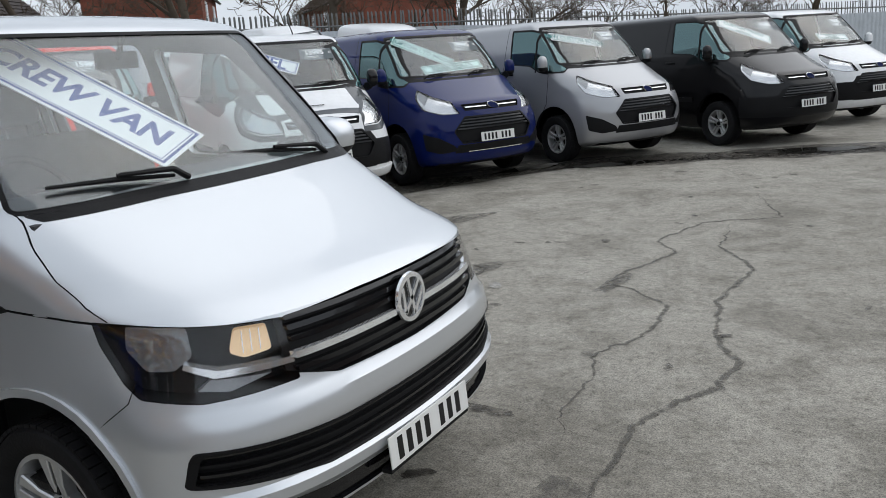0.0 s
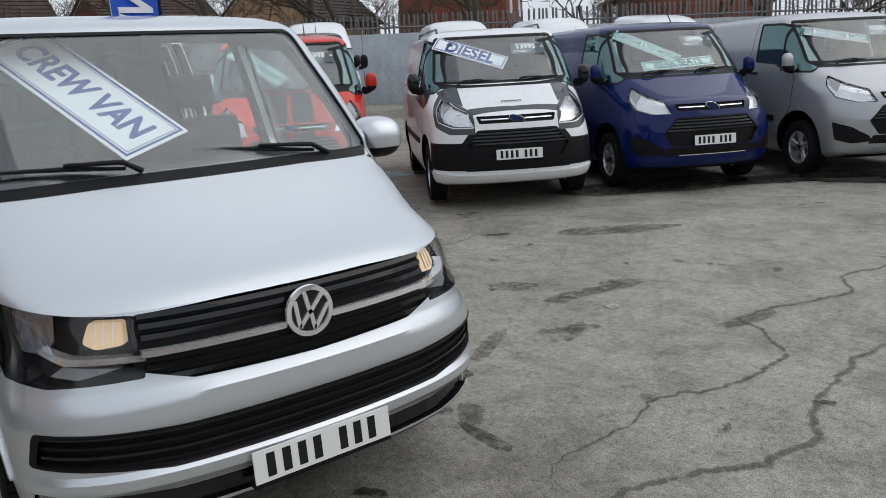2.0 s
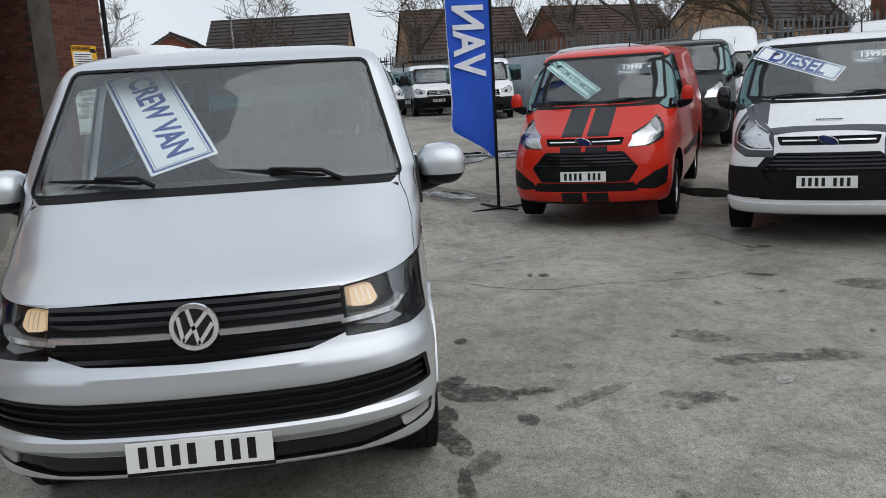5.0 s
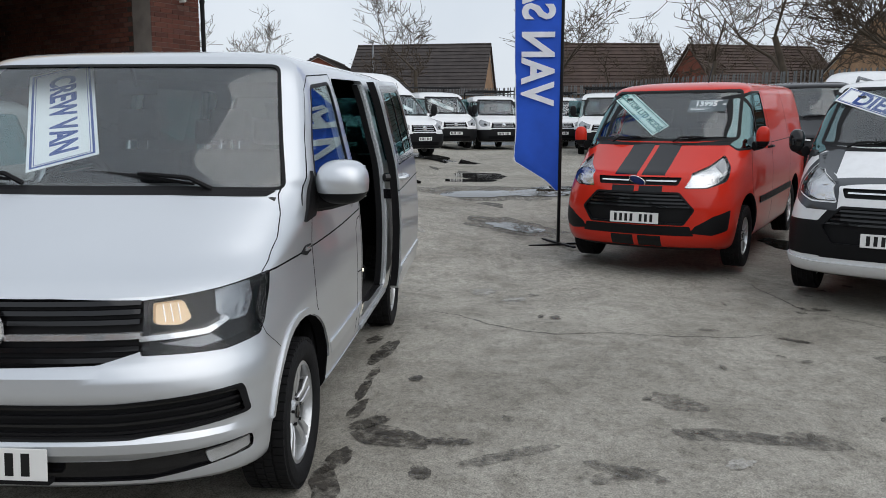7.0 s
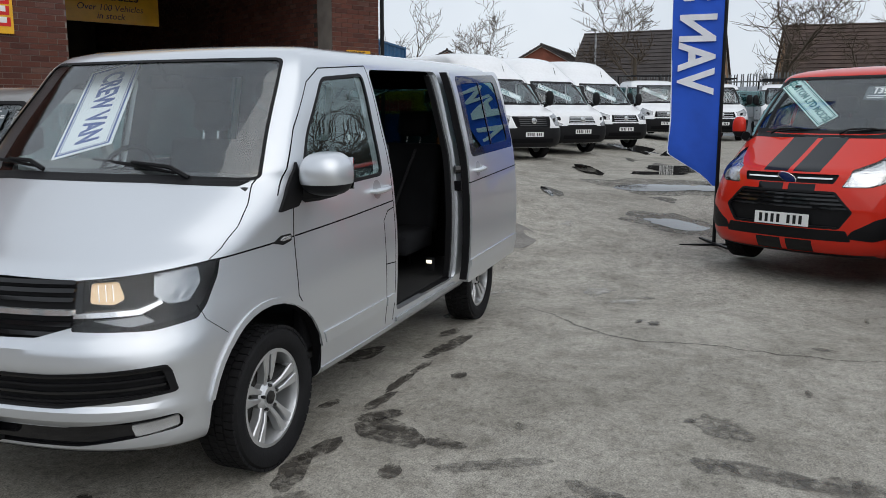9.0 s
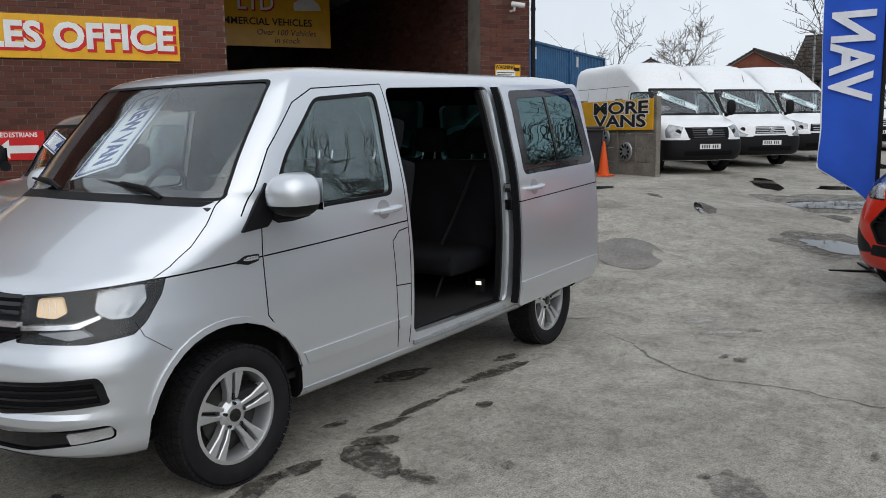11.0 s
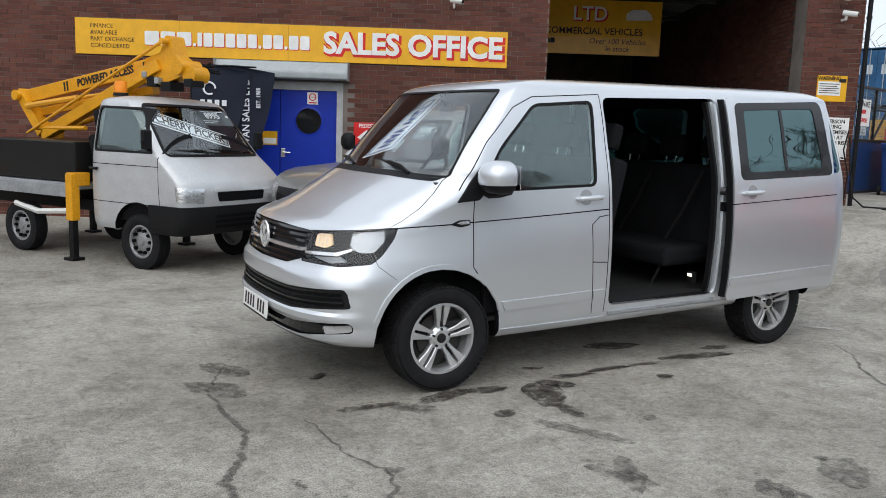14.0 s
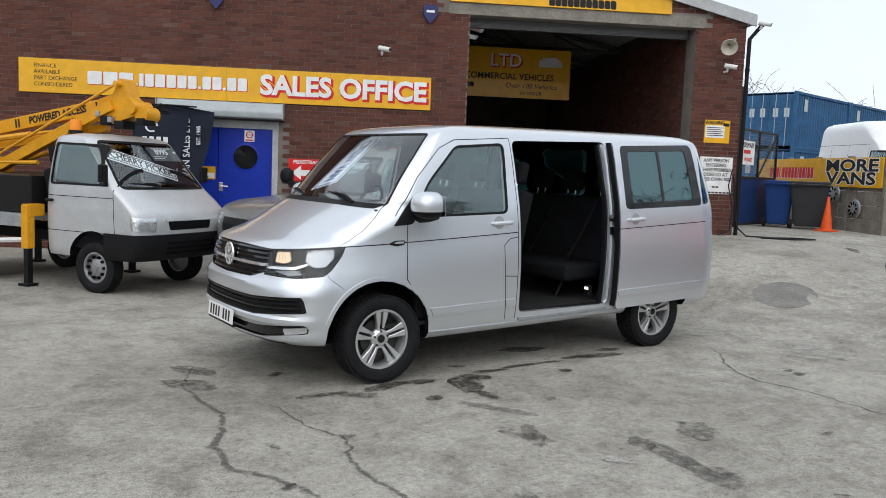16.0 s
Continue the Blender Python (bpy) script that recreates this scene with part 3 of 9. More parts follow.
def mirror(parent, x, y, z, side, cap_mat, size=(0.11, 0.13, 0.115)):
    """A door mirror: arm, black lower half, painted cap and glass."""
    base = new("door_mirror")
    base.parent = parent
    base.location = (x, y * side, z)
    dx, dy, dz = size
    bm = bmesh.new()
    add_tube(bm, [(0.02, -dy * 1.25 * side, -dz * 0.9), (-0.02, -dy * 0.6 * side, -dz * 0.85), (-0.04, 0, -dz * 0.6)], [0.05, 0.045, 0.05], 10)
    part("arm", bm, plastic, base, smooth=True)

    def half(z0, z1, k):
        bm = bmesh.new()
        bmesh.ops.create_uvsphere(bm, u_segments=24, v_segments=16, radius=1)
        for v in bm.verts:
            c = v.co
            sx = (abs(c.x) ** 0.7) * (1 if c.x > 0 else -1)
            sy = (abs(c.y) ** 0.75) * (1 if c.y > 0 else -1)
            sz = (abs(c.z) ** 0.8) * (1 if c.z > 0 else -1)
            v.co = (sx * dx * k * (0.9 if c.x > 0 else 0.35), sy * dy * k, sz * dz * k)
        bmesh.ops.bisect_plane(bm, geom=bm.verts[:] + bm.edges[:] + bm.faces[:], plane_co=(0, 0, z0), plane_no=(0, 0, -1), clear_outer=True)
        bmesh.ops.bisect_plane(bm, geom=bm.verts[:] + bm.edges[:] + bm.faces[:], plane_co=(0, 0, z1), plane_no=(0, 0, 1), clear_outer=True)
        return bm

    part("shell", half(-1, -dz * 0.42, 0.985), plastic, base, smooth=True, angle=60)
    part("cap", half(-dz * 0.42, 1, 1.0), cap_mat, base, smooth=True, angle=60)
    bm = bmesh.new()
    add_box(bm, -dx * 0.42, -dx * 0.38, -dy * 0.78, dy * 0.78, -dz * 0.75, dz * 0.7, bevel=0.002)
    part("mirror_glass", bm, material_cache("mirror_silver", (0.8, 0.82, 0.84), metal=1.0, rough=0.02, var=0.01), base)
    return base


def card(name, words_, m, w, h, size, parent_label, back=None, ink=None, border=None, wide=1.0, lines=None):
    """A printed card: board, a thin double border and its lettering."""
    t = thing(name, parent_label, "price card" if name == "price_card" else "sign", m)
    bm = bmesh.new()
    add_box(bm, -w / 2, w / 2, -h / 2, h / 2, -0.004, 0.0, bevel=0.0015)
    part("board", bm, back or card_white, t)
    if border:
        bm = bmesh.new()
        for d, th in ((0.014, 0.011), (0.032, 0.003)):
            for x0, x1, y0, y1 in ((-w / 2 + d, w / 2 - d, h / 2 - d - th, h / 2 - d), (-w / 2 + d, w / 2 - d, -h / 2 + d, -h / 2 + d + th), (-w / 2 + d, -w / 2 + d + th, -h / 2 + d + th, h / 2 - d - th), (w / 2 - d - th, w / 2 - d, -h / 2 + d + th, h / 2 - d - th)):
                add_box(bm, x0, x1, y0, y1, 0.0003, 0.0012)
        part("border", bm, border, t)
    for k, (line, y, s) in enumerate(lines or [(words_, 0, size)]):
        words(line, s, pose(0, y, 0.0005), ink or ink_blue, t, bold=0.006 * s / 0.2, depth=0.0008, width=wide)
    return t

# ---- the silver crew van ----
lamp_warm = bpy.data.materials.new("sidelamp_lit")
lamp_warm.use_nodes = True
lb = lamp_warm.node_tree.nodes["Principled BSDF"]
lb.inputs["Base Color"].default_value = (0.62, 0.52, 0.38, 1)
lb.inputs["Emission Color"].default_value, lb.inputs["Emission Strength"].default_value = (1.0, 0.66, 0.34, 1), 0.36
bulb_lit = bpy.data.materials.new("bulb_lit")
bulb_lit.use_nodes = True
lb = bulb_lit.node_tree.nodes["Principled BSDF"]
lb.inputs["Emission Color"].default_value, lb.inputs["Emission Strength"].default_value = (1.0, 0.86, 0.62, 1), 3.0
step_lamp = bpy.data.materials.new("step_lamp_lit")
step_lamp.use_nodes = True
lb = step_lamp.node_tree.nodes["Principled BSDF"]
lb.inputs["Emission Color"].default_value, lb.inputs["Emission Strength"].default_value = (1.0, 0.86, 0.62, 1), 1.2

lamp_silver_van = material("fog_reflector", (0.62, 0.63, 0.64), metal=0.5, rough=0.2, bump=0.5, bscale=40)
WINDOW_FRONT = rounded([(-0.21, 1.228), (-0.40, 1.50), (-0.68, 1.768), (-1.165, 1.80), (-1.13, 1.245)], 0.05)
WINDOW_SAIL = rounded([(-0.07, 1.168), (-0.235, 1.385), (-0.262, 1.225), (-0.22, 1.18)], 0.012)
SLIDE_HOLE = rounded([(-1.265, 0.425), (-1.255, 1.825), (-2.34, 1.845), (-2.30, 0.41)], 0.06)
SLIDE_PANEL = rounded([(-1.20, 0.375), (-1.22, 1.85), (-2.36, 1.875), (-2.345, 1.28), (-2.395, 0.395)], 0.04)
SLIDE_GLASS = rounded([(-1.30, 1.275), (-1.315, 1.80), (-2.26, 1.83), (-2.315, 1.295)], 0.04)
REAR_GLASS = rounded([(-2.46, 1.285), (-2.46, 1.80), (-3.62, 1.80), (-3.72, 1.285)], 0.06)
SCREEN = rounded([(-0.832, 1.314), (-0.705, 1.858), (0.705, 1.858), (0.832, 1.314), (0.45, 1.326), (-0.45, 1.326)], 0.04)
HEADLAMP = rounded([(-0.150, 0.984), (0.12, 1.002), (0.390, 1.024), (0.372, 0.955), (0.315, 0.855), (0.27, 0.812), (0.10, 0.792), (-0.182, 0.800)], 0.009)
GRILLE = rounded([(-0.535, 0.985), (-0.25, 0.996), (0.25, 0.996), (0.535, 0.985), (0.55, 0.82), (0.4, 0.775), (0.0, 0.765), (-0.4, 0.775), (-0.55, 0.82)], 0.015)
LOWER_GRILLE = rounded([(-0.835, 0.665), (-0.45, 0.642), (0.45, 0.642), (0.835, 0.665), (0.852, 0.558), (0.5, 0.522), (-0.5, 0.522), (-0.852, 0.558)], 0.014)
FOG_BAND = rounded([(-0.855, 0.472), (-0.5, 0.438), (0.5, 0.438), (0.855, 0.472), (0.85, 0.408), (0.55, 0.362), (-0.55, 0.362), (-0.85, 0.408)], 0.014)


def silver_van():
    van = thing("silver_van", "silver crew van with its passenger side door slid open", "van", pose(0, 0, 0))
    body = shell(T6)
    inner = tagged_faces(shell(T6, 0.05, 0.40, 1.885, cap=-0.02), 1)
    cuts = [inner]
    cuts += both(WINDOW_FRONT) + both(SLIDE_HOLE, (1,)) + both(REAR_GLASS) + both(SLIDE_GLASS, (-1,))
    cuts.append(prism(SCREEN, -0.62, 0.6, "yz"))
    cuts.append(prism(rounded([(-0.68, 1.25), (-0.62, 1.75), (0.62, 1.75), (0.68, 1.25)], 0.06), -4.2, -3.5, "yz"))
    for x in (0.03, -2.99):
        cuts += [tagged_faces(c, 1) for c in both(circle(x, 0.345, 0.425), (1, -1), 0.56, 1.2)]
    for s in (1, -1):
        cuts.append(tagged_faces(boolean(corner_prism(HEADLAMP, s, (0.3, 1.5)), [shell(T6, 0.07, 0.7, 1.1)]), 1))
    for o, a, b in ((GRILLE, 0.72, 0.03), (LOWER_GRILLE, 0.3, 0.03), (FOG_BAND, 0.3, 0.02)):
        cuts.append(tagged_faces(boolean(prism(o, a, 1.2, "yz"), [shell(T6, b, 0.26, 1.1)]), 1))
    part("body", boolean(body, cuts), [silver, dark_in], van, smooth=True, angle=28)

    # glazing with black edges
    part("windscreen", patch(T6, prism(SCREEN, -0.62, 0.6, "yz"), -0.004, 0.005), screen_glass, van, "laminated windscreen", smooth=True)
    ring = boolean(prism(grow(SCREEN, 0.004), -0.62, 0.6, "yz"), [prism(grow(SCREEN, -0.009), -0.7, 0.7, "yz")])
    part("windscreen_seal", patch(T6, ring, 0.0015, 0.01), plastic, van)
    for s in (1, -1):
        part("door_glass", patch(T6, both(WINDOW_FRONT, (s,))[0], -0.006, 0.005), side_glass, van, smooth=True)
        ring = boolean(both(grow(WINDOW_FRONT, 0.004), (s,))[0], [both(grow(WINDOW_FRONT, -0.014), (s,), 0.2, 1.5)[0]])
        part("window_seal", patch(T6, ring, 0.001, 0.012), plastic, van)
        part("mirror_sail", patch(T6, both(WINDOW_SAIL, (s,))[0], 0.012, 0.02), plastic, van, smooth=True)
        part("quarter_glass", patch(T6, both(REAR_GLASS, (s,))[0], -0.003, 0.005), privacy_glass, van, smooth=True)
    part("sliding_glass", patch(T6, both(SLIDE_GLASS, (-1,))[0], -0.003, 0.005), privacy_glass, van, smooth=True)
    part("rear_glass", patch(T6, prism(rounded([(-0.68, 1.25), (-0.62, 1.75), (0.62, 1.75), (0.68, 1.25)], 0.06), -4.2, -3.5, "yz"), -0.004, 0.005), privacy_glass, van, smooth=True)

    # seams: door edges, bonnet, waist line, fuel flap
    seams = [([(-0.19, 1.20), (-0.185, 0.77), (-0.22, 0.72), (-0.375, 0.50), (-0.37, 0.36)], (1, -1)), ([(-1.235, 1.845), (-1.235, 0.38)], (1, -1)),
             ([(-0.09, 1.24), (-0.30, 1.53), (-0.52, 1.745), (-0.68, 1.815), (-1.235, 1.845)], (1, -1)),
             ([(0.352, 1.022), (0.27, 1.06), (0.16, 1.13), (0.06, 1.215), (-0.02, 1.295), (-0.06, 1.325)], (1, -1)),
             ([(-1.105, 0.74), (-1.09, 0.99), (-1.15, 1.04), (-1.23, 1.05)], (1,)), ([(-1.105, 0.74), (-1.23, 0.73)], (1,)), ([(-1.105, 0.74), (-1.13, 0.38)], (1,)),
             ([(0.33, 0.72), (0.44, 0.80), (0.46, 0.86)], (1, -1))]
    for line, sides in seams:
        for s in sides:
            bm = bmesh.new()
            for a, b in zip(line, line[1:]):
                q = patch(T6, both(strip(a, b, 0.003 if line[0][1] in (1.022, 0.72) else 0.006), (s,))[0], 0.0006, 0.008)
                me = bpy.data.meshes.new("tmp")
                q.to_mesh(me), q.free()
                bm.from_mesh(me)
                bpy.data.meshes.remove(me)
            part("panel_gap", bm, gap_dark, van)
    for s in (1, -1):
        for a, b in (((0.36, 1.016), (-0.19, 1.046)), ((-0.195, 1.046), (-1.23, 1.088))):
            part("waist_line", patch(T6, both(strip(a, b, 0.007), (s,))[0], 0.0008, 0.01), gap_dark, van)
        part("side_moulding", patch(T6, both(rounded([(-0.40, 0.522), (-0.39, 0.536), (-1.10, 0.545), (-1.10, 0.49), (-0.42, 0.475)], 0.006), (s,))[0], 0.010, 0.02), silver, van, smooth=True)
        part("side_moulding", patch(T6, both(rounded([(-1.125, 0.49), (-1.12, 0.545), (-1.225, 0.546), (-1.225, 0.49)], 0.006), (s,))[0], 0.010, 0.02), silver, van, smooth=True)
        part("sill", patch(T6, both(rounded([(-0.44, 0.31), (-0.40, 0.35), (-2.5, 0.35), (-2.5, 0.31)], 0.006), (s,))[0], 0.006, 0.03), silver, van, smooth=True)
        arch = boolean(both(circle(0.03, 0.345, 0.455, 40), (s,), 0.6)[0], [both(circle(0.03, 0.345, 0.427, 40), (s,), 0.5, 1.5)[0]])
        arch = boolean(arch, [box(-0.6, 0.6, -1.6, 1.6, 0.0, 0.47)])
        part("arch_lip", patch(T6, arch, 0.010, 0.03), silver, van, smooth=True, angle=50)
        part("repeater_badge", patch(T6, both(rounded([(-0.03, 1.036), (-0.09, 1.062), (-0.165, 1.062), (-0.165, 1.03), (-0.10, 1.018)], 0.008), (s,))[0], 0.004, 0.012), plastic, van)
        part("repeater_trim", patch(T6, both(rounded([(-0.075, 1.043), (-0.10, 1.055), (-0.158, 1.055), (-0.158, 1.038), (-0.10, 1.036)], 0.004), (s,))[0], 0.007, 0.01), chrome, van, "chrome trim")

    # black screen cowl
    part("cowl", patch(T6, prism(rounded([(-0.77, 1.290), (-0.4, 1.302), (0.4, 1.302), (0.77, 1.290), (0.80, 1.310), (0.45, 1.324), (-0.45, 1.324), (-0.80, 1.310)], 0.006), -0.3, 0.5, "yz"), 0.0015, 0.03), plastic, van)

    # grilles
    part("grille", patch(T6, prism(GRILLE, 0.62, 1.2, "yz"), -0.024, 0.006), plastic, van, smooth=True)
    for z in (0.79, 0.825, 0.915, 0.948, 0.978):
        part("grille_slat", patch(T6, prism(rounded([(-0.525, z - 0.008), (-0.525, z + 0.008), (0.525, z + 0.008), (0.525, z - 0.008)], 0.003), 0.62, 1.2, "yz"), -0.004, 0.02), gloss_black, van, smooth=True)
    for y0, y1 in ((-0.53, -0.085), (0.085, 0.53)):
        part("chrome_strip", patch(T6, prism(rounded([(y0, 0.858), (y0, 0.878), (y1, 0.878), (y1, 0.858)], 0.004), 0.62, 1.2, "yz"), 0.002, 0.02), chrome, van, "chrome strip", smooth=True)
    part("lower_grille", patch(T6, prism(LOWER_GRILLE, 0.3, 1.2, "yz"), -0.022, 0.006), plastic, van, smooth=True)
    for k in range(4):
        z = 0.540 + 0.030 * k
        part("grille_slat", patch(T6, prism([(-0.825, z + 0.014), (-0.825, z + 0.023), (-0.45, z + 0.004), (0.45, z + 0.004), (0.825, z + 0.023), (0.825, z + 0.014), (0.45, z - 0.005), (-0.45, z - 0.005)], 0.3, 1.2, "yz"), -0.005, 0.02), gloss_black if k % 2 else plastic, van)
    ring = boolean(patch(T6, prism(resize(LOWER_GRILLE, 0.004), 0.3, 1.2, "yz"), 0.002, 0.02), [prism(resize(LOWER_GRILLE, -0.011), 0.2, 1.3, "yz")])
    part("grille_frame", ring, plastic, van)
    part("lower_band", patch(T6, prism(FOG_BAND, 0.3, 1.2, "yz"), -0.016, 0.006), gloss_black, van)
    part("undertray", patch(T6, prism([(-0.72, 0.29), (-0.72, 0.335), (0.72, 0.335), (0.72, 0.29)], 0.3, 1.2, "yz"), 0.002, 0.05), plastic, van)
    for s in (1, -1):
        fog = part("fog_lamp", patch(T6, corner_prism(rounded([(0.015, 0.392), (0.0, 0.436), (0.175, 0.458), (0.178, 0.415)], 0.010), s, (0.5, 1.4)), -0.008, 0.012), lamp_silver_van, van, "clear fog lamp with chrome reflector", smooth=True)
        part("lens", patch(T6, corner_prism(rounded([(0.015, 0.392), (0.0, 0.436), (0.175, 0.458), (0.178, 0.415)], 0.010), s, (0.5, 1.4)), 0.001, 0.004), lens_glass, fog, smooth=True)

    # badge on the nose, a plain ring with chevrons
    badge = new("badge")
    badge.parent = van
    bm = bmesh.new()
    M = pose(0.842, 0, 0.898, 0, -14, -90)
    add_lathe(bm, [(0.068, 0.0), (0.07, 0.012), (0.086, 0.010), (0.088, 0.0)], M, 40, closed=True)
    for a, b in (((-0.034, 0.062), (0.0, -0.005)), ((0.034, 0.062), (0.0, -0.005)), ((-0.062, 0.028), (-0.028, -0.058)), ((-0.028, -0.058), (0.0, 0.0)), ((0.0, 0.0), (0.028, -0.058)), ((0.028, -0.058), (0.062, 0.028))):
        o = strip(a, b, 0.0145)
        q = prism(o, 0.003, 0.012)
        q.transform(M)
        part("chevron", q, chrome, badge)
    part("ring", bm, chrome, badge, "chrome ring", smooth=True, angle=30)
    bm = bmesh.new()
    add_lathe(bm, [(0.069, -0.03), (0.069, 0.004)], M, 32)
    part("disc", bm, gloss_black, badge)

    # headlamps
    for s in (1, -1):
        lamp = new("headlamp")
        lamp.parent = van
        part("lens", patch(T6, corner_prism(grow(HEADLAMP, -0.003), s, (0.3, 1.5)), 0.001, 0.004), lens_glass, lamp, "clear lens", smooth=True)
        part("housing", patch(T6, corner_prism(grow(HEADLAMP, -0.004), s, (0.3, 1.5)), -0.062, 0.006), plastic, lamp, smooth=True)
        # main beam reflector towards the flank, lit sidelamp towards the grille, chrome brow below
        part("main_reflector", patch(T6, corner_prism(rounded([(0.125, 0.985), (0.30, 0.995), (0.305, 0.93), (0.25, 0.868), (0.17, 0.868), (0.115, 0.905)], 0.012), s, (0.3, 1.5)), -0.050, 0.02), material_cache("lamp_reflector", (0.42, 0.44, 0.46), metal=0.9, rough=0.2, bump=0.5, bscale=36), lamp, smooth=True)
        bm = bmesh.new()
        P = pose(0.475, 0.655 * s, 0.93, 0, 0, -90 + 42 * s)
        add_lathe(bm, [(0.034, 0.0), (0.03, 0.05), (0.016, 0.062)], P, 20)
        part("bulb_cover", bm, chrome, lamp, smooth=True)
        part("side_lamp", patch(T6, corner_prism(rounded([(-0.10, 0.962), (-0.005, 0.966), (0.012, 0.905), (-0.03, 0.885), (-0.11, 0.893)], 0.012), s, (0.3, 1.5)), -0.035, 0.02), lamp_warm, lamp, "lit warm sidelamp", smooth=True)
        bm = bmesh.new()
        bmesh.ops.create_uvsphere(bm, u_segments=12, v_segments=8, radius=0.017, matrix=pose(0.668, 0.585 * s, 0.932))
        part("bulb", bm, bulb_lit, lamp, "glowing bulb", smooth=True)
        for t0 in (-0.08, -0.055, -0.03):
            part("side_lamp_rib", patch(T6, corner_prism([(t0, 0.90), (t0 + 0.003, 0.90), (t0 + 0.003, 0.96), (t0, 0.96)], s, (0.3, 1.5)), -0.033, 0.012), chrome, lamp)
        part("brow", patch(T6, corner_prism([(-0.172, 0.842), (-0.17, 0.860), (0.05, 0.868), (0.14, 0.895), (0.145, 0.882), (0.06, 0.848)], s, (0.3, 1.5)), -0.02, 0.03), chrome, lamp, smooth=True)
        part("lower_fin", patch(T6, corner_prism([(-0.10, 0.828), (0.07, 0.842), (0.11, 0.815), (0.02, 0.802)], s, (0.3, 1.5)), -0.03, 0.02), dull_metal, lamp, smooth=True)

    number_plate(van, 0.906, -0.018, 0.446, tilt=4)
    bm = bmesh.new()
    add_box(bm, 0.865, 0.905, -0.28, 0.245, 0.374, 0.391, bevel=0.003)
    part("plate_holder", bm, plastic, van)

    # wipers, mirrors, handles
    wiper(van, (0.075, 0.55, 1.325), (0.02, -0.02, 1.385), 0.028)
    wiper(van, (0.10, -0.25, 1.345), (-0.02, -0.72, 1.375), 0.028)
    for s in (1, -1):
        mirror(van, -0.31, 1.035, 1.325, s, silver, (0.165, 0.118, 0.102))
        bm = bmesh.new()
        add_tube(bm, [(-0.965, 0.925 * s, 1.165), (-0.975, 0.962 * s, 1.168), (-1.02, 0.972 * s, 1.17), (-1.11, 0.97 * s, 1.172), (-1.155, 0.955 * s, 1.172), (-1.16, 0.925 * s, 1.172)], [0.012, 0.016, 0.017, 0.017, 0.016, 0.012], 8)
        part("door_handle", bm, silver, van, smooth=True)
        part("handle_cup", patch(T6, both(circle(-1.04, 1.172, 0.052, 20), (s,))[0], 0.0008, 0.006), lead_paint, van, smooth=True)

    # sliding door, run back along the flank
    SHIFT = Matrix.Translation((-1.115, 0.10, 0.0))
    door = new("sliding_door")
    door.parent = van
    panel = boolean(patch(T6, both(SLIDE_PANEL, (1,))[0], 0.0, 0.055), [both(SLIDE_GLASS, (1,))[0]])
    panel.transform(SHIFT)
    part("door_panel", panel, [silver, silver], door, smooth=True, angle=28)
    q = patch(T6, both(grow(SLIDE_GLASS, 0.016), (1,))[0], 0.0015, 0.006)
    q = boolean(q, [both(rounded([(-1.375, 1.315), (-1.385, 1.765), (-2.17, 1.79), (-2.215, 1.335)], 0.04), (1,))[0]])
    q.transform(SHIFT)
    part("glass_surround", q, gloss_black, door, smooth=True)
    q = patch(T6, both(SLIDE_GLASS, (1,))[0], -0.004, 0.005)
    q.transform(SHIFT)
    part("door_glass", q, privacy_glass, door, "dark privacy glass", smooth=True)
    for line in ([(-1.79, 1.32), (-1.79, 1.78)],):
        q = patch(T6, both(strip(line[0], line[1], 0.03), (1,))[0], 0.001, 0.008)
        q.transform(SHIFT)
        part("glass_bar", q, gloss_black, door)
    for a, b in (((-1.205, 1.088), (-2.375, 1.125)),):
        q = patch(T6, both(strip(a, b, 0.007), (1,))[0], 0.0008, 0.01)
        q.transform(SHIFT)
        part("waist_line", q, gap_dark, door)
    q = patch(T6, both(rounded([(-1.21, 0.49), (-1.21, 0.547), (-2.375, 0.56), (-2.385, 0.50)], 0.006), (1,))[0], 0.010, 0.02)
    q.transform(SHIFT)
    part("side_moulding", q, silver, door, smooth=True)
    bm = bmesh.new()
    add_tube(bm, [SHIFT @ Vector(p) for p in ((-1.30, 0.925, 1.165), (-1.31, 0.962, 1.168), (-1.36, 0.972, 1.17), (-1.44, 0.97, 1.172), (-1.485, 0.955, 1.172), (-1.49, 0.925, 1.172))], [0.012, 0.016, 0.017, 0.017, 0.016, 0.012], 8)
    part("door_handle", bm, silver, door, smooth=True)
    q = patch(T6, both(circle(-1.40, 1.172, 0.052, 20), (1,))[0], 0.0008, 0.006)
    q.transform(SHIFT)
    part("handle_cup", q, lead_paint, door, smooth=True)
    bm = bmesh.new()
    q = patch(T6, both(rounded([(-1.185, 0.40), (-1.205, 1.84), (-1.225, 1.84), (-1.207, 0.40)], 0.004), (1,))[0], -0.012, 0.05)
    q.transform(SHIFT)
    bm.free()
    part("door_seal", q, plastic, door)
    bm = bmesh.new()
    add_box(bm, -2.325, -2.30, 0.925, 0.985, 1.03, 1.10, bevel=0.006)
    part("door_lock", bm, gloss_black, door)
    part("door_buffer", tube([(-2.29, 0.935, 1.18), (-2.31, 0.965, 1.18)], 0.03, 12), gloss_black, van)
    # door frame: silver inner post, black seal and step
    q = patch(T6, both(rounded([(-2.262, 0.42), (-2.30, 1.30), (-2.29, 1.82), (-2.345, 1.83), (-2.36, 1.30), (-2.31, 0.42)], 0.01), (1,))[0], -0.012, 0.05)
    part("door_post", q, silver, van, smooth=True, angle=40)
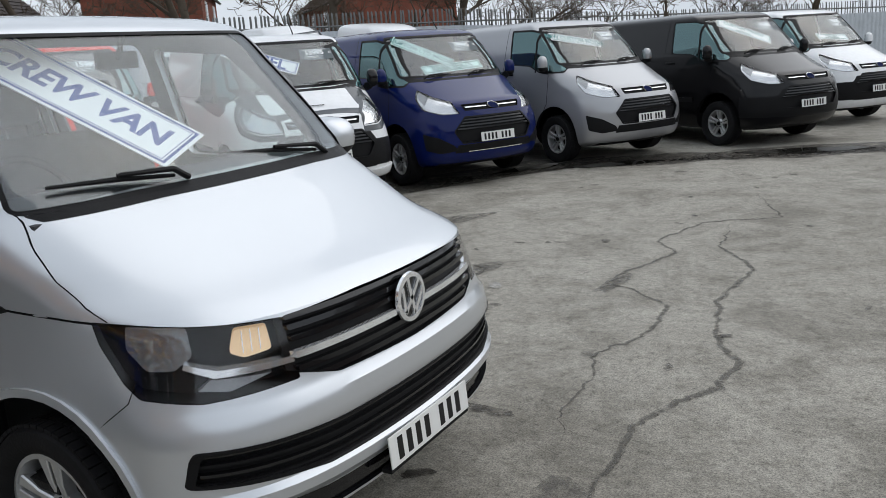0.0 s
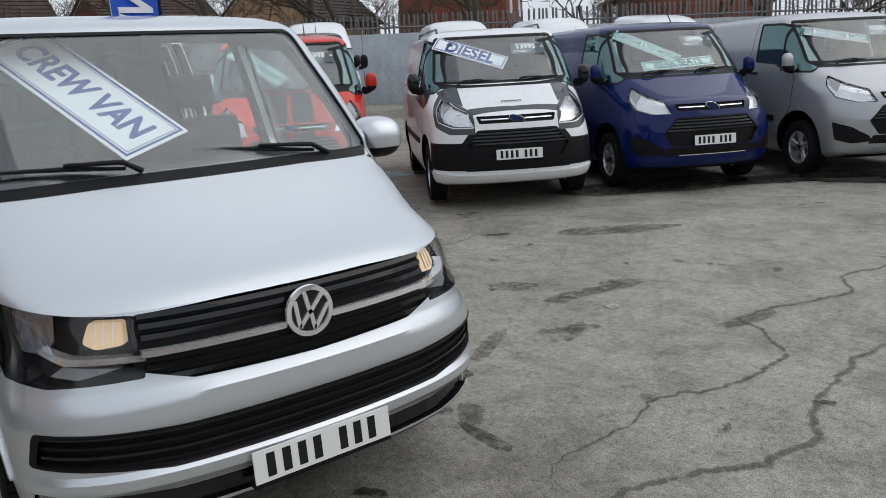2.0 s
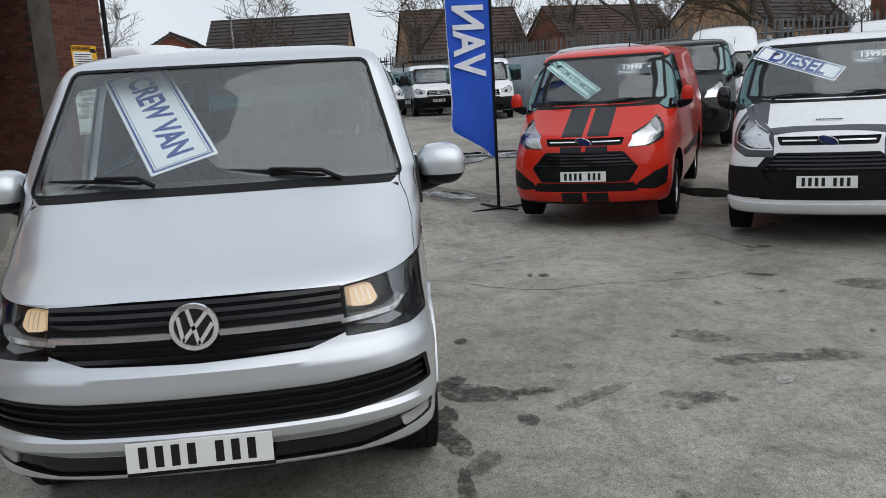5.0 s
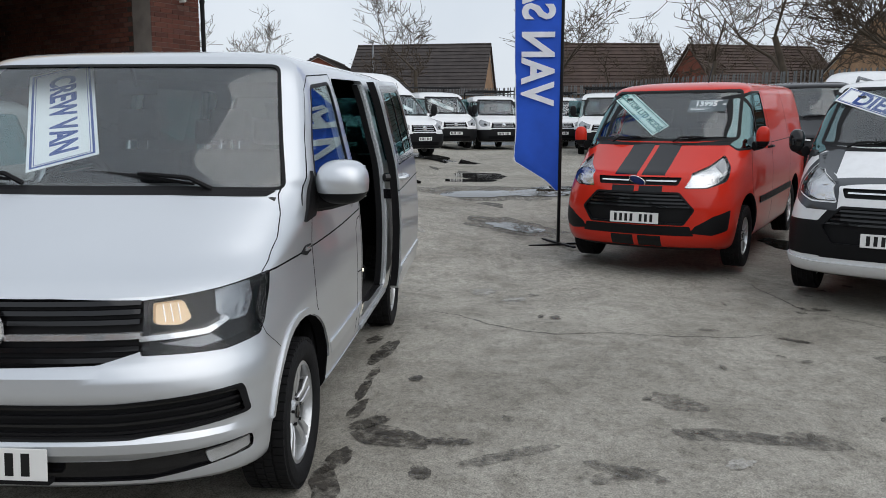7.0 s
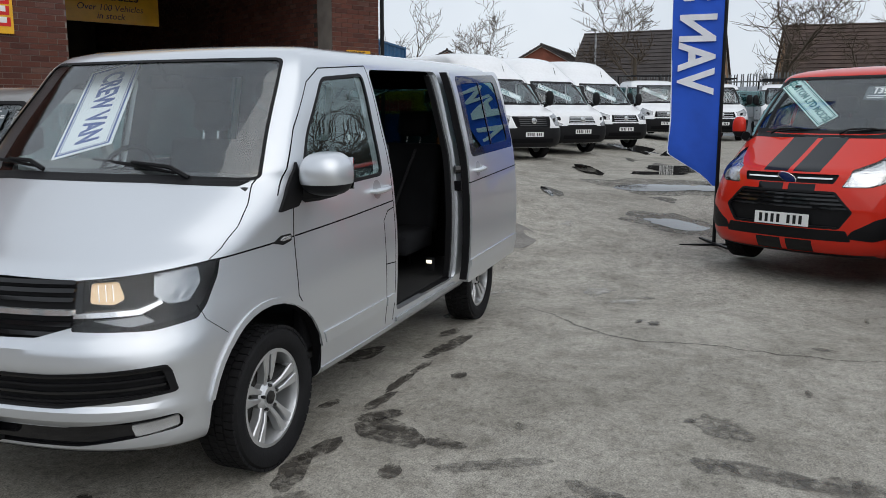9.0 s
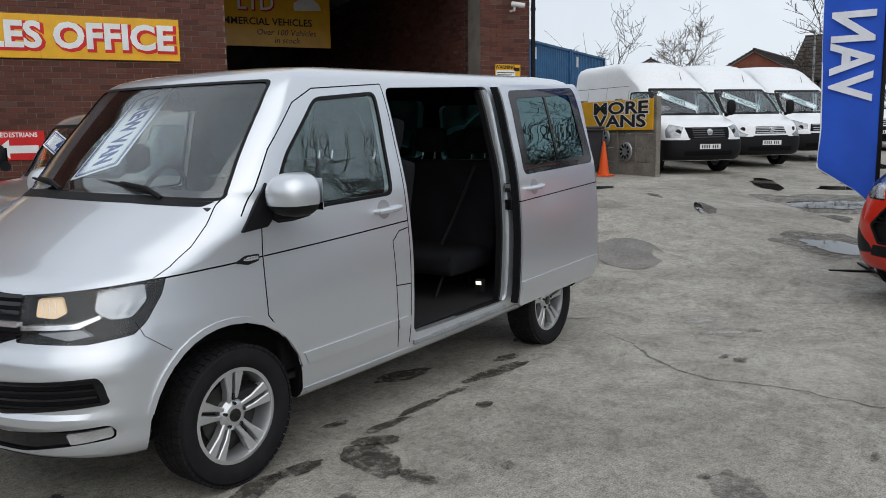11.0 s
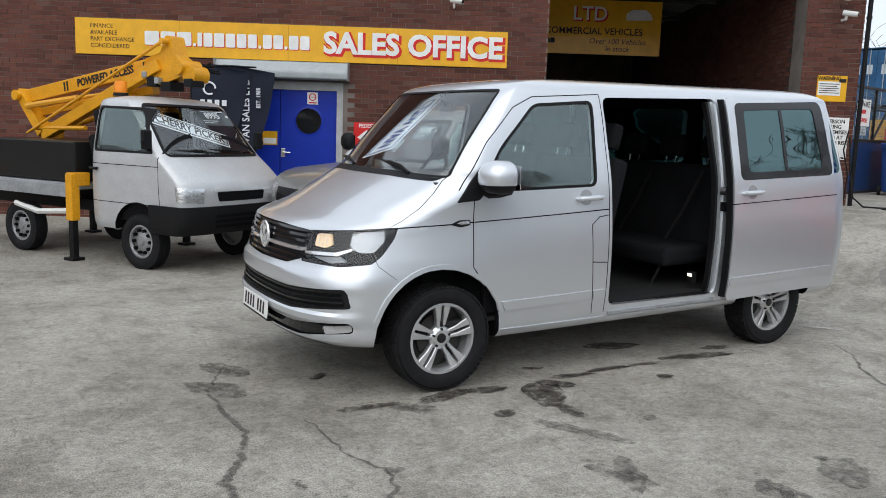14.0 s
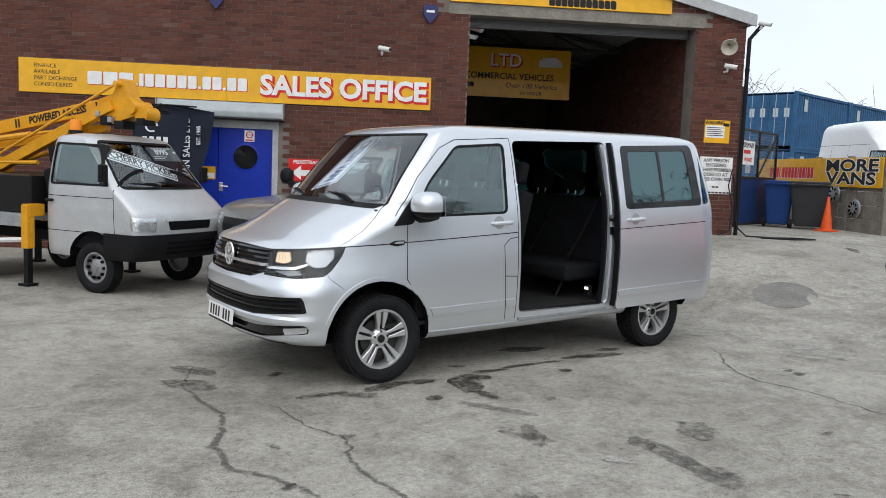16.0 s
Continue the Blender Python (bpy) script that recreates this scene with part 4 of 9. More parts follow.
    q = patch(T6, both(rounded([(-2.240, 0.42), (-2.276, 1.30), (-2.266, 1.82), (-2.290, 1.82), (-2.300, 1.30), (-2.262, 0.42)], 0.004), (1,))[0], -0.03, 0.04)
    part("door_rubber", q, plastic, van)
    bm = bmesh.new()
    add_box(bm, -2.29, -1.27, 0.72, 0.90, 0.395, 0.418, bevel=0.004)
    for k in range(5):
        add_box(bm, -2.27, -1.29, 0.73 + 0.03 * k, 0.743 + 0.03 * k, 0.418, 0.424)
    part("step", bm, plastic, van)
    bm = bmesh.new()
    add_box(bm, -2.29, -1.27, 0.90, 0.935, 0.36, 0.385, bevel=0.004)
    add_box(bm, -2.29, -1.27, 0.905, 0.915, 0.385, 0.40)
    part("door_rail", bm, dull_metal, van)
    bm = bmesh.new()
    add_box(bm, -2.245, -2.20, 0.745, 0.80, 0.47, 0.56, bevel=0.008)
    lampb = part("step_light", bm, plastic, van)
    bm = bmesh.new()
    add_box(bm, -2.199, -2.190, 0.755, 0.795, 0.525, 0.548, bevel=0.002)
    part("diffuser", bm, step_lamp, lampb, "lit step lamp")

    # cabin
    bm = bmesh.new()
    add_box(bm, -3.8, 0.0, -0.86, 0.86, 0.402, 0.43)
    part("floor_mat", bm, material_cache("rubber_mat", (0.02, 0.02, 0.02), rough=0.7, bump=0.4, bscale=120), van)
    bm = bmesh.new()
    add_box(bm, -0.50, 0.04, -0.82, 0.82, 0.80, 1.30, bevel=0.06)
    part("dashboard", bm, material_cache("dash_grey", (0.05, 0.05, 0.052), rough=0.7, bump=0.2, bscale=250), van, smooth=True, angle=60)
    sw = new("steering_wheel")
    sw.parent = van
    sw.matrix_basis = pose(-0.60, -0.40, 1.24, 0, 62, 0)
    bm = bmesh.new()
    ringp = [(0.19 * math.cos(a), 0.19 * math.sin(a), 0) for a in (2 * math.pi * k / 28 for k in range(29))]
    add_tube(bm, ringp, 0.015, 8, cap=False)
    part("rim", bm, plastic, sw, smooth=True)
    bm = bmesh.new()
    add_box(bm, -0.06, 0.06, -0.07, 0.07, -0.03, 0.0, bevel=0.015)
    for a in (0, 180, 270):
        add_box(bm, 0.05, 0.185, -0.016, 0.016, -0.015, -0.003, pose(0, 0, 0, 0, 0, a + 90))
    part("hub", bm, plastic, sw)
    seat(van, -1.02, -0.45, 0.52, 0.80, 0.66)
    seat(van, -1.02, 0.35, 0.92, 0.80, 0.66, 2, name="twin_seat")
    seat(van, -2.28, 0.0, 1.36, 0.72, 0.66, 3, name="rear_bench")
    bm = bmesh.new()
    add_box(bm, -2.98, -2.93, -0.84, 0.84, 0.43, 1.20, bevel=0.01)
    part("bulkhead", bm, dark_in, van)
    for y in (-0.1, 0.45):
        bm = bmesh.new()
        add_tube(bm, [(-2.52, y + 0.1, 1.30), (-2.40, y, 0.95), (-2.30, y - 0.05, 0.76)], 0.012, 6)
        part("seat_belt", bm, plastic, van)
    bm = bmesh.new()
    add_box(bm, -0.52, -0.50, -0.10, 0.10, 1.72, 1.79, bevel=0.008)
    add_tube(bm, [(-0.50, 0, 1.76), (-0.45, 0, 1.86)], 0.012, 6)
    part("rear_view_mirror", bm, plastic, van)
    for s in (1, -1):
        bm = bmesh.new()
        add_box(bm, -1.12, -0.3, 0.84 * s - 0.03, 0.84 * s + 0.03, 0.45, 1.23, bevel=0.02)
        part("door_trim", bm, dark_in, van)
    # the unladen tail sits higher
    for o in van.children_recursive:
        if o.type == "MESH":
            m, up = o.matrix_basis.copy(), o.parent
            while up and up is not van:
                m, up = up.matrix_basis @ m, up.parent
            back = m.inverted()
            for v in o.data.vertices:
                q = m @ v.co
                v.co = back @ Vector((q.x + 0.0227 * (q.z - 0.345) * (1 - smooth01(q.x / 0.6)), q.y, q.z + (0.003 * q.x if q.x > 0 else -0.0227 * q.x)))
    for x, z in ((0.0, 0.332), (-3.0, 0.332)):
        for s in (1, -1):
            wheel(van, x, 0.80 * s, z, r=0.330, rim=0.220, w=0.21)
    bm = bmesh.new()
    for x in (0.0, -3.0):
        add_tube(bm, [(x, -0.75, 0.33), (x, 0.75, 0.33)], 0.04, 8)
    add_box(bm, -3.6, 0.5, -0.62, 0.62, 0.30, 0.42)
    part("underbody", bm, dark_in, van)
    return van


silver_van()
X = Vector((0.68, 0.35, -0.463)).normalized()
Y = Vector((-0.02, 0.31, 0.03))
Y = (Y - X * Y.dot(X)).normalized()
Z = X.cross(Y)
CREW = Matrix((X, Y, Z)).transposed().to_4x4()
CREW.translation = (-0.325, -0.305, 1.645)
card("windscreen_sign", "CREW VAN", CREW, 0.855, 0.31, 0.170, "white CREW VAN card with blue letters behind the windscreen", ink=ink_blue, border=ink_blue, wide=0.80)

# ---- the row of mid-size vans ----
F_SCREEN = rounded([(-0.82, 1.335), (-0.735, 1.862), (0.735, 1.862), (0.82, 1.335), (0.4, 1.318), (-0.4, 1.318)], 0.05)
F_DOOR = rounded([(0.10, 1.225), (0.08, 1.285), (-0.42, 1.785), (-0.60, 1.835), (-1.09, 1.845), (-1.03, 1.36), (-0.55, 1.33), (-0.30, 1.235)], 0.03)
F_SIDE = rounded([(-1.33, 1.36), (-1.36, 1.84), (-2.35, 1.84), (-2.33, 1.36)], 0.06)
F_LAMP = rounded([(-0.276, 0.875), (-0.16, 1.02), (0.10, 1.09), (0.345, 1.185), (0.335, 1.07), (0.20, 0.935), (-0.05, 0.875)], 0.025)
F_UPPER = rounded([(-0.45, 0.985), (0.45, 0.985), (0.42, 0.905), (-0.42, 0.905)], 0.02)
F_LOWER = rounded([(-0.44, 0.835), (0.44, 0.835), (0.60, 0.665), (0.50, 0.515), (-0.50, 0.515), (-0.60, 0.665)], 0.02)
F_FOG = rounded([(0.21, 0.655), (0.17, 0.45), (-0.02, 0.405), (-0.24, 0.43), (-0.20, 0.50), (-0.02, 0.60)], 0.02)
amber = material("amber_lens", (0.8, 0.25, 0.02), rough=0.2)
lamp_silver = material("lamp_reflector_bright", (0.80, 0.81, 0.82), metal=0.9, rough=0.2, bump=0.7, bscale=36)


def windscreen_point(rows, y, z, back=0.03):
    """A place just behind a windscreen."""
    xf, a2, a8, w, *_ = pchip(rows, z)
    s = min(abs(y) / w, 1)
    return Vector((xf - a2 * s * s - a8 * (1 - math.sqrt(max(1 - s**5, 0))) - back, y, z))


def ford_van():
    van = thing("panel_van", "red panel van with two black bonnet stripes", "van", Matrix(), "row of vans for sale")
    cuts = [tagged_faces(shell(FORD, 0.05, 0.45, 1.87, cap=0.0), 1), prism(F_SCREEN, -0.62, 0.5, "yz")] + both(F_DOOR)
    for x in (0.0, -2.93):
        cuts += [tagged_faces(c, 1) for c in both(circle(x, 0.34, 0.43), (1, -1), 0.56, 1.2)]
    for s in (1, -1):
        cuts.append(tagged_faces(boolean(corner_prism(F_LAMP, s, (0.2, 1.5)), [shell(FORD, 0.05, 0.7, 1.25)]), 1))
    for o in (F_UPPER, F_LOWER):
        cuts.append(tagged_faces(boolean(prism(o, 0.5, 1.2, "yz"), [shell(FORD, 0.03, 0.3, 1.1)]), 1))
    part("body", boolean(shell(FORD), cuts), [red_paint, dark_in], van, smooth=True, angle=28)
    part("windscreen", patch(FORD, prism(F_SCREEN, -0.62, 0.5, "yz"), -0.004, 0.005), screen_glass, van, smooth=True)
    ring = boolean(prism(grow(F_SCREEN, 0.005), -0.62, 0.5, "yz"), [prism(grow(F_SCREEN, -0.025), -0.7, 0.6, "yz")])
    part("windscreen_seal", patch(FORD, ring, 0.001, 0.01), plastic, van)
    part("cowl", patch(FORD, prism(rounded([(-0.74, 1.275), (0.74, 1.275), (0.78, 1.332), (0.4, 1.303), (-0.4, 1.303), (-0.78, 1.332)], 0.008), -0.3, 0.5, "yz"), 0.001, 0.03), plastic, van)
    for s in (1, -1):
        part("door_glass", patch(FORD, both(F_DOOR, (s,))[0], -0.005, 0.005), privacy_glass, van, smooth=True)
        ring = boolean(both(resize(F_DOOR, 0.006), (s,))[0], [both(resize(F_DOOR, -0.018), (s,), 0.2, 1.5)[0]])
        part("window_seal", patch(FORD, ring, 0.001, 0.012), plastic, van)
        part("window_bar", patch(FORD, both(strip((-0.40, 1.24), (-0.47, 1.80), 0.03), (s,))[0], 0.001, 0.01), plastic, van)
        part("side_panel", patch(FORD, both(F_SIDE, (s,))[0], -0.004, 0.02), red_paint, van, smooth=True)
        for line in ([(-1.18, 1.90), (-1.20, 0.36)], [(-0.12, 1.20), (-0.16, 0.80), (-0.36, 0.5), (-0.36, 0.36)], [(-2.42, 1.90), (-2.45, 0.36)], [(-1.2, 1.26), (-3.6, 1.27)]):
            for a, b in zip(line, line[1:]):
                part("panel_gap", patch(FORD, both(strip(a, b, 0.008), (s,))[0], 0.0006, 0.008), gap_dark, van)
        lamp = new("headlamp")
        lamp.parent = van
        part("housing", patch(FORD, corner_prism(grow(F_LAMP, -0.004), s, (0.2, 1.5)), -0.04, 0.008), lamp_silver, lamp, smooth=True)
        part("lens", patch(FORD, corner_prism(grow(F_LAMP, -0.003), s, (0.2, 1.5)), 0.001, 0.004), lens_glass, lamp, "clear lens", smooth=True)
        bm = bmesh.new()
        add_lathe(bm, [(0.052, 0.0), (0.056, 0.03), (0.046, 0.034)], pose(0.655, 0.60 * s, 0.955, 0, 0, -90 + 38 * s), 20)
        part("projector", bm, chrome, lamp, smooth=True)
        bm = bmesh.new()
        add_lathe(bm, [(0.044, 0.0), (0.044, 0.036), (0.03, 0.042)], pose(0.655, 0.60 * s, 0.955, 0, 0, -90 + 38 * s), 20)
        part("projector_lens", bm, material_cache("projector_glass", (0.12, 0.13, 0.14), rough=0.05, coat=1.0), lamp, smooth=True)
        part("indicator", patch(FORD, corner_prism(rounded([(0.17, 1.08), (0.32, 1.155), (0.315, 1.09), (0.2, 1.0)], 0.012), s, (0.2, 1.5)), -0.03, 0.008), dull_metal, lamp)
        fog = part("fog_pocket", patch(FORD, corner_prism(F_FOG, s, (0.3, 1.5)), 0.0015, 0.01), plastic, van, smooth=True)
        bm = bmesh.new()
        add_lathe(bm, [(0.048, 0.0), (0.045, 0.02), (0.03, 0.025)], pose(0.775, 0.675 * s, 0.53, 0, 0, -90 + 30 * s), 18)
        part("fog_lamp", bm, lamp_silver, fog, smooth=True)
        mirror(van, -0.12, 1.05, 1.36, s, red_paint, (0.08, 0.072, 0.11))
        bm = bmesh.new()
        add_tube(bm, [(-0.93, 0.955 * s, 1.215), (-0.96, 1.0 * s, 1.22), (-1.09, 1.0 * s, 1.22), (-1.12, 0.955 * s, 1.22)], 0.014, 8)
        part("door_handle", bm, plastic, van, smooth=True)
        part("rub_strip", patch(FORD, both(rounded([(-0.48, 0.62), (-0.48, 0.69), (-2.5, 0.70), (-2.5, 0.62)], 0.01), (s,))[0], 0.012, 0.02), plastic, van, smooth=True)
    part("upper_grille", patch(FORD, prism(F_UPPER, 0.5, 1.2, "yz"), -0.022, 0.006), plastic, van)
    for y0, y1 in ((-0.40, -0.095), (0.095, 0.40)):
        part("chrome_bar", patch(FORD, prism(rounded([(y0, 0.942), (y0, 0.955), (y1, 0.955), (y1, 0.942)], 0.003), 0.5, 1.2, "yz"), 0.0, 0.02), chrome, van)
    part("lower_grille", patch(FORD, prism(F_LOWER, 0.5, 1.2, "yz"), -0.024, 0.006), plastic, van)
    for k in range(4):
        z = 0.802 - 0.036 * k
        hw = 0.45 + (0.835 - z) * 0.8
        part("grille_slat", patch(FORD, prism([(-hw, z - 0.009), (-hw, z + 0.009), (hw, z + 0.009), (hw, z - 0.009)], 0.5, 1.2, "yz"), -0.004, 0.02), gloss_black, van)
    ring = boolean(prism(grow(F_LOWER, 0.006), 0.5, 1.2, "yz"), [prism(grow(F_LOWER, -0.014), 0.4, 1.3, "yz")])
    part("grille_frame", patch(FORD, ring, 0.002, 0.02), plastic, van)
    part("air_intake", patch(FORD, prism(rounded([(-0.56, 0.50), (0.56, 0.50), (0.60, 0.40), (-0.60, 0.40)], 0.015), 0.4, 1.2, "yz"), 0.001, 0.02), plastic, van)
    part("undertray", patch(FORD, prism([(-0.75, 0.21), (-0.75, 0.27), (0.75, 0.27), (0.75, 0.21)], 0.3, 1.2, "yz"), 0.002, 0.05), plastic, van)
    bm = bmesh.new()
    add_lathe(bm, [(0.086, 0.0), (0.08, 0.014), (0.02, 0.018)], pose(0.895, 0, 0.948, 0, -20, -90) @ Matrix.Diagonal((1, 1, 0.42, 1)), 28)
    badge = part("badge", bm, material_cache("badge_blue", (0.01, 0.02, 0.09), rough=0.2, coat=0.6), van, "dark blue oval badge", smooth=True)
    bm = bmesh.new()
    add_lathe(bm, [(0.088, 0.004), (0.094, 0.004), (0.094, 0.016), (0.088, 0.018)], pose(0.895, 0, 0.948, 0, -20, -90) @ Matrix.Diagonal((1, 1, 0.44, 1)), 28, closed=True)
    part("badge_rim", bm, chrome, badge, smooth=True)
    number_plate(van, 0.992, 0, 0.575, tilt=4)
    wiper(van, (0.16, 0.15, 1.315), (0.0, 0.70, 1.35), 0.03)
    wiper(van, (0.15, -0.55, 1.31), (0.07, 0.02, 1.345), 0.03)
    bm = bmesh.new()
    add_tube(bm, [(-0.78, 0.28, 1.955), (-0.98, 0.28, 2.16)], [0.009, 0.004], 6)
    part("aerial", bm, plastic, van)
    bm = bmesh.new()
    add_box(bm, -0.55, 0.03, -0.85, 0.85, 0.80, 1.27, bevel=0.06)
    part("dashboard", bm, dark_in, van, smooth=True, angle=60)
    seat(van, -1.0, -0.45, 0.5, 0.80, 0.66)
    seat(van, -1.0, 0.35, 0.92, 0.80, 0.66, 2, name="twin_seat")
    bm = bmesh.new()
    add_box(bm, -1.62, -1.58, -0.76, 0.76, 0.45, 1.80)
    part("bulkhead", bm, dark_in, van)
    for x in (0.0, -2.93):
        for s in (1, -1):
            wheel(van, x, 0.84 * s, 0.34, r=0.34, rim=0.205, w=0.215)
    bm = bmesh.new()
    add_box(bm, -3.6, 0.55, -0.55, 0.55, 0.24, 0.45)
    part("underbody", bm, dark_in, van)
    return van


def stand(px, py, heading, lift=0.0, reach=0.97):
    """The pose of a van whose number plate is over (px, py)."""
    h = radians(heading)
    x, y = px - reach * math.cos(h), py - reach * math.sin(h)
    tail = ground_z(x - 2.93 * math.cos(h), y - 2.93 * math.sin(h))
    rise = tail - ground_z(x, y)
    return pose(x, y, ground_z(x, y) + lift, 0, 0, heading) @ pose(0, 0, 0, 0, math.degrees(math.atan2(rise, 2.93)), 0)


def repaint(van, old, new_, also=()):
    for o in van.children_recursive:
        if o.type != "MESH":
            continue
        for sl in o.material_slots:
            if sl.material is old or o.name.split(".")[0] in also:
                sl.link = "OBJECT"
                sl.material = new_


def van_card(M, rows, text, y, z, w, h, angle, size, label, ink, back=card_white, lines=None, wide=0.85, back_off=0.035):
    """A card that leans on the inside of a windscreen."""
    p = windscreen_point(rows, y, z, back_off)
    q0, q1 = windscreen_point(rows, y, z - 0.05, back_off), windscreen_point(rows, y, z + 0.05, back_off)
    up = (q1 - q0).normalized()
    right = Vector((0, 1, 0))
    right = (right - up * right.dot(up)).normalized()
    m = Matrix((right, up, right.cross(up))).transposed().to_4x4()
    m.translation = p
    return card("windscreen_sign", text, M @ m @ pose(0, 0, 0, 0, 0, angle), w, h, size, label, back, ink, ink, wide, lines)


price_ink = material("price_white", (0.85, 0.85, 0.85), rough=0.6)
price_back = material("price_tint", (0.10, 0.12, 0.13), rough=0.4)


def price(M, rows, digits, label, y=0.40, z=1.70):
    p = windscreen_point(rows, y, z, 0.02)
    up = (windscreen_point(rows, y, z + 0.05, 0.02) - windscreen_point(rows, y, z - 0.05, 0.02)).normalized()
    right = Vector((0, 1, 0))
    right = (right - up * right.dot(up)).normalized()
    m = Matrix((right, up, right.cross(up))).transposed().to_4x4()
    m.translation = p
    t = thing("price_card", label, "price card", M @ m)
    part("board", box(-0.21, 0.21, -0.115, 0.085, -0.003, 0.0), price_back, t)
    words(digits, 0.105, pose(-0.02, 0.012, 0.001), price_ink, t, bold=0.004, depth=0.0008, width=0.95)
    bm = bmesh.new()
    for yy, w0, w1 in ((0.068, -0.15, 0.15), (-0.055, -0.18, 0.02), (-0.08, -0.18, -0.02), (0.02, 0.165, 0.2), (0.0, 0.165, 0.2)):
        add_box(bm, w0, w1, yy - 0.004, yy + 0.004, 0.0, 0.001)
    part("small_print", bm, price_ink, t)
    return t


RED_AT, WHITE_AT, BLUE_AT, SILVER_AT, BLACK_AT = stand(-5.26, 3.17, -27.5, 0.06), stand(-3.42, 4.98, -31.8, 0.04), stand(-2.42, 7.18, -27.6, 0.02), stand(-1.0, 9.2, -27.2, 0.03), stand(0.875, 11.10, -33.0, 0.01)
FAR_AT = stand(1.65, 13.95, -33.0, 0.0)
base = ford_van()
white_v, blue_v, silver_v, black_v, far_v = [copy_thing(base, m) for m in (WHITE_AT, BLUE_AT, SILVER_AT, BLACK_AT, FAR_AT)]
base.matrix_world = RED_AT
for v, mat, name, label in ((white_v, white_paint, "panel_van", "white panel van with dark grey graphics and black bumper"), (blue_v, blue_paint, "panel_van", "deep blue van with body-coloured bumper and rear seats"),
                            (silver_v, lead_paint, "panel_van", "silver-grey panel van with alloy wheels"), (black_v, black_paint, "panel_van", "black panel van with silver wheel trims"), (far_v, white_paint, "panel_van", "plain white panel van with black front bumper")):
    repaint(v, red_paint, mat)
    tagged(v, label)
for v in (blue_v, black_v):
    repaint(v, side_glass, privacy_glass)
    for o in v.children_recursive:
        if o.name.startswith("side_panel"):
            o.material_slots[0].link = "OBJECT"
            o.material_slots[0].material = gloss_black

# stripes on the red van, graphics and bumper on the white one
for y0, y1 in ((-0.27, -0.025), (0.025, 0.27)):
    part("bonnet_stripe", patch(FORD, prism([(0.9, y0), (0.9, y1), (0.10, y1), (0.10, y0)], 1.0, 1.285, "xy"), 0.0012, 0.006), black_paint, base, "black stripe", smooth=True)
    part("bonnet_stripe", patch(FORD, prism([(y0, 0.83), (y1, 0.83), (y1, 0.898), (y0, 0.898)], 0.5, 1.2, "yz"), 0.0012, 0.006), black_paint, base, smooth=True)
    part("bonnet_stripe", patch(FORD, prism([(y0, 0.275), (y1, 0.275), (y1, 0.39), (y0, 0.39)], 0.5, 1.2, "yz"), 0.0012, 0.006), black_paint, base, smooth=True)
graphic = grey_paint
for s in (1, -1):
    skin = patch(FORD, corner_prism(resize(F_LAMP, 0.09), 1, (0.2, 1.5)), 0.0012, 0.006)
    skin = boolean(skin, [corner_prism(resize(F_LAMP, 0.012), 1, (0.1, 1.6)), box(-1, 1.6, -1.6, 1.6, 0.3, 0.80), box(0.5, 1.6, -0.47, 0.47, 0.3, 1.4)])
    if s < 0:
        skin.transform(Matrix.Diagonal((1, -1, 1, 1)))
        bmesh.ops.reverse_faces(skin, faces=skin.faces)
    part("graphic", skin, graphic, white_v, "dark grey graphic", smooth=True)
    o = prism([(0.58, s * 0.55), (0.12, s * 0.56), (0.10, s * 0.80), (0.36, s * 0.74), (0.46, s * 0.62)], 1.09, 1.29, "xy")
    part("graphic", patch(FORD, o, 0.0012, 0.006), graphic, white_v, smooth=True)
    part("graphic", patch(FORD, both(rounded([(0.02, 1.28), (-1.15, 1.28), (-1.15, 1.20), (-0.10, 1.05), (0.10, 1.12)], 0.02), (s,))[0], 0.0012, 0.006), graphic, white_v, smooth=True)
part("graphic", patch(FORD, prism([(0.80, -0.50), (0.80, 0.50), (0.66, 0.56), (0.70, 0), (0.66, -0.56)], 1.0, 1.2, "xy"), 0.0012, 0.006), graphic, white_v, smooth=True)
for k_ in range(8):
    y_ = -0.105 + 0.03 * k_
    part("name_bar", box(-0.010, 0.010, y_ - 0.011, y_ + 0.011, 0, 0.002, pose(0.60, 0, 1.124, 0, 24, 0)), ink_black, white_v)
for v in (white_v, black_v, far_v):
    lo = boolean(prism(rounded([(-1.1, 0.41), (-1.1, 0.70), (-0.62, 0.71), (-0.55, 0.80), (0.55, 0.80), (0.62, 0.71), (1.1, 0.70), (1.1, 0.41)], 0.01), 0.42, 1.3, "yz"), [prism(grow(F_LOWER, 0.003), 0.3, 1.4, "yz")])
    part("black_bumper", patch(FORD, lo, 0.002, 0.01), plastic, v, "textured black bumper", smooth=True)
part("chin_spoiler", patch(FORD, prism(rounded([(-1.1, 0.25), (-1.1, 0.40), (-0.7, 0.36), (0.7, 0.36), (1.1, 0.40), (1.1, 0.25)], 0.01), 0.42, 1.3, "yz"), 0.022, 0.04), white_paint, white_v, "white chin spoiler", smooth=True)
for o_ in white_v.children_recursive:
    if o_.name.startswith("cap"):
        o_.material_slots[0].link = "OBJECT"
        o_.material_slots[0].material = gloss_black
for s in (1, -1):
    bm = bmesh.new()
    add_tube(bm, [(-0.75, 0.66 * s, 1.90), (-0.85, 0.66 * s, 1.975), (-3.3, 0.66 * s, 1.985), (-3.4, 0.66 * s, 1.92)], 0.016, 8)
    part("roof_rail", bm, gloss_black, white_v, smooth=True)
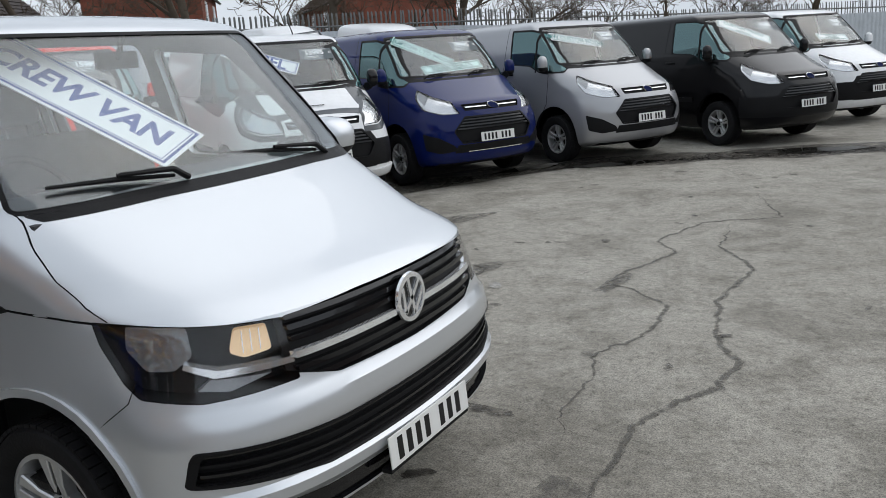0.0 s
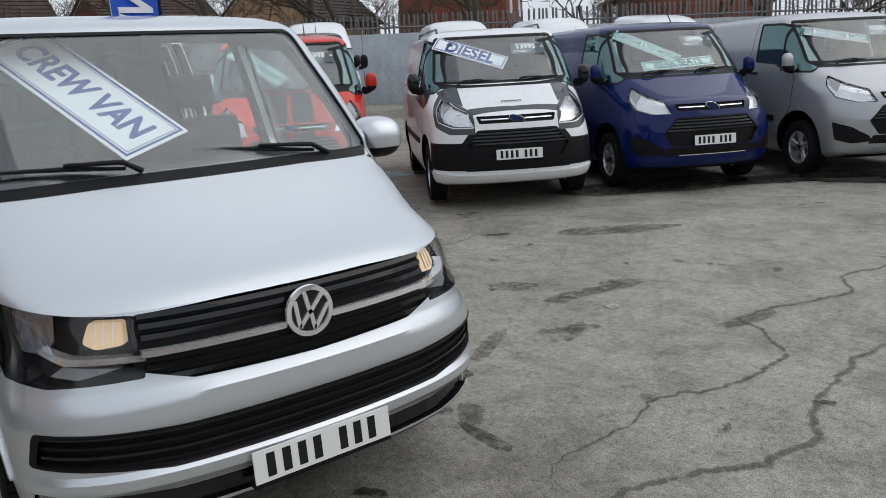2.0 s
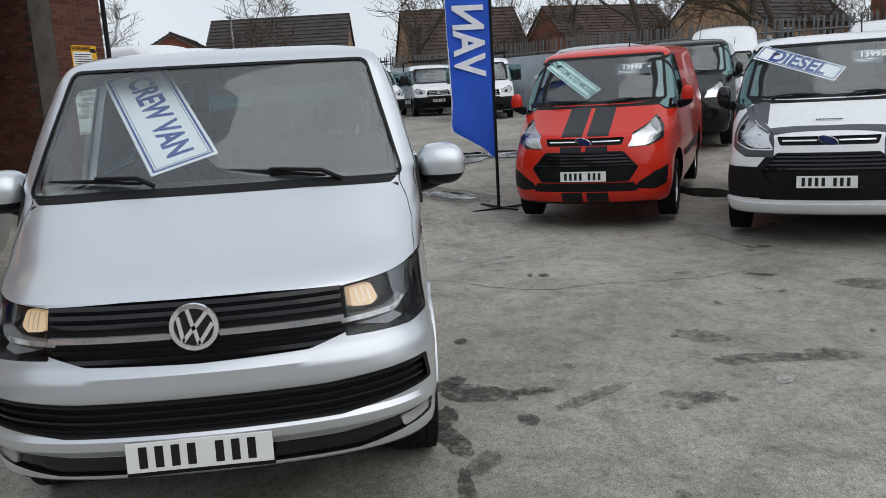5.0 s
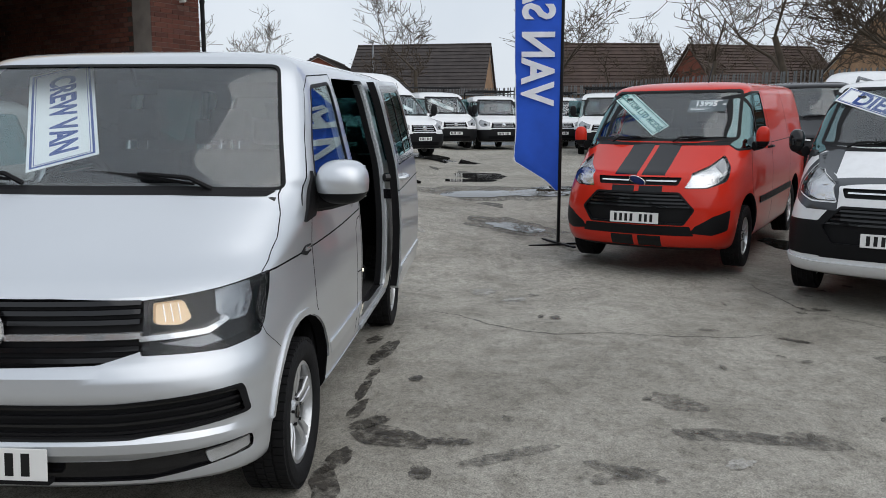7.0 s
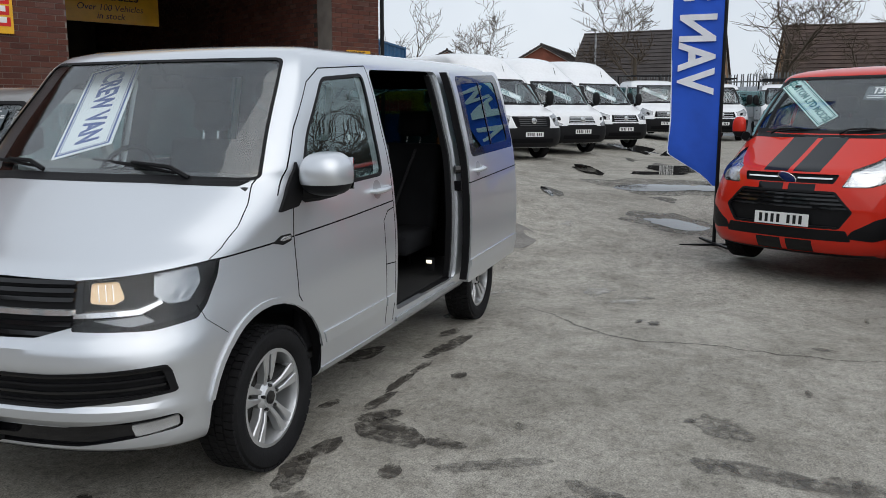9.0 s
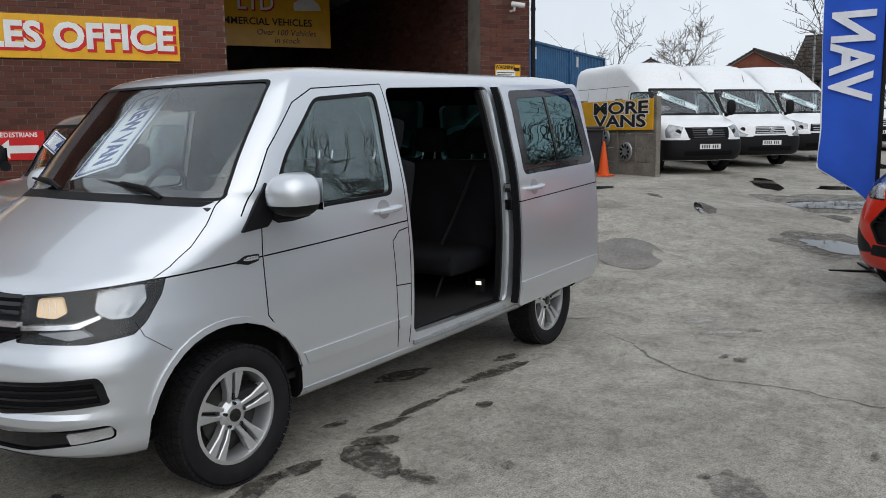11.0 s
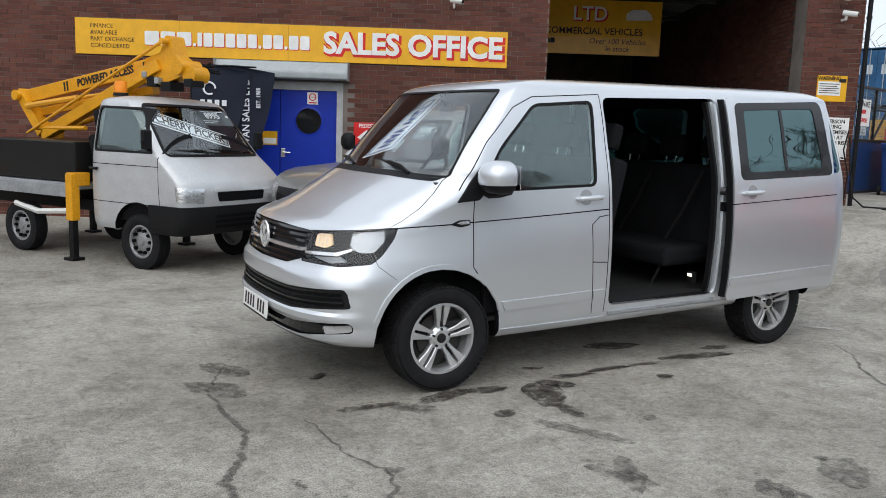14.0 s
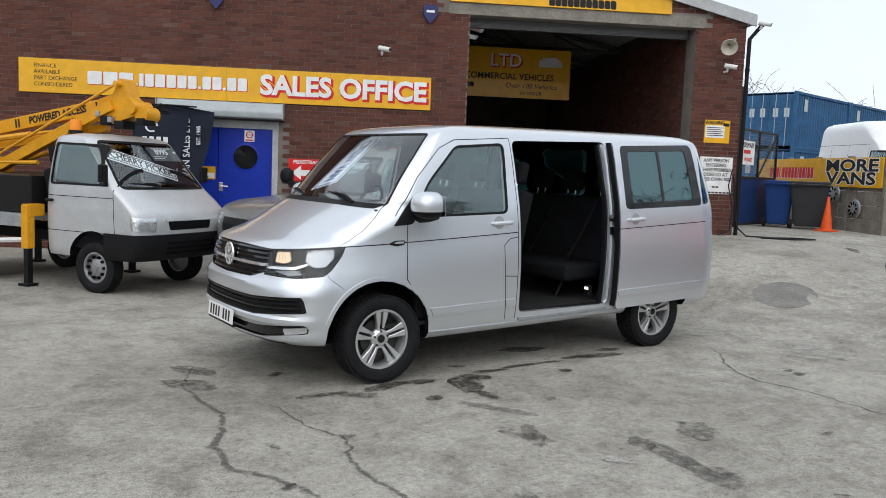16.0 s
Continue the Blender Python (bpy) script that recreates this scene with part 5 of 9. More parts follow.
for v in (blue_v,):
    part("chrome_bar", patch(FORD, prism([(-0.42, 0.405), (-0.42, 0.415), (0.42, 0.415), (0.42, 0.405)], 0.5, 1.2, "yz"), 0.004, 0.01), chrome, v)

LIFT = pose(0, 0, 0.022) @ Matrix.Diagonal((1, 1, 1.027, 1))
for v in (base, white_v, blue_v, silver_v, black_v, far_v):
    for o in v.children:
        if not o.name.startswith("wheel"):
            o.matrix_basis = LIFT @ o.matrix_basis
SEATS = [m @ LIFT for m in (RED_AT, WHITE_AT, BLUE_AT, SILVER_AT, BLACK_AT, FAR_AT)]
RED_IN, WHITE_IN, BLUE_IN, SILVER_IN, BLACK_IN, FAR_IN = SEATS
van_card(RED_IN, FORD, "CUSTOM LTD MODEL", -0.34, 1.62, 0.84, 0.22, -45, 0.105, "pale mint CUSTOM LTD MODEL card in the red van's windscreen", ink_teal, card_mint)
van_card(WHITE_IN, FORD, "DIESEL", -0.32, 1.67, 0.92, 0.23, -28, 0.25, "white DIESEL card in the white van's windscreen", ink_blue, card_white)
van_card(BLUE_IN, FORD, "CUSTOM LTD MODEL", -0.30, 1.65, 0.88, 0.19, -38, 0.112, "pale CUSTOM LTD MODEL card in the blue van", ink_teal, card_mint)
van_card(BLUE_IN, FORD, "REAR SEATS", 0.02, 1.43, 0.96, 0.15, 3, 0.145, "pale REAR SEATS card in the blue van", ink_teal, card_mint, back_off=0.05)
van_card(SILVER_IN, FORD, "NEW CUSTOM MODEL", -0.28, 1.66, 0.84, 0.16, -16, 0.115, "white NEW CUSTOM MODEL card in the silver-grey van", ink_teal, card_white)
van_card(BLACK_IN, FORD, "", -0.16, 1.64, 0.92, 0.21, -33, 0.09, "white CUSTOM TREND MODEL card in the black van", ink_teal, card_white, lines=[("CUSTOM TREND", 0.045, 0.105), ("MODEL", -0.055, 0.095)])
van_card(FAR_IN, FORD, "DIESEL", -0.05, 1.45, 0.72, 0.14, -6, 0.13, "white DIESEL card in the far white van", ink_teal, card_white)
for m, d, l in ((RED_IN, "13995", "red van's"), (WHITE_IN, "13995", "white van's"), (BLUE_IN, "18995", "blue van's"), (SILVER_IN, "13500", "silver-grey van's"), (BLACK_IN, "10995", "black van's"), (FAR_IN, "7995", "far white van's")):
    price(m, FORD, d, f"dark price card reading {d} in the {l} windscreen")

# ---- the workshop ----
# local x along the wall to the right, local y into the building, z up
WALL = Matrix(((-0.8699, -0.4932, 0, -4.945), (0.4932, -0.8699, 0, -5.953), (0, 0, 1, 0), (0, 0, 0, 1)))


def brick_material(name, dark=1.0):
    m = bpy.data.materials.new(name)
    m.use_nodes = True
    n, l = m.node_tree.nodes, m.node_tree.links
    b = n["Principled BSDF"]
    geo, info, add = n.new("ShaderNodeNewGeometry"), n.new("ShaderNodeObjectInfo"), n.new("ShaderNodeMath")
    add.operation = "ADD"
    l.new(geo.outputs["Random Per Island"], add.inputs[0]), l.new(info.outputs["Random"], add.inputs[1])
    frac = n.new("ShaderNodeMath")
    frac.operation = "FRACT"
    l.new(add.outputs[0], frac.inputs[0])
    r = n.new("ShaderNodeValToRGB")
    stops = ((0.0, (0.11, 0.043, 0.033)), (0.2, (0.145, 0.056, 0.041)), (0.5, (0.172, 0.062, 0.044)), (0.75, (0.19, 0.074, 0.051)), (0.93, (0.16, 0.07, 0.057)), (1.0, (0.21, 0.108, 0.083)))
    while len(r.color_ramp.elements) < len(stops):
        r.color_ramp.elements.new(0.5)
    for e, (p, c) in zip(r.color_ramp.elements, stops):
        e.position, e.color = p, (*[v * dark for v in c], 1)
    l.new(frac.outputs[0], r.inputs["Fac"])
    tc = n.new("ShaderNodeTexCoord")
    t1, t2 = n.new("ShaderNodeTexNoise"), n.new("ShaderNodeTexNoise")
    t1.inputs["Scale"].default_value, t1.inputs["Detail"].default_value = 0.7, 6
    t2.inputs["Scale"].default_value, t2.inputs["Detail"].default_value = 60, 6
    mixes = r.outputs["Color"]
    for t, f, lo in ((t1, 0.45, 0.45), (t2, 0.5, 0.4)):
        l.new(tc.outputs["Object"], t.inputs["Vector"])
        rr = n.new("ShaderNodeValToRGB")
        rr.color_ramp.elements[0].position, rr.color_ramp.elements[0].color = 0.35, (lo, lo, lo, 1)
        rr.color_ramp.elements[1].position = 0.6
        l.new(t.outputs["Fac"], rr.inputs["Fac"])
        mx = n.new("ShaderNodeMixRGB")
        mx.blend_type, mx.inputs["Fac"].default_value = "MULTIPLY", f
        l.new(mixes, mx.inputs["Color1"]), l.new(rr.outputs["Color"], mx.inputs["Color2"])
        mixes = mx.outputs["Color"]
    l.new(mixes, b.inputs["Base Color"])
    b.inputs["Roughness"].default_value, b.inputs["Specular IOR Level"].default_value = 0.9, 0.25
    bp = n.new("ShaderNodeBump")
    bp.inputs["Strength"].default_value, bp.inputs["Distance"].default_value = 0.4, 0.01
    l.new(t2.outputs["Fac"], bp.inputs["Height"]), l.new(bp.outputs["Normal"], b.inputs["Normal"])
    return m


brick_mat = brick_material("red_brown_brick", 0.86)
mortar = material("mortar", (0.19, 0.165, 0.145), rough=0.95, var=0.25, scale=3, bump=0.4, bscale=80)
lintel_mat = material("weathered_concrete", (0.24, 0.22, 0.19), rough=0.9, var=0.25, scale=3, fine=0.5, bump=0.4, bscale=40)
# the bay's indoor dimness is put into these two colours
dim_brick = material("dim_bay_brickwork", (0.07, 0.055, 0.046), rough=0.95, var=0.4, scale=2.5, fine=0.5)
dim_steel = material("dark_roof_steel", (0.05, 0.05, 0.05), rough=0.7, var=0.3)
roof_sheet = material("grey_roof_sheet", (0.25, 0.25, 0.25), rough=0.8, var=0.2)
verge_mat = material("verge_board", (0.45, 0.46, 0.46), rough=0.6, var=0.12, dirt=0.3)

workshop = thing("workshop", "brown brick workshop with a wide open loading bay", "building", WALL)
BAY0, BAY1, END, LINTEL = 0.64, 4.72, 5.64, 4.30


def gable(u):
    """Height of the roof's edge over the front wall."""
    return 4.40 + 0.235 * (5.66 - u) if u > -3.6 else 4.40 + 0.235 * (5.66 + 3.6) - 0.235 * (-3.6 - u)


def wall_part(name, outline, d0, d1, mat):
    return part(name, prism(outline, d0, d1), mat, workshop)


wall_part("mortar_wall", [(-13, -0.6), (-4.55, -0.6), (-4.55, 2.3), (-2.62, 2.3), (-2.62, -0.6), (BAY0, -0.6), (BAY0, gable(BAY0)), (-3.6, gable(-3.6)), (-13, gable(-13))], 0.008, 0.30, mortar)
wall_part("mortar_wall", [(BAY0, LINTEL + 0.2), (END, LINTEL + 0.2), (END, gable(END)), (BAY0, gable(BAY0))], 0.008, 0.30, mortar)
wall_part("mortar_wall", [(BAY1, -0.2), (END, -0.2), (END, LINTEL + 0.2), (BAY1, LINTEL + 0.2)], 0.008, 0.45, mortar)
wall_part("lintel", [(0.26, LINTEL), (END - 0.78, LINTEL), (END - 0.78, LINTEL + 0.20), (0.26, LINTEL + 0.20)], -0.004, 0.30, lintel_mat)

# individual bricks: the pier as parts, the rest of the face joined
face_v, face_f = [], []


def brick_box(u, z, d, w=0.215, h=0.065):
    """Corner points of a brick's visible block."""
    j = [random.uniform(-0.002, 0.002) for _ in range(3)]
    return [(u + j[0], d + j[1], z), (u + w + j[0], d + j[1], z), (u + w + j[0], d + j[1], z + h), (u + j[0], d + j[1], z + h), (u + j[0], d + 0.03, z), (u + w + j[0], d + 0.03, z), (u + w + j[0], d + 0.03, z + h), (u + j[0], d + 0.03, z + h)]


FACES = [(0, 1, 2, 3), (0, 4, 5, 1), (1, 5, 6, 2), (2, 6, 7, 3), (3, 7, 4, 0)]
single = []
rng = random.Random(4)
for row in range(0, 90):
    z = -0.1 + row * 0.075
    stretch = row % 2
    u = -8.6 + (0.1125 if stretch else 0.0)
    while u < END - 0.02:
        w = 0.215
        hole = (BAY0 < u + w and u < BAY1 and z < LINTEL + 0.2) or (-4.55 < u + w - 0.02 and u < -2.58 and z < 2.35) or (0.26 < u + w and u < END - 0.78 and LINTEL - 0.05 < z < LINTEL + 0.2)
        cut_r = min(u + w, END)
        if u < BAY0 < u + w and z < LINTEL + 0.2:
            cut_r, hole = BAY0, False
        u0 = u
        if u < BAY1 < u + w and z < LINTEL:
            u0, hole = BAY1, False
        if not hole and z + 0.07 < gable(u) and cut_r - u0 > 0.03:
            if u0 >= BAY1 and z < 3.95 and len(single) < 290:
                single.append((u0, z, cut_r - u0))
            else:
                k = len(face_v)
                face_v += brick_box(u0, z, 0.0, cut_r - u0)
                face_f += [tuple(i + k for i in q) for q in FACES]
        u += 0.225

# signs on the wall
def board(name, u0, u1, z0, z1, mat, label, cat="sign", d=-0.03, parent_kind=""):
    t = thing(name, label, cat, WALL)
    bm = bmesh.new()
    add_box(bm, u0, u1, d, -0.002, z0, z1, bevel=0.004)
    part("panel", bm, mat, t)
    return t


def on_wall(u, z, d=-0.031):
    """A pose on the wall's face, for lettering."""
    return pose(u, d, z, 90, 0, 0)


def shape_word(widths, size, M, mats, parent, gap=0.02):
    """A row of plain rounded blocks in place of a name, with a coloured shadow."""
    total = sum(widths) + gap * (len(widths) - 1)
    for mat, off, lift, name in ((mats[1], (0.012, -0.012), 0.0, "name_shadow"), (mats[0], (0, 0), 0.002, "name_block")):
        x = -total / 2
        for k, w in enumerate(widths):
            h = size if w > 0.05 else size * 0.22
            bm = prism(rounded([(x + off[0], -size / 2 + off[1]), (x + w + off[0], -size / 2 + off[1]), (x + w + off[0], -size / 2 + h + off[1]), (x + off[0], -size / 2 + h + off[1])], min(0.25 * w, 0.03)), lift, lift + 0.003, "xy")
            bm.transform(M)
            part(name, bm, mat, parent)
            x += w + gap


office = board("office_sign", -6.86, 0.0, 2.62, 3.18, sign_yellow, "long yellow SALES OFFICE sign board on the brick wall")
bm = bmesh.new()
for u in (-5.2, -3.48, -1.74):
    add_box(bm, u - 0.003, u + 0.003, -0.0315, -0.029, 2.625, 3.175)
part("board_joint", bm, material_cache("joint_line", (0.45, 0.25, 0.01), rough=0.6), office)
for mat, off, dd in ((sign_red, (0.022, -0.022), -0.031), (sign_white, (0, 0), -0.034)):
    words("SALES OFFICE", 0.455, on_wall(-1.50 + off[0], 2.905 + off[1], dd), mat, office, bold=0.036 if mat is sign_red else 0.016, depth=0.001, width=1.03)
shape_word([0.23, 0.23, 0.23, 0.045, 0.07, 0.14, 0.16, 0.15, 0.15, 0.14, 0.045, 0.14, 0.15, 0.045, 0.15, 0.15], 0.215, on_wall(-4.45, 2.90), (sign_white, sign_red), office, 0.026)
for k, line in enumerate(("FINANCE", "AVAILABLE", "PART EXCHANGE", "CONSIDIDERED")):
    words(line, 0.095, on_wall(-6.62, 3.06 - 0.102 * k), ink_black, office, align="LEFT", depth=0.001, width=0.92)

ltd = thing("hanging_sign", "yellow board hung inside the bay, LIGHT COMMERCIAL VEHICLES", "sign", WALL @ pose(0, 4.28, 0))
bm = bmesh.new()
add_box(bm, -0.9, 3.52, 0, 0.03, 3.31, 4.42, bevel=0.004)
part("panel", bm, sign_yellow, ltd)
for mat, off, dd in ((sign_red, (0.02, -0.02), -0.002), (sign_white, (0, 0), -0.005)):
    words("LTD", 0.40, pose(2.02 + off[0], dd, 4.13 + off[1], 90), mat, ltd, bold=0.014 if mat is sign_red else 0.004, depth=0.001)
words("LIGHT COMMERCIAL VEHICLES", 0.19, pose(1.82, -0.002, 3.78, 90), ink_black, ltd, depth=0.001, bold=0.003)
words("Over 100 Vehicles", 0.16, pose(2.62, -0.002, 3.58, 90), ink_black, ltd, depth=0.001, shear=0.2)
words("in stock", 0.16, pose(2.62, -0.002, 3.43, 90), ink_black, ltd, depth=0.001, shear=0.2)
shape_word([0.08] * 6, 0.09, pose(1.0, -0.003, 3.58, 90), (ink_black, ink_black), ltd)
bm = prism(rounded([(2.78, 4.02), (2.78, 4.16), (2.9, 4.24), (3.18, 4.25), (3.30, 4.16), (3.34, 4.04)], 0.03), -0.006, -0.001)
part("van_picture", bm, sign_white, ltd)
bm = bmesh.new()
for u in (-0.6, 3.2):
    add_tube(bm, [(u, 0.015, 4.42), (u, 0.015, 4.9)], 0.006, 6)
part("hanger", bm, dim_steel, ltd)

yel = board("fascia_sign", 0.28, 4.22, 4.50, 5.25, sign_yellow, "bright yellow fascia sign above the loading bay", d=-0.04)
shape_word([0.09] * 11, 0.13, on_wall(2.6, 4.60, -0.041), (ink_black, ink_black), yel)

warn = board("warning_sign", 4.98, 5.46, 2.28, 2.69, sign_yellow, "yellow and white WARNING camera sign on the pier", d=-0.012)
bm = bmesh.new()
add_box(bm, 5.0, 5.36, -0.0140, -0.012, 2.375, 2.595)
part("white_panel", bm, sign_white, warn)
words("WARNING", 0.085, on_wall(5.17, 2.643, -0.0165), ink_black, warn, depth=0.0008, bold=0.002, width=0.9)
bm = bmesh.new()
for k in range(5):
    add_box(bm, 5.02, 5.34 - 0.04 * (k % 2), -0.0160, -0.014, 2.55 - 0.035 * k, 2.562 - 0.035 * k)
part("small_print", bm, ink_black, warn)
bm = bmesh.new()
add_box(bm, 5.33, 5.44, -0.018, -0.0155, 2.585, 2.64, pose(0, 0, 0))
part("camera_picture", bm, ink_black, warn)

risk = board("notice_sign", 4.94, 5.56, 1.36, 2.03, sign_white, "white notice on the pier, ANY PERSON ENTERING THESE PREMISES", d=-0.010)
for k, line in enumerate(("ANY PERSON", "ENTERING", "THESE PREMISES", "DOES SO AT", "THEIR OWN RISK")):
    words(line, 0.085, on_wall(5.25, 1.965 - 0.085 * k, -0.0115), ink_black, risk, depth=0.0006, bold=0.002, width=0.95)
shape_word([0.05, 0.05], 0.07, on_wall(5.25, 1.52, -0.012), (ink_black, ink_black), risk)
shape_word([0.05] * 8, 0.07, on_wall(5.25, 1.42, -0.012), (ink_black, ink_black), risk)

ped = board("pedestrian_sign", -2.42, -1.78, 1.31, 1.69, sign_red, "red PEDESTRIANS sign with a white arrow on the brick wall", d=-0.012)
words("PEDESTRIANS", 0.085, on_wall(-2.10, 1.635, -0.0135), sign_white, ped, depth=0.0008, bold=0.002, width=0.92)
bm = prism([(-2.36, 1.45), (-2.20, 1.58), (-2.20, 1.50), (-1.86, 1.50), (-1.86, 1.40), (-2.20, 1.40), (-2.20, 1.33)], -0.015, -0.012)
part("arrow", bm, sign_white, ped)

# blue double door under a shutter box
door = thing("door_1", "bright blue double door with round windows, closed", "door", WALL, kind="structure")
for u0, u1 in ((-4.50, -3.62), (-3.61, -2.70)):
    leaf = [(u0, 0.0), (u1, 0.0), (u1, 2.17), (u0, 2.17)]
    cu = (u0 + u1) / 2
    bm = boolean(prism(leaf, 0.04, 0.085), [prism(circle(cu, 1.68, 0.215, 32), 0.0, 0.2)])
    lf = part("leaf", bm, door_blue, door)
    bm = bmesh.new()
    add_lathe(bm, [(0.205, 0.030), (0.205, 0.05), (0.235, 0.046), (0.24, 0.036)], pose(cu, 0, 1.68), 32, closed=True)
    part("window_ring", bm, door_blue, lf)
    bm = bmesh.new()
    add_lathe(bm, [(0.21, 0.058), (0.21, 0.062)], pose(cu, 0, 1.68), 32)
    part("pane", bm, material_cache("dark_pane", (0.012, 0.013, 0.014), rough=0.06, coat=0.5), lf)
bm = bmesh.new()
for z in (1.17,):
    add_tube(bm, [(-3.56, 0.04, z), (-3.56, -0.01, z), (-3.44, -0.01, z)], 0.010, 8)
    add_box(bm, -3.60, -3.53, 0.03, 0.04, z - 0.08, z + 0.06, bevel=0.003)
part("door_handle", bm, chrome, door)
bm = bmesh.new()
add_box(bm, -2.70, -2.60, -0.01, 0.12, -0.1, 2.30, bevel=0.004)
add_box(bm, -4.60, -4.50, -0.01, 0.12, -0.1, 2.30, bevel=0.004)
add_box(bm, -4.50, -2.70, -0.005, 0.12, 2.17, 2.30, bevel=0.004)
part("door_frame", bm, verge_mat, door)
for u0, u1, z0, z1, mat, name in ((-3.18, -3.01, 1.95, 2.14, sign_white, "no_smoking_notice"), (-3.90, -3.66, 1.28, 1.50, sign_yellow, "door_notice")):
    bm = bmesh.new()
    add_box(bm, u0, u1, 0.034, 0.04, z0, z1)
    part(name, bm, mat, door)
bm = bmesh.new()
add_lathe(bm, [(0.045, -0.002), (0.045, 0.001), (0.06, 0.001), (0.06, -0.002)], pose(-3.095, 0.034, 2.065), 24, closed=True)
add_box(bm, -3.14, -3.05, 0.032, 0.0335, 2.06, 2.07, None)
add_box(bm, -3.16, -3.03, 0.032, 0.0335, 1.965, 1.985)
part("notice_ring", bm, sign_red, door)
bm = bmesh.new()
add_box(bm, -3.885, -3.675, 0.032, 0.0335, 1.30, 1.39)
part("notice_text", bm, sign_white, door)
shut = thing("shutter_box", "grey metal roller shutter box over the blue door", "shutter", WALL)
bm = prism(rounded([(-0.30, 2.33), (-0.30, 2.44), (-0.22, 2.60), (0.0, 2.60), (0.0, 2.33)], 0.03), -4.58, -2.50, "yz")
part("housing", bm, material_cache("shutter_steel", (0.34, 0.37, 0.38), metal=0.4, rough=0.45, dirt=0.3), shut)
bm = bmesh.new()
for u in (-4.585, -2.505):
    add_box(bm, u - 0.006, u + 0.006, -0.31, -0.001, 2.32, 2.61)
part("end_plate", bm, dull_metal, shut)

# bay: shutter roll, side walls, back, roof with a skylight
bm = bmesh.new()
for k in range(4):
    add_box(bm, BAY0, BAY1, 0.31, 0.36, LINTEL - 0.10 - 0.02 * k, LINTEL - 0.085 - 0.02 * k)
add_box(bm, BAY0, BAY1, 0.32, 0.70, LINTEL - 0.12, LINTEL + 0.35, bevel=0.05)
part("bay_shutter", bm, material_cache("bay_shutter_steel", (0.13, 0.13, 0.13), metal=0.5, rough=0.5, dirt=0.3), workshop)
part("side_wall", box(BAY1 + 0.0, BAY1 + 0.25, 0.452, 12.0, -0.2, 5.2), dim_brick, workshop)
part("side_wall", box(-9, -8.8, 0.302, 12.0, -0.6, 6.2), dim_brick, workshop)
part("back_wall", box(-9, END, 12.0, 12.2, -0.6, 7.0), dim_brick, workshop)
part("bay_floor", box(-9, BAY1, 0.31, 12.0, -0.6, -0.02, pose(0, 0, 0.03)), lintel_mat, workshop)
part("outer_wall", box(END - 0.25, END, 0.452, 12.0, -0.4, 4.4), mortar, workshop)
sl = boolean(prism([(5.75, gable(5.75) + 0.02), (-3.6, gable(-3.6) + 0.02), (-3.6, gable(-3.6) + 0.14), (5.75, gable(5.75) + 0.14)], -0.06, 12.3), [box(1.0, 1.9, 7.2, 9.0, 3, 8)])
part("roof", sl, roof_sheet, workshop)
part("roof", prism([(-3.6, gable(-3.6) + 0.02), (-13.2, gable(-13.2) + 0.02), (-13.2, gable(-13.2) + 0.14), (-3.6, gable(-3.6) + 0.14)], -0.06, 12.3), roof_sheet, workshop)
part("verge", prism([(5.78, gable(5.78) + 0.0), (-3.6, gable(-3.6)), (-3.6, gable(-3.6) + 0.20), (5.78, gable(5.78) + 0.20)], -0.10, -0.065), verge_mat, workshop)
for k in range(4):
    bm = bmesh.new()
    d = 2.0 + 2.6 * k
    add_tube(bm, [(BAY1, d, 4.55), (-3.6, d, 6.3)], 0.05, 6)
    add_tube(bm, [(BAY1, d, 4.50), (-8.8, d, 4.50)], 0.045, 6)
    for j in range(6):
        add_tube(bm, [(4 - 1.5 * j, d, 4.5), (3.2 - 1.5 * j, d, 4.5 + 0.19 * (2.2 + 1.5 * j) * 0.75)], 0.025, 6)
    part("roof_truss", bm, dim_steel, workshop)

inner_v, inner_f = [], []
for row in range(60):
    d = 0.46 + (0.1125 if row % 2 else 0.0)
    while d < 11.8:
        k, j_ = len(inner_v), random.uniform(-0.004, 0.003)
        z = -0.15 + row * 0.075
        inner_v += [(BAY1 + q, dd, zz) for q in (-0.012 + j_, 0.01) for dd, zz in ((d, z), (d + 0.213, z), (d + 0.213, z + 0.064), (d, z + 0.064))]
        inner_f += [tuple(i + k for i in q) for q in ((0, 3, 2, 1), (0, 1, 5, 4), (1, 2, 6, 5), (2, 3, 7, 6), (3, 0, 4, 7))]
        d += 0.225
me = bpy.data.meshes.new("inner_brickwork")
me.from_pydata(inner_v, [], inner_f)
# darker copy of the wall brick, with the bay's dimness in its colour
me.materials.append(brick_material("dim_bay_brick", 0.8))
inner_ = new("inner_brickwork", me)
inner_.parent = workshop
tagged(inner_, kind="stuff")

# pipe, horn loudspeaker, cameras, alarm boxes
pipe = thing("downpipe", "black plastic downpipe at the pier's corner", "drainpipe", WALL)
bm = bmesh.new()
add_tube(bm, [(5.70, -0.02, 0.55), (5.70, -0.02, 4.15), (5.86, -0.06, 4.36), (5.92, -0.06, 4.42)], 0.036, 10)
part("pipe", bm, plastic, pipe, smooth=True)
for z in (1.0, 2.3, 3.6):
    bm = bmesh.new()
    add_lathe(bm, [(0.044, -0.02), (0.044, 0.02)], pose(5.70, -0.02, z, 90, 0, 0), 12)
    part("bracket", bm, plastic, pipe)
horn = thing("horn_loudspeaker", "cream horn loudspeaker high on the pier", "loudspeaker", WALL @ pose(5.36, -0.05, 4.06))
bm = bmesh.new()
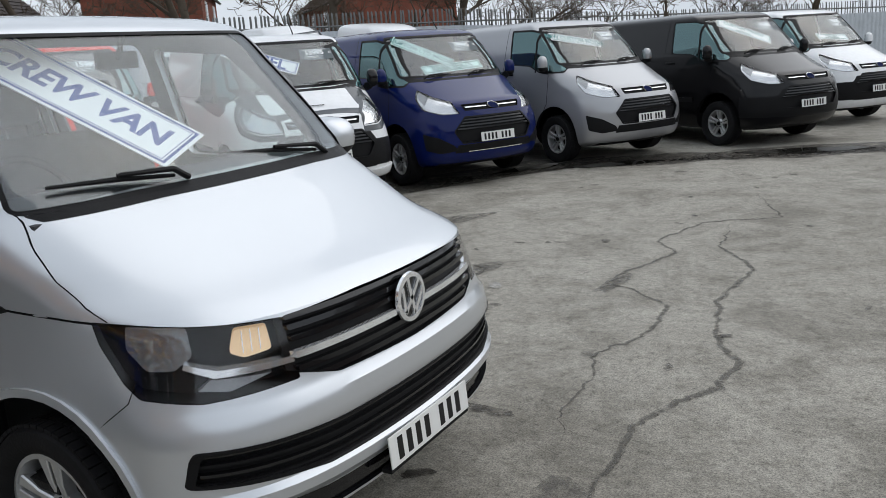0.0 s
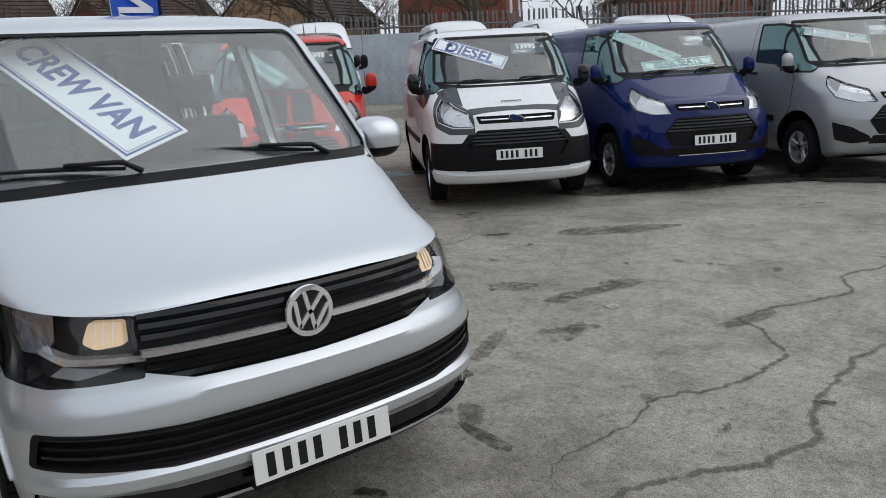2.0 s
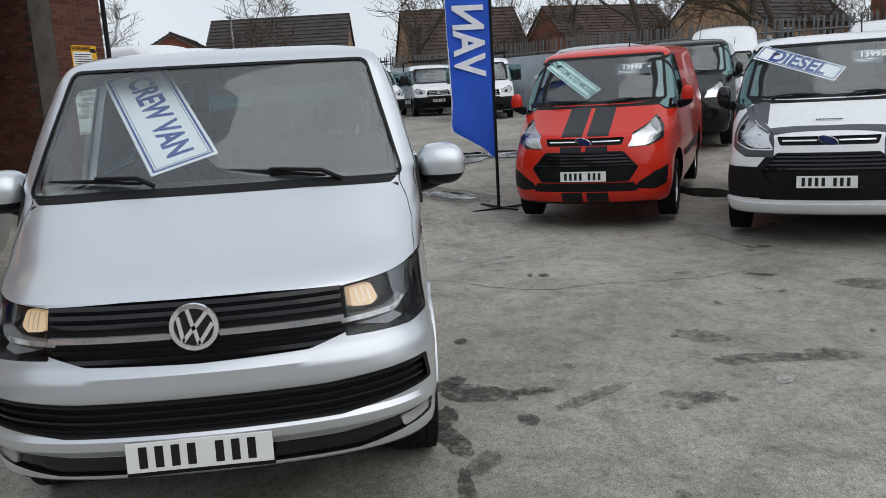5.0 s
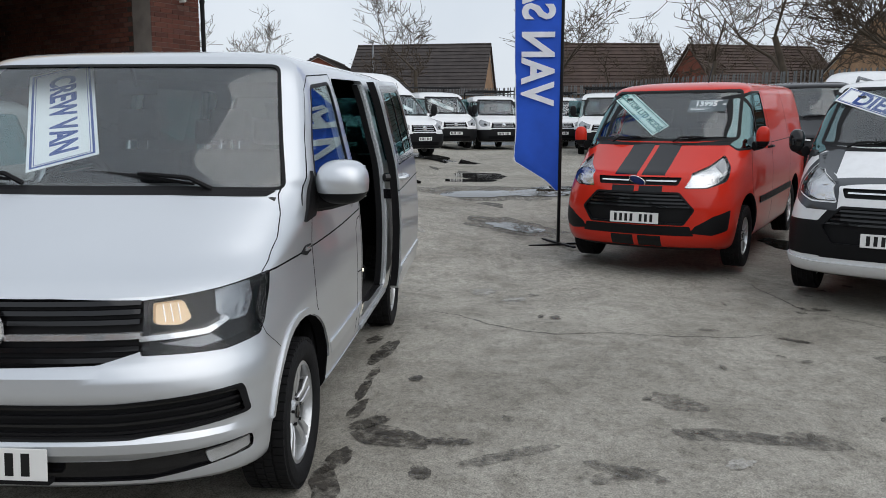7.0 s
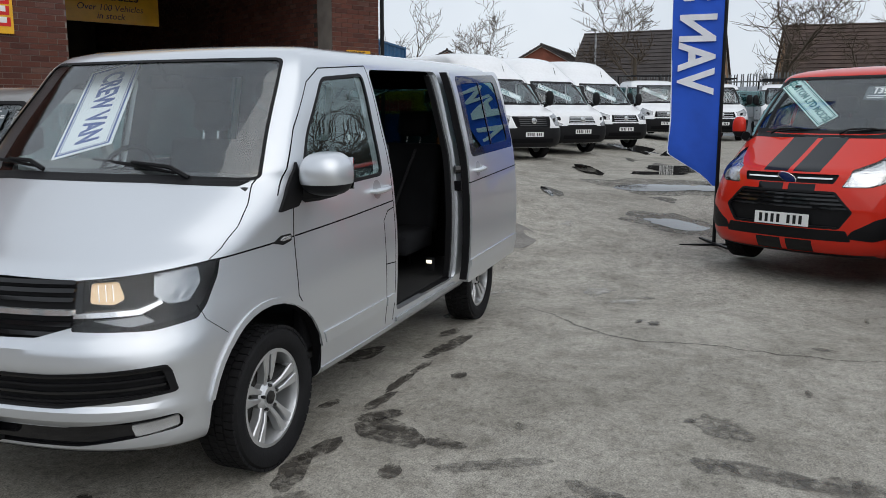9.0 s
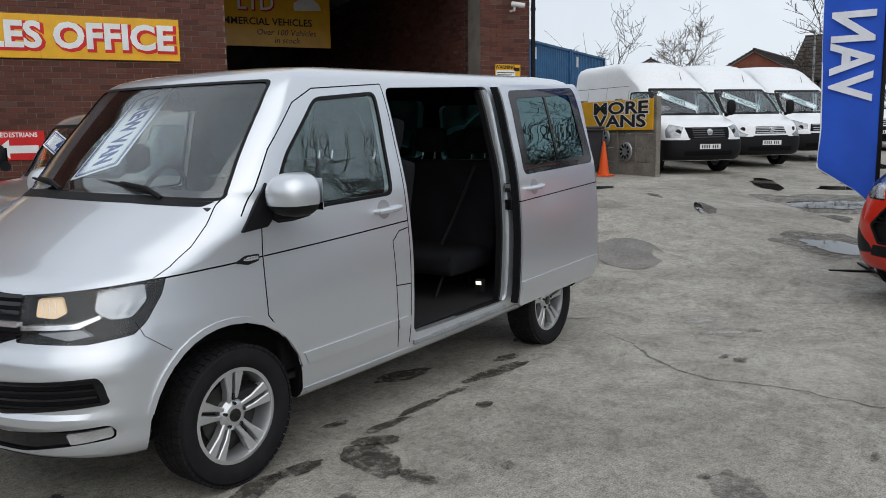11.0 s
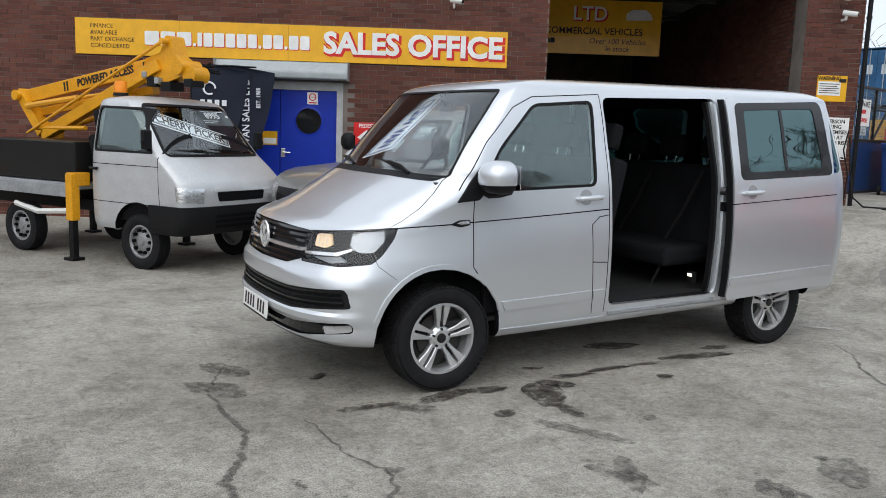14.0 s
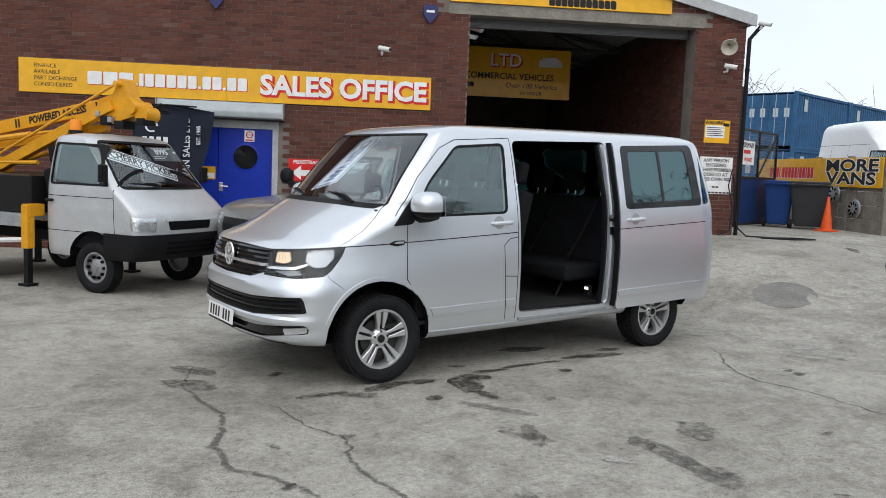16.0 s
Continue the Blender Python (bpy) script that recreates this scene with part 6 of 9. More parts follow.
add_lathe(bm, [(0.03, 0.0), (0.035, 0.12), (0.06, 0.18), (0.14, 0.27), (0.145, 0.265), (0.06, 0.16), (0.02, 0.1)], pose(-0.05, 0, 0, -25, 0, 158), 24, closed=True)
cream = material("cream_plastic", (0.55, 0.52, 0.44), rough=0.5, dirt=0.2)
part("horn", bm, cream, horn, smooth=True)
part("bracket", tube([(0, 0.05, 0.0), (0, -0.05, 0.06), (0.02, -0.1, 0.05)], 0.02), dull_metal, horn)
white_plastic = material("white_plastic", (0.7, 0.7, 0.68), rough=0.4, dirt=0.1)


def cctv(u, z, name_label, yaw=20):
    c = thing("security_camera", name_label, "camera", WALL @ pose(u, -0.02, z))
    bm = bmesh.new()
    add_tube(bm, [(0, 0.02, -0.07), (0, -0.1, -0.07), (0, -0.12, 0.0)], 0.022, 8)
    part("bracket", bm, white_plastic, c, smooth=True)
    bm = bmesh.new()
    add_tube(bm, [Vector((-0.05, -0.10, 0.03)), Vector((0.13, -0.22, -0.01))], 0.042, 12)
    part("camera_body", bm, white_plastic, c, smooth=True)
    bm = bmesh.new()
    add_tube(bm, [Vector((0.128, -0.219, -0.0095)), Vector((0.136, -0.224, -0.012))], 0.03, 12)
    part("lens", bm, gloss_black, c)
    return c


cctv(-0.87, 3.60, "small white security camera on the brick wall")
cctv(5.28, 3.62, "small white security camera on the pier")
cctv(5.85, 4.40, "small security camera on a bracket at the eaves")
for u, z in ((-0.06, 4.26), (-3.67, 4.30)):
    a = thing("alarm_box", "dark blue shield-shaped alarm box on the brick wall", "alarm box", WALL)
    bm = prism(rounded([(u - 0.12, z + 0.15), (u + 0.12, z + 0.15), (u + 0.12, z - 0.02), (u, z - 0.17), (u - 0.12, z - 0.02)], 0.03), -0.07, -0.001)
    part("box", bm, material_cache("alarm_blue", (0.03, 0.035, 0.12), rough=0.35), a, smooth=True)
    bm = bmesh.new()
    add_box(bm, u - 0.07, u + 0.07, -0.074, -0.069, z + 0.02, z + 0.06)
    part("mark", bm, sign_white, a)

# ---- the small silver cherry picker truck ----
PORTER = [
    (0.36, 0.58, 0.03, 0.09, 0.66, -0.78), (0.42, 0.64, 0.03, 0.10, 0.68, -0.78), (0.55, 0.665, 0.03, 0.10, 0.69, -0.78), (0.74, 0.66, 0.03, 0.10, 0.695, -0.78),
    (0.84, 0.635, 0.03, 0.10, 0.695, -0.78), (0.92, 0.565, 0.04, 0.10, 0.69, -0.78), (1.02, 0.44, 0.04, 0.10, 0.685, -0.78), (1.08, 0.36, 0.04, 0.09, 0.68, -0.78),
    (1.30, 0.17, 0.05, 0.09, 0.65, -0.77), (1.50, -0.01, 0.05, 0.09, 0.615, -0.75), (1.575, -0.085, 0.05, 0.09, 0.595, -0.74), (1.61, -0.15, 0.05, 0.1, 0.55, -0.70), (1.635, -0.28, 0.05, 0.1, 0.42, -0.6), (1.642, -0.38, 0.04, 0.06, 0.2, -0.5),
]
ink_grey = material("ink_grey", (0.05, 0.05, 0.055), rough=0.5)
picker_silver = material("picker_silver_paint", (0.56, 0.57, 0.58), metal=0.45, rough=0.42, coat=0.5, var=0.05, dirt=0.15)


def cherry_picker(M):
    t = thing("cherry_picker", "small silver cherry picker truck with a folded yellow boom", "truck", M)
    screen = rounded([(-0.60, 1.085), (-0.52, 1.555), (0.52, 1.555), (0.60, 1.085)], 0.05)
    win = rounded([(0.20, 1.11), (-0.06, 1.51), (-0.60, 1.52), (-0.62, 1.11)], 0.04)
    cuts = [tagged_faces(shell(PORTER, 0.04, 0.45, 1.60, cap=0.30), 1), prism(screen, -0.25, 0.6, "yz")] + both(win, y0=0.2)
    cuts += [tagged_faces(c, 1) for c in both(circle(0.0, 0.28, 0.36), (1, -1), 0.35, 1.2)]
    part("cab", boolean(shell(PORTER), cuts), [picker_silver, dark_in], t, smooth=True, angle=28)
    part("windscreen", patch(PORTER, prism(screen, -0.25, 0.6, "yz"), -0.004, 0.005), screen_glass, t, smooth=True)
    ring = boolean(prism(grow(screen, 0.012), -0.25, 0.6, "yz"), [prism(grow(screen, -0.012), -0.35, 0.7, "yz")])
    part("windscreen_seal", patch(PORTER, ring, 0.003, 0.012), plastic, t)
    for s in (1, -1):
        part("door_glass", patch(PORTER, both(win, (s,), 0.2)[0], -0.004, 0.005), side_glass, t, smooth=True)
        ring = boolean(both(resize(win, 0.014), (s,), 0.2)[0], [both(resize(win, -0.008), (s,), 0.1, 1.5)[0]])
        part("window_seal", patch(PORTER, ring, 0.002, 0.012), plastic, t)
        for line in ([(0.27, 1.07), (0.30, 0.62), (0.30, 0.50)], [(-0.68, 1.58), (-0.70, 0.45)], [(0.28, 0.98), (-0.70, 0.98)], [(0.05, 1.56), (0.27, 1.10)], [(0.46, 0.62), (-0.78, 0.62)]):
            for a, b in zip(line, line[1:]):
                part("panel_gap", patch(PORTER, both(strip(a, b, 0.007), (s,), 0.2)[0], 0.0006, 0.008), gap_dark, t)
        lamp = part("headlamp", patch(PORTER, corner_prism(rounded([(-0.115, 0.665), (-0.125, 0.795), (0.135, 0.81), (0.125, 0.675)], 0.012), s, (0.2, 1.2)), 0.002, 0.012), lamp_silver, t, "clear headlamp", smooth=True)
        part("lens", patch(PORTER, corner_prism(rounded([(-0.125, 0.655), (-0.135, 0.805), (0.145, 0.82), (0.135, 0.665)], 0.012), s, (0.2, 1.2)), 0.006, 0.004), lens_glass, lamp, smooth=True)
        bm = bmesh.new()
        add_tube(bm, [(-0.56, 0.69 * s, 0.93), (-0.56, 0.705 * s, 0.93), (-0.64, 0.705 * s, 0.93)], 0.016, 6)
        part("door_handle", bm, plastic, t)
        bm = bmesh.new()
        add_tube(bm, [(0.13, 0.66 * s, 1.13), (0.20, 0.76 * s, 1.16), (0.20, 0.80 * s, 1.22)], 0.014, 6)
        add_box(bm, 0.17, 0.22, 0.74 * s - 0.05, 0.74 * s + 0.05, 1.14, 1.32, bevel=0.02)
        part("door_mirror", bm, plastic, t)
    part("bumper", patch(PORTER, prism(rounded([(-0.8, 0.36), (-0.8, 0.63), (0.8, 0.63), (0.8, 0.36)], 0.01), 0.18, 1.0, "yz"), 0.03, 0.06), plastic, t, "black plastic bumper", smooth=True)
    for z in (0.44, 0.49, 0.54):
        part("bumper_slot", patch(PORTER, prism([(-0.36, z - 0.014), (-0.36, z + 0.014), (0.36, z + 0.014), (0.36, z - 0.014)], 0.3, 1.0, "yz"), 0.033, 0.01), gap_dark, t)
    part("grille", patch(PORTER, prism(rounded([(-0.30, 0.67), (-0.32, 0.76), (0.32, 0.76), (0.30, 0.67)], 0.02), 0.3, 1.0, "yz"), 0.002, 0.01), gap_dark, t)
    part("grille_trim", patch(PORTER, prism(rounded([(-0.36, 0.765), (-0.36, 0.795), (0.36, 0.795), (0.36, 0.765)], 0.008), 0.3, 1.0, "yz"), 0.012, 0.02), picker_silver, t)
    bm = bmesh.new()
    add_lathe(bm, [(0.034, 0.0), (0.03, 0.012)], pose(0.635, 0, 0.775, 0, 0, -90), 20)
    part("badge", bm, chrome, t)
    wiper(t, (0.37, 0.30, 1.10), (0.31, -0.10, 1.14), 0.02)
    wiper(t, (0.37, -0.15, 1.10), (0.30, -0.50, 1.13), 0.02)
    seat(t, -0.42, -0.32, 0.44, 0.72, 0.58)
    seat(t, -0.42, 0.32, 0.44, 0.72, 0.58)
    sw = part("steering_wheel", tube([(0.17 * math.cos(a), 0.17 * math.sin(a), 0) for a in (2 * math.pi * k / 24 for k in range(25))], 0.012), plastic, t)
    sw.matrix_basis = pose(0.0, -0.32, 1.05, 0, 55, 0)
    bm = bmesh.new()
    add_box(bm, -0.02, 0.34, -0.62, 0.62, 0.8, 1.04, bevel=0.03)
    part("dashboard", bm, dark_in, t)
    # beacon
    bm = bmesh.new()
    add_lathe(bm, [(0.075, 0.0), (0.07, 0.03)], pose(-0.60, -0.36, 1.635, 90, 0, 0), 20)
    bk = part("beacon", bm, plastic, t)
    bm = bmesh.new()
    add_lathe(bm, [(0.062, 0.03), (0.062, 0.12), (0.05, 0.145), (0.01, 0.15)], pose(-0.60, -0.36, 1.635, 90, 0, 0), 20)
    part("beacon_lens", bm, amber, bk, "orange beacon lens", smooth=True)
    # flat bed and its sides
    bm = bmesh.new()
    add_box(bm, -3.0, -0.85, -0.40, 0.40, 0.46, 0.58, bevel=0.01)
    part("chassis", bm, plastic, t)
    bm = bmesh.new()
    add_box(bm, -2.85, -0.86, -0.70, 0.70, 0.70, 0.76, bevel=0.008)
    part("bed", bm, dull_metal, t)
    for s in (1, -1):
        bm = bmesh.new()
        add_box(bm, -2.85, -0.86, 0.70 * s - 0.015, 0.70 * s + 0.015, 0.62, 0.74, bevel=0.004)
        part("bed_rail", bm, dull_metal, t)
        bm = bmesh.new()
        add_tube(bm, [(-1.0, 0.66 * s, 0.48), (-1.5, 0.68 * s, 0.44), (-1.9, 0.66 * s, 0.50)], 0.03, 6)
        part("side_guard", bm, white_plastic, t)
    bm = bmesh.new()
    add_box(bm, -2.55, -0.92, -0.66, 0.66, 0.77, 1.17, bevel=0.015)
    part("tool_box", bm, material_cache("black_box", (0.012, 0.012, 0.012), rough=0.35), t, "black locker")
    for x in (-0.88, -2.5):
        for s in (1, -1):
            bm = bmesh.new()
            add_box(bm, x - 0.05, x + 0.05, 0.73 * s - 0.045, 0.73 * s + 0.045, 0.40, 0.86, bevel=0.008)
            add_box(bm, x - 0.06, x + 0.06, 0.66 * s - 0.09, 0.66 * s + 0.09, 0.74, 0.87, bevel=0.006)
            leg = part("outrigger", bm, yellow_paint, t, "yellow outrigger leg")
            bm = bmesh.new()
            add_box(bm, x - 0.032, x + 0.032, 0.73 * s - 0.03, 0.73 * s + 0.03, 0.03, 0.42)
            add_box(bm, x - 0.07, x + 0.07, 0.73 * s - 0.07, 0.73 * s + 0.07, 0.0, 0.03, bevel=0.006)
            part("foot", bm, plastic, leg)
    # folded boom: two parallel arms with struts, running back and down from the knuckle over the cab
    def beam(name, a, b, hh, ww, label="yellow steel boom"):
        a, b = Vector(a), Vector(b)
        m = Matrix.Translation(a) @ (b - a).to_track_quat("X", "Z").to_matrix().to_4x4()
        bm = bmesh.new()
        add_box(bm, 0, (b - a).length, -ww, ww, -hh, hh, m, bevel=0.008)
        return part(name, bm, yellow_paint, t, label), m, (b - a).length

    arm, m, n = beam("upper_boom", (-2.75, 0.08, 1.62), (-0.52, 0.05, 1.97), 0.075, 0.06)
    words("POWERED ACCESS", 0.115, m @ pose(n - 0.78, -0.063, 0.0, 90, 0, 0), ink_black, arm, bold=0.004, depth=0.001, width=0.95)
    bm = bmesh.new()
    for off in (0.10, 0.15, 1.42, 1.47):
        add_box(bm, n - off - 0.012, n - off + 0.012, -0.064, -0.061, -0.05, 0.05, m)
    part("boom_mark", bm, ink_black, arm)
    beam("lower_boom", (-2.15, -0.10, 1.22), (-0.34, -0.08, 1.96), 0.06, 0.05)
    beam("inner_boom", (-2.55, 0.10, 1.45), (-0.60, 0.08, 1.72), 0.045, 0.045)
    beam("linkage", (-2.75, 0.02, 1.68), (-2.35, 0.02, 1.22), 0.06, 0.07)
    for a, b, r in (((-2.40, -0.17, 1.22), (-0.24, -0.15, 2.18), 0.016), ((-2.55, -0.06, 1.52), (-1.65, -0.06, 1.62), 0.035), ((-1.65, -0.06, 1.62), (-1.0, -0.06, 1.69), 0.020), ((-2.1, 0.14, 1.30), (-0.8, 0.12, 1.60), 0.03), ((-2.3, -0.13, 1.28), (-1.45, -0.13, 1.30), 0.025)):
        part("boom_strut", tube([a, b], r, 8), yellow_paint, t)
    bm = prism(rounded([(-0.62, 1.80), (-0.56, 2.02), (-0.34, 2.08), (-0.27, 2.24), (-0.20, 2.24), (-0.14, 2.04), (-0.02, 1.98), (0.0, 1.86), (-0.20, 1.80), (-0.42, 1.74)], 0.025), -0.09, 0.09)
    part("knuckle", bm, yellow_paint, t)
    for x, z, r, w0, w1 in ((-0.06, 1.93, 0.075, -0.14, 0.13), (0.06, 1.86, 0.085, -0.10, 0.10), (-0.40, 1.93, 0.045, -0.13, 0.12), (-0.24, 2.18, 0.03, -0.17, 0.08), (-2.72, 1.64, 0.06, -0.10, 0.16)):
        part("pivot", tube([(x, w0, z), (x, w1, z)], r, 14), yellow_paint, t, smooth=True)
    for x0, x1, z0, z1 in ((-0.50, -0.36, 1.74, 1.84), (-0.30, -0.16, 1.70, 1.79), (0.02, 0.12, 1.74, 1.82)):
        part("valve_block", box(x0, x1, -0.13, 0.05, z0, z1, bevel=0.012), plastic, t)
    for x, z in ((-0.34, 1.80), (-0.52, 1.86)):
        part("valve", box(x - 0.03, x + 0.03, -0.15, -0.09, z - 0.03, z + 0.03, bevel=0.008), dull_metal, t)
    bm = bmesh.new()
    for k in range(4):
        pts = [Vector((-0.85 + 0.25 * j + 0.03 * math.sin(3 * j + k), 0.12 + 0.03 * k, 1.78 + 0.05 * math.sin(2 * j + k) + 0.04 * j)) for j in range(5)]
        add_tube(bm, pts, 0.012, 6)
    part("hose", bm, plastic, t, smooth=True)
    bm = bmesh.new()
    add_tube(bm, [(-2.2, 0.0, 0.8), (-2.2, 0.0, 1.35)], 0.12, 14)
    part("turret", bm, yellow_paint, t)
    bm = bmesh.new()
    add_box(bm, -0.96, -0.86, -0.06, 0.06, 1.10, 1.70, bevel=0.015)
    part("boom_rest", bm, yellow_paint, t)
    for x in (0.0, -1.83):
        for s in (1, -1):
            wheel(t, x, 0.60 * s, 0.262, r=0.262, rim=0.155, w=0.15, style="steel")
    return t


PICKER = pose(0.31, -4.45, 0.0, 0, 0, 121) @ Matrix.Scale(1.14, 4)
cherry_picker(PICKER)
van_card(PICKER, PORTER, "CHERRY PICKER", -0.10, 1.33, 0.88, 0.17, -20, 0.125, "white CHERRY PICKER card in the truck's windscreen", ink_grey, card_white, back_off=0.06)
price(PICKER, PORTER, "8995", "dark price card reading 8995 in the truck's windscreen", 0.30, 1.46)

# ---- high-roofed white vans, flatbeds and a pickup ----
HIGH = [
    (0.30, 0.86, 0.10, 0.20, 0.86, -4.60), (0.36, 0.93, 0.10, 0.22, 0.93, -4.68), (0.55, 0.98, 0.10, 0.24, 0.97, -4.72), (0.78, 0.97, 0.11, 0.26, 0.985, -4.72),
    (0.95, 0.91, 0.12, 0.28, 0.985, -4.72), (1.08, 0.82, 0.13, 0.28, 0.98, -4.72), (1.18, 0.62, 0.13, 0.26, 0.975, -4.72), (1.26, 0.36, 0.12, 0.22, 0.97, -4.72),
    (1.32, 0.22, 0.11, 0.19, 0.965, -4.71), (1.60, -0.10, 0.10, 0.16, 0.935, -4.70), (1.90, -0.45, 0.10, 0.14, 0.90, -4.68), (2.04, -0.62, 0.10, 0.15, 0.885, -4.67),
    (2.20, -0.86, 0.14, 0.22, 0.87, -4.66), (2.45, -1.16, 0.22, 0.34, 0.84, -4.64), (2.60, -1.46, 0.26, 0.40, 0.76, -4.60), (2.66, -1.76, 0.26, 0.4, 0.64, -4.5), (2.69, -2.2, 0.2, 0.3, 0.4, -4.3), (2.695, -2.6, 0.1, 0.2, 0.2, -4.0),
]
CAB = [r if r[0] < 2.0 else r for r in HIGH if r[0] < 1.95] + [(2.02, -0.62, 0.10, 0.14, 0.87, -2.45), (2.09, -0.80, 0.12, 0.16, 0.80, -2.42), (2.13, -1.05, 0.1, 0.16, 0.60, -2.3), (2.145, -1.3, 0.1, 0.1, 0.3, -2.1)]
CAB = [(*r[:5], max(r[5], -2.50)) for r in CAB]
H_SCREEN = rounded([(-0.80, 1.335), (-0.72, 1.96), (0.72, 1.96), (0.80, 1.335)], 0.05)
H_DOOR = rounded([(0.12, 1.28), (-0.50, 1.88), (-1.12, 1.88), (-1.10, 1.27)], 0.05)
H_REAR = rounded([(-1.34, 1.28), (-1.34, 1.88), (-2.2, 1.88), (-2.22, 1.28)], 0.05)
LAMPS = dict(
    boxy=([(-0.14, 0.82), (-0.16, 1.06), (0.16, 1.12), (0.22, 0.98), (0.18, 0.82)], [(-0.50, 0.80), (-0.56, 1.05), (0.56, 1.05), (0.50, 0.80)], 5),
    swept=([(-0.22, 0.82), (-0.02, 0.90), (0.26, 1.17), (0.20, 1.0), (0.08, 0.78), (-0.12, 0.74)], [(-0.44, 0.84), (-0.38, 1.02), (0.38, 1.02), (0.44, 0.84)], 4),
    slim=([(-0.24, 0.90), (-0.22, 1.04), (0.22, 1.16), (0.24, 1.02), (0.05, 0.88)], [(-0.50, 0.84), (-0.44, 1.04), (0.44, 1.04), (0.50, 0.84)], 3),
)


lamp_grey = material("lamp_grey", (0.30, 0.31, 0.32), metal=0.5, rough=0.25, coat=0.6, var=0.3, scale=12)


def tall_van(style, rows=HIGH, label="white high-roofed panel van with a black bumper", high=True, name="high_roof_van"):
    van = thing(name, label, "van", Matrix(), "row of white vans")
    lamp_o, grille_o, slats = LAMPS[style]
    lamp_o, grille_o = rounded(lamp_o, 0.02), rounded(grille_o, 0.025)
    top = 1.97
    cuts = [tagged_faces(shell(rows, 0.06, 0.5, top, step=0.08, cap=0.1), 1), prism(H_SCREEN, -0.75, 0.6, "yz")] + both(H_DOOR) + ([] if high else both(H_REAR))
    back = -3.66 if high else -3.4
    for x in (0.0, back):
        cuts += [tagged_faces(c, 1) for c in both(circle(x, 0.34, 0.43), (1, -1), 0.56, 1.2)]
    part("body", boolean(shell(rows, step=0.05), cuts), [white_paint, dark_in], van, smooth=True, angle=28)
    part("windscreen", patch(rows, prism(H_SCREEN, -0.75, 0.6, "yz"), -0.004, 0.006), screen_glass, van, smooth=True)
    ring = boolean(prism(grow(H_SCREEN, 0.012), -0.75, 0.6, "yz"), [prism(grow(H_SCREEN, -0.03), -0.85, 0.7, "yz")])
    part("windscreen_seal", patch(rows, ring, 0.002, 0.012), plastic, van)
    for s in (1, -1):
        part("door_glass", patch(rows, both(H_DOOR, (s,))[0], -0.005, 0.006), side_glass, van, smooth=True)
        if not high:
            part("rear_glass", patch(rows, both(H_REAR, (s,))[0], -0.005, 0.006), privacy_glass, van, smooth=True)
        ring = boolean(both(resize(H_DOOR, 0.012), (s,))[0], [both(resize(H_DOOR, -0.02), (s,), 0.2, 1.5)[0]])
        part("window_seal", patch(rows, ring, 0.002, 0.012), plastic, van)
        lamp = part("headlamp", patch(rows, corner_prism(lamp_o, s, (0.3, 1.5)), 0.002, 0.01), lamp_grey, van, "clear headlamp", smooth=True)
        bm = bmesh.new()
        add_lathe(bm, [(0.06, 0.0), (0.062, 0.03), (0.045, 0.034)], pose(0.80, 0.70 * s, 0.95, 0, 0, -90 + 35 * s), 16)
        part("projector", bm, gloss_black, lamp, smooth=True)
        part("sill", patch(rows, both(rounded([(-0.46, 0.36), (-0.46, 0.52), (back + 0.46, 0.52), (back + 0.46, 0.36)], 0.01), (s,))[0], 0.006, 0.02), plastic, van)
        part("rub_strip", patch(rows, both(rounded([(-0.48, 0.68), (-0.48, 0.76), (back + 0.5 if high else -2.3, 0.76), (back + 0.5 if high else -2.3, 0.68)], 0.01), (s,))[0], 0.012, 0.02), plastic, van)
        lines = [[(-1.22, 1.95), (-1.24, 0.55)], [(0.10, 1.24), (-0.12, 0.85), (-0.36, 0.55)]]
        if high:
            lines += [[(-2.45, 2.05), (-2.47, 0.55)], [(-1.24, 2.05), (-4.5, 2.06)], [(-1.24, 1.20), (-4.6, 1.20)], [(-3.6, 2.0), (-3.6, 0.85)]]
        for line in lines:
            for a, b in zip(line, line[1:]):
                part("panel_gap", patch(rows, both(strip(a, b, 0.010), (s,))[0], 0.001, 0.008), gap_dark, van)
        mirror(van, -0.02, 1.16, 1.50, s, plastic, (0.11, 0.11, 0.19))
        bm = bmesh.new()
        add_tube(bm, [(-0.98, 0.975 * s, 1.12), (-1.0, 1.01 * s, 1.12), (-1.14, 1.01 * s, 1.12), (-1.16, 0.975 * s, 1.12)], 0.016, 6)
        part("door_handle", bm, plastic, van)
    part("grille", patch(rows, prism(grille_o, 0.5, 1.3, "yz"), 0.003, 0.012), gap_dark, van, smooth=True)
    z0, z1 = min(p[1] for p in grille_o), max(p[1] for p in grille_o)
    for k in range(slats):
        z = z0 + (z1 - z0) * (k + 0.6) / slats
        part("grille_slat", patch(rows, prism([(-0.40, z - 0.010), (-0.40, z + 0.010), (0.40, z + 0.010), (0.40, z - 0.010)], 0.5, 1.3, "yz"), 0.012, 0.012), gloss_black if style == "boxy" else dull_metal, van)
    bm = bmesh.new()
    add_lathe(bm, [(0.075, 0.0), (0.07, 0.02), (0.03, 0.024)], pose(0.95, 0, 0.94, 0, -12, -90), 20)
    part("badge", bm, chrome, van, "round chrome badge", smooth=True)
    part("bumper", patch(rows, prism(rounded([(-1.2, 0.31), (-1.2, 0.77), (-0.5, 0.77), (-0.46, 0.80), (0.46, 0.80), (0.5, 0.77), (1.2, 0.77), (1.2, 0.31)], 0.01), 0.42, 1.4, "yz"), 0.012, 0.05), plastic, van, "textured black bumper", smooth=True)
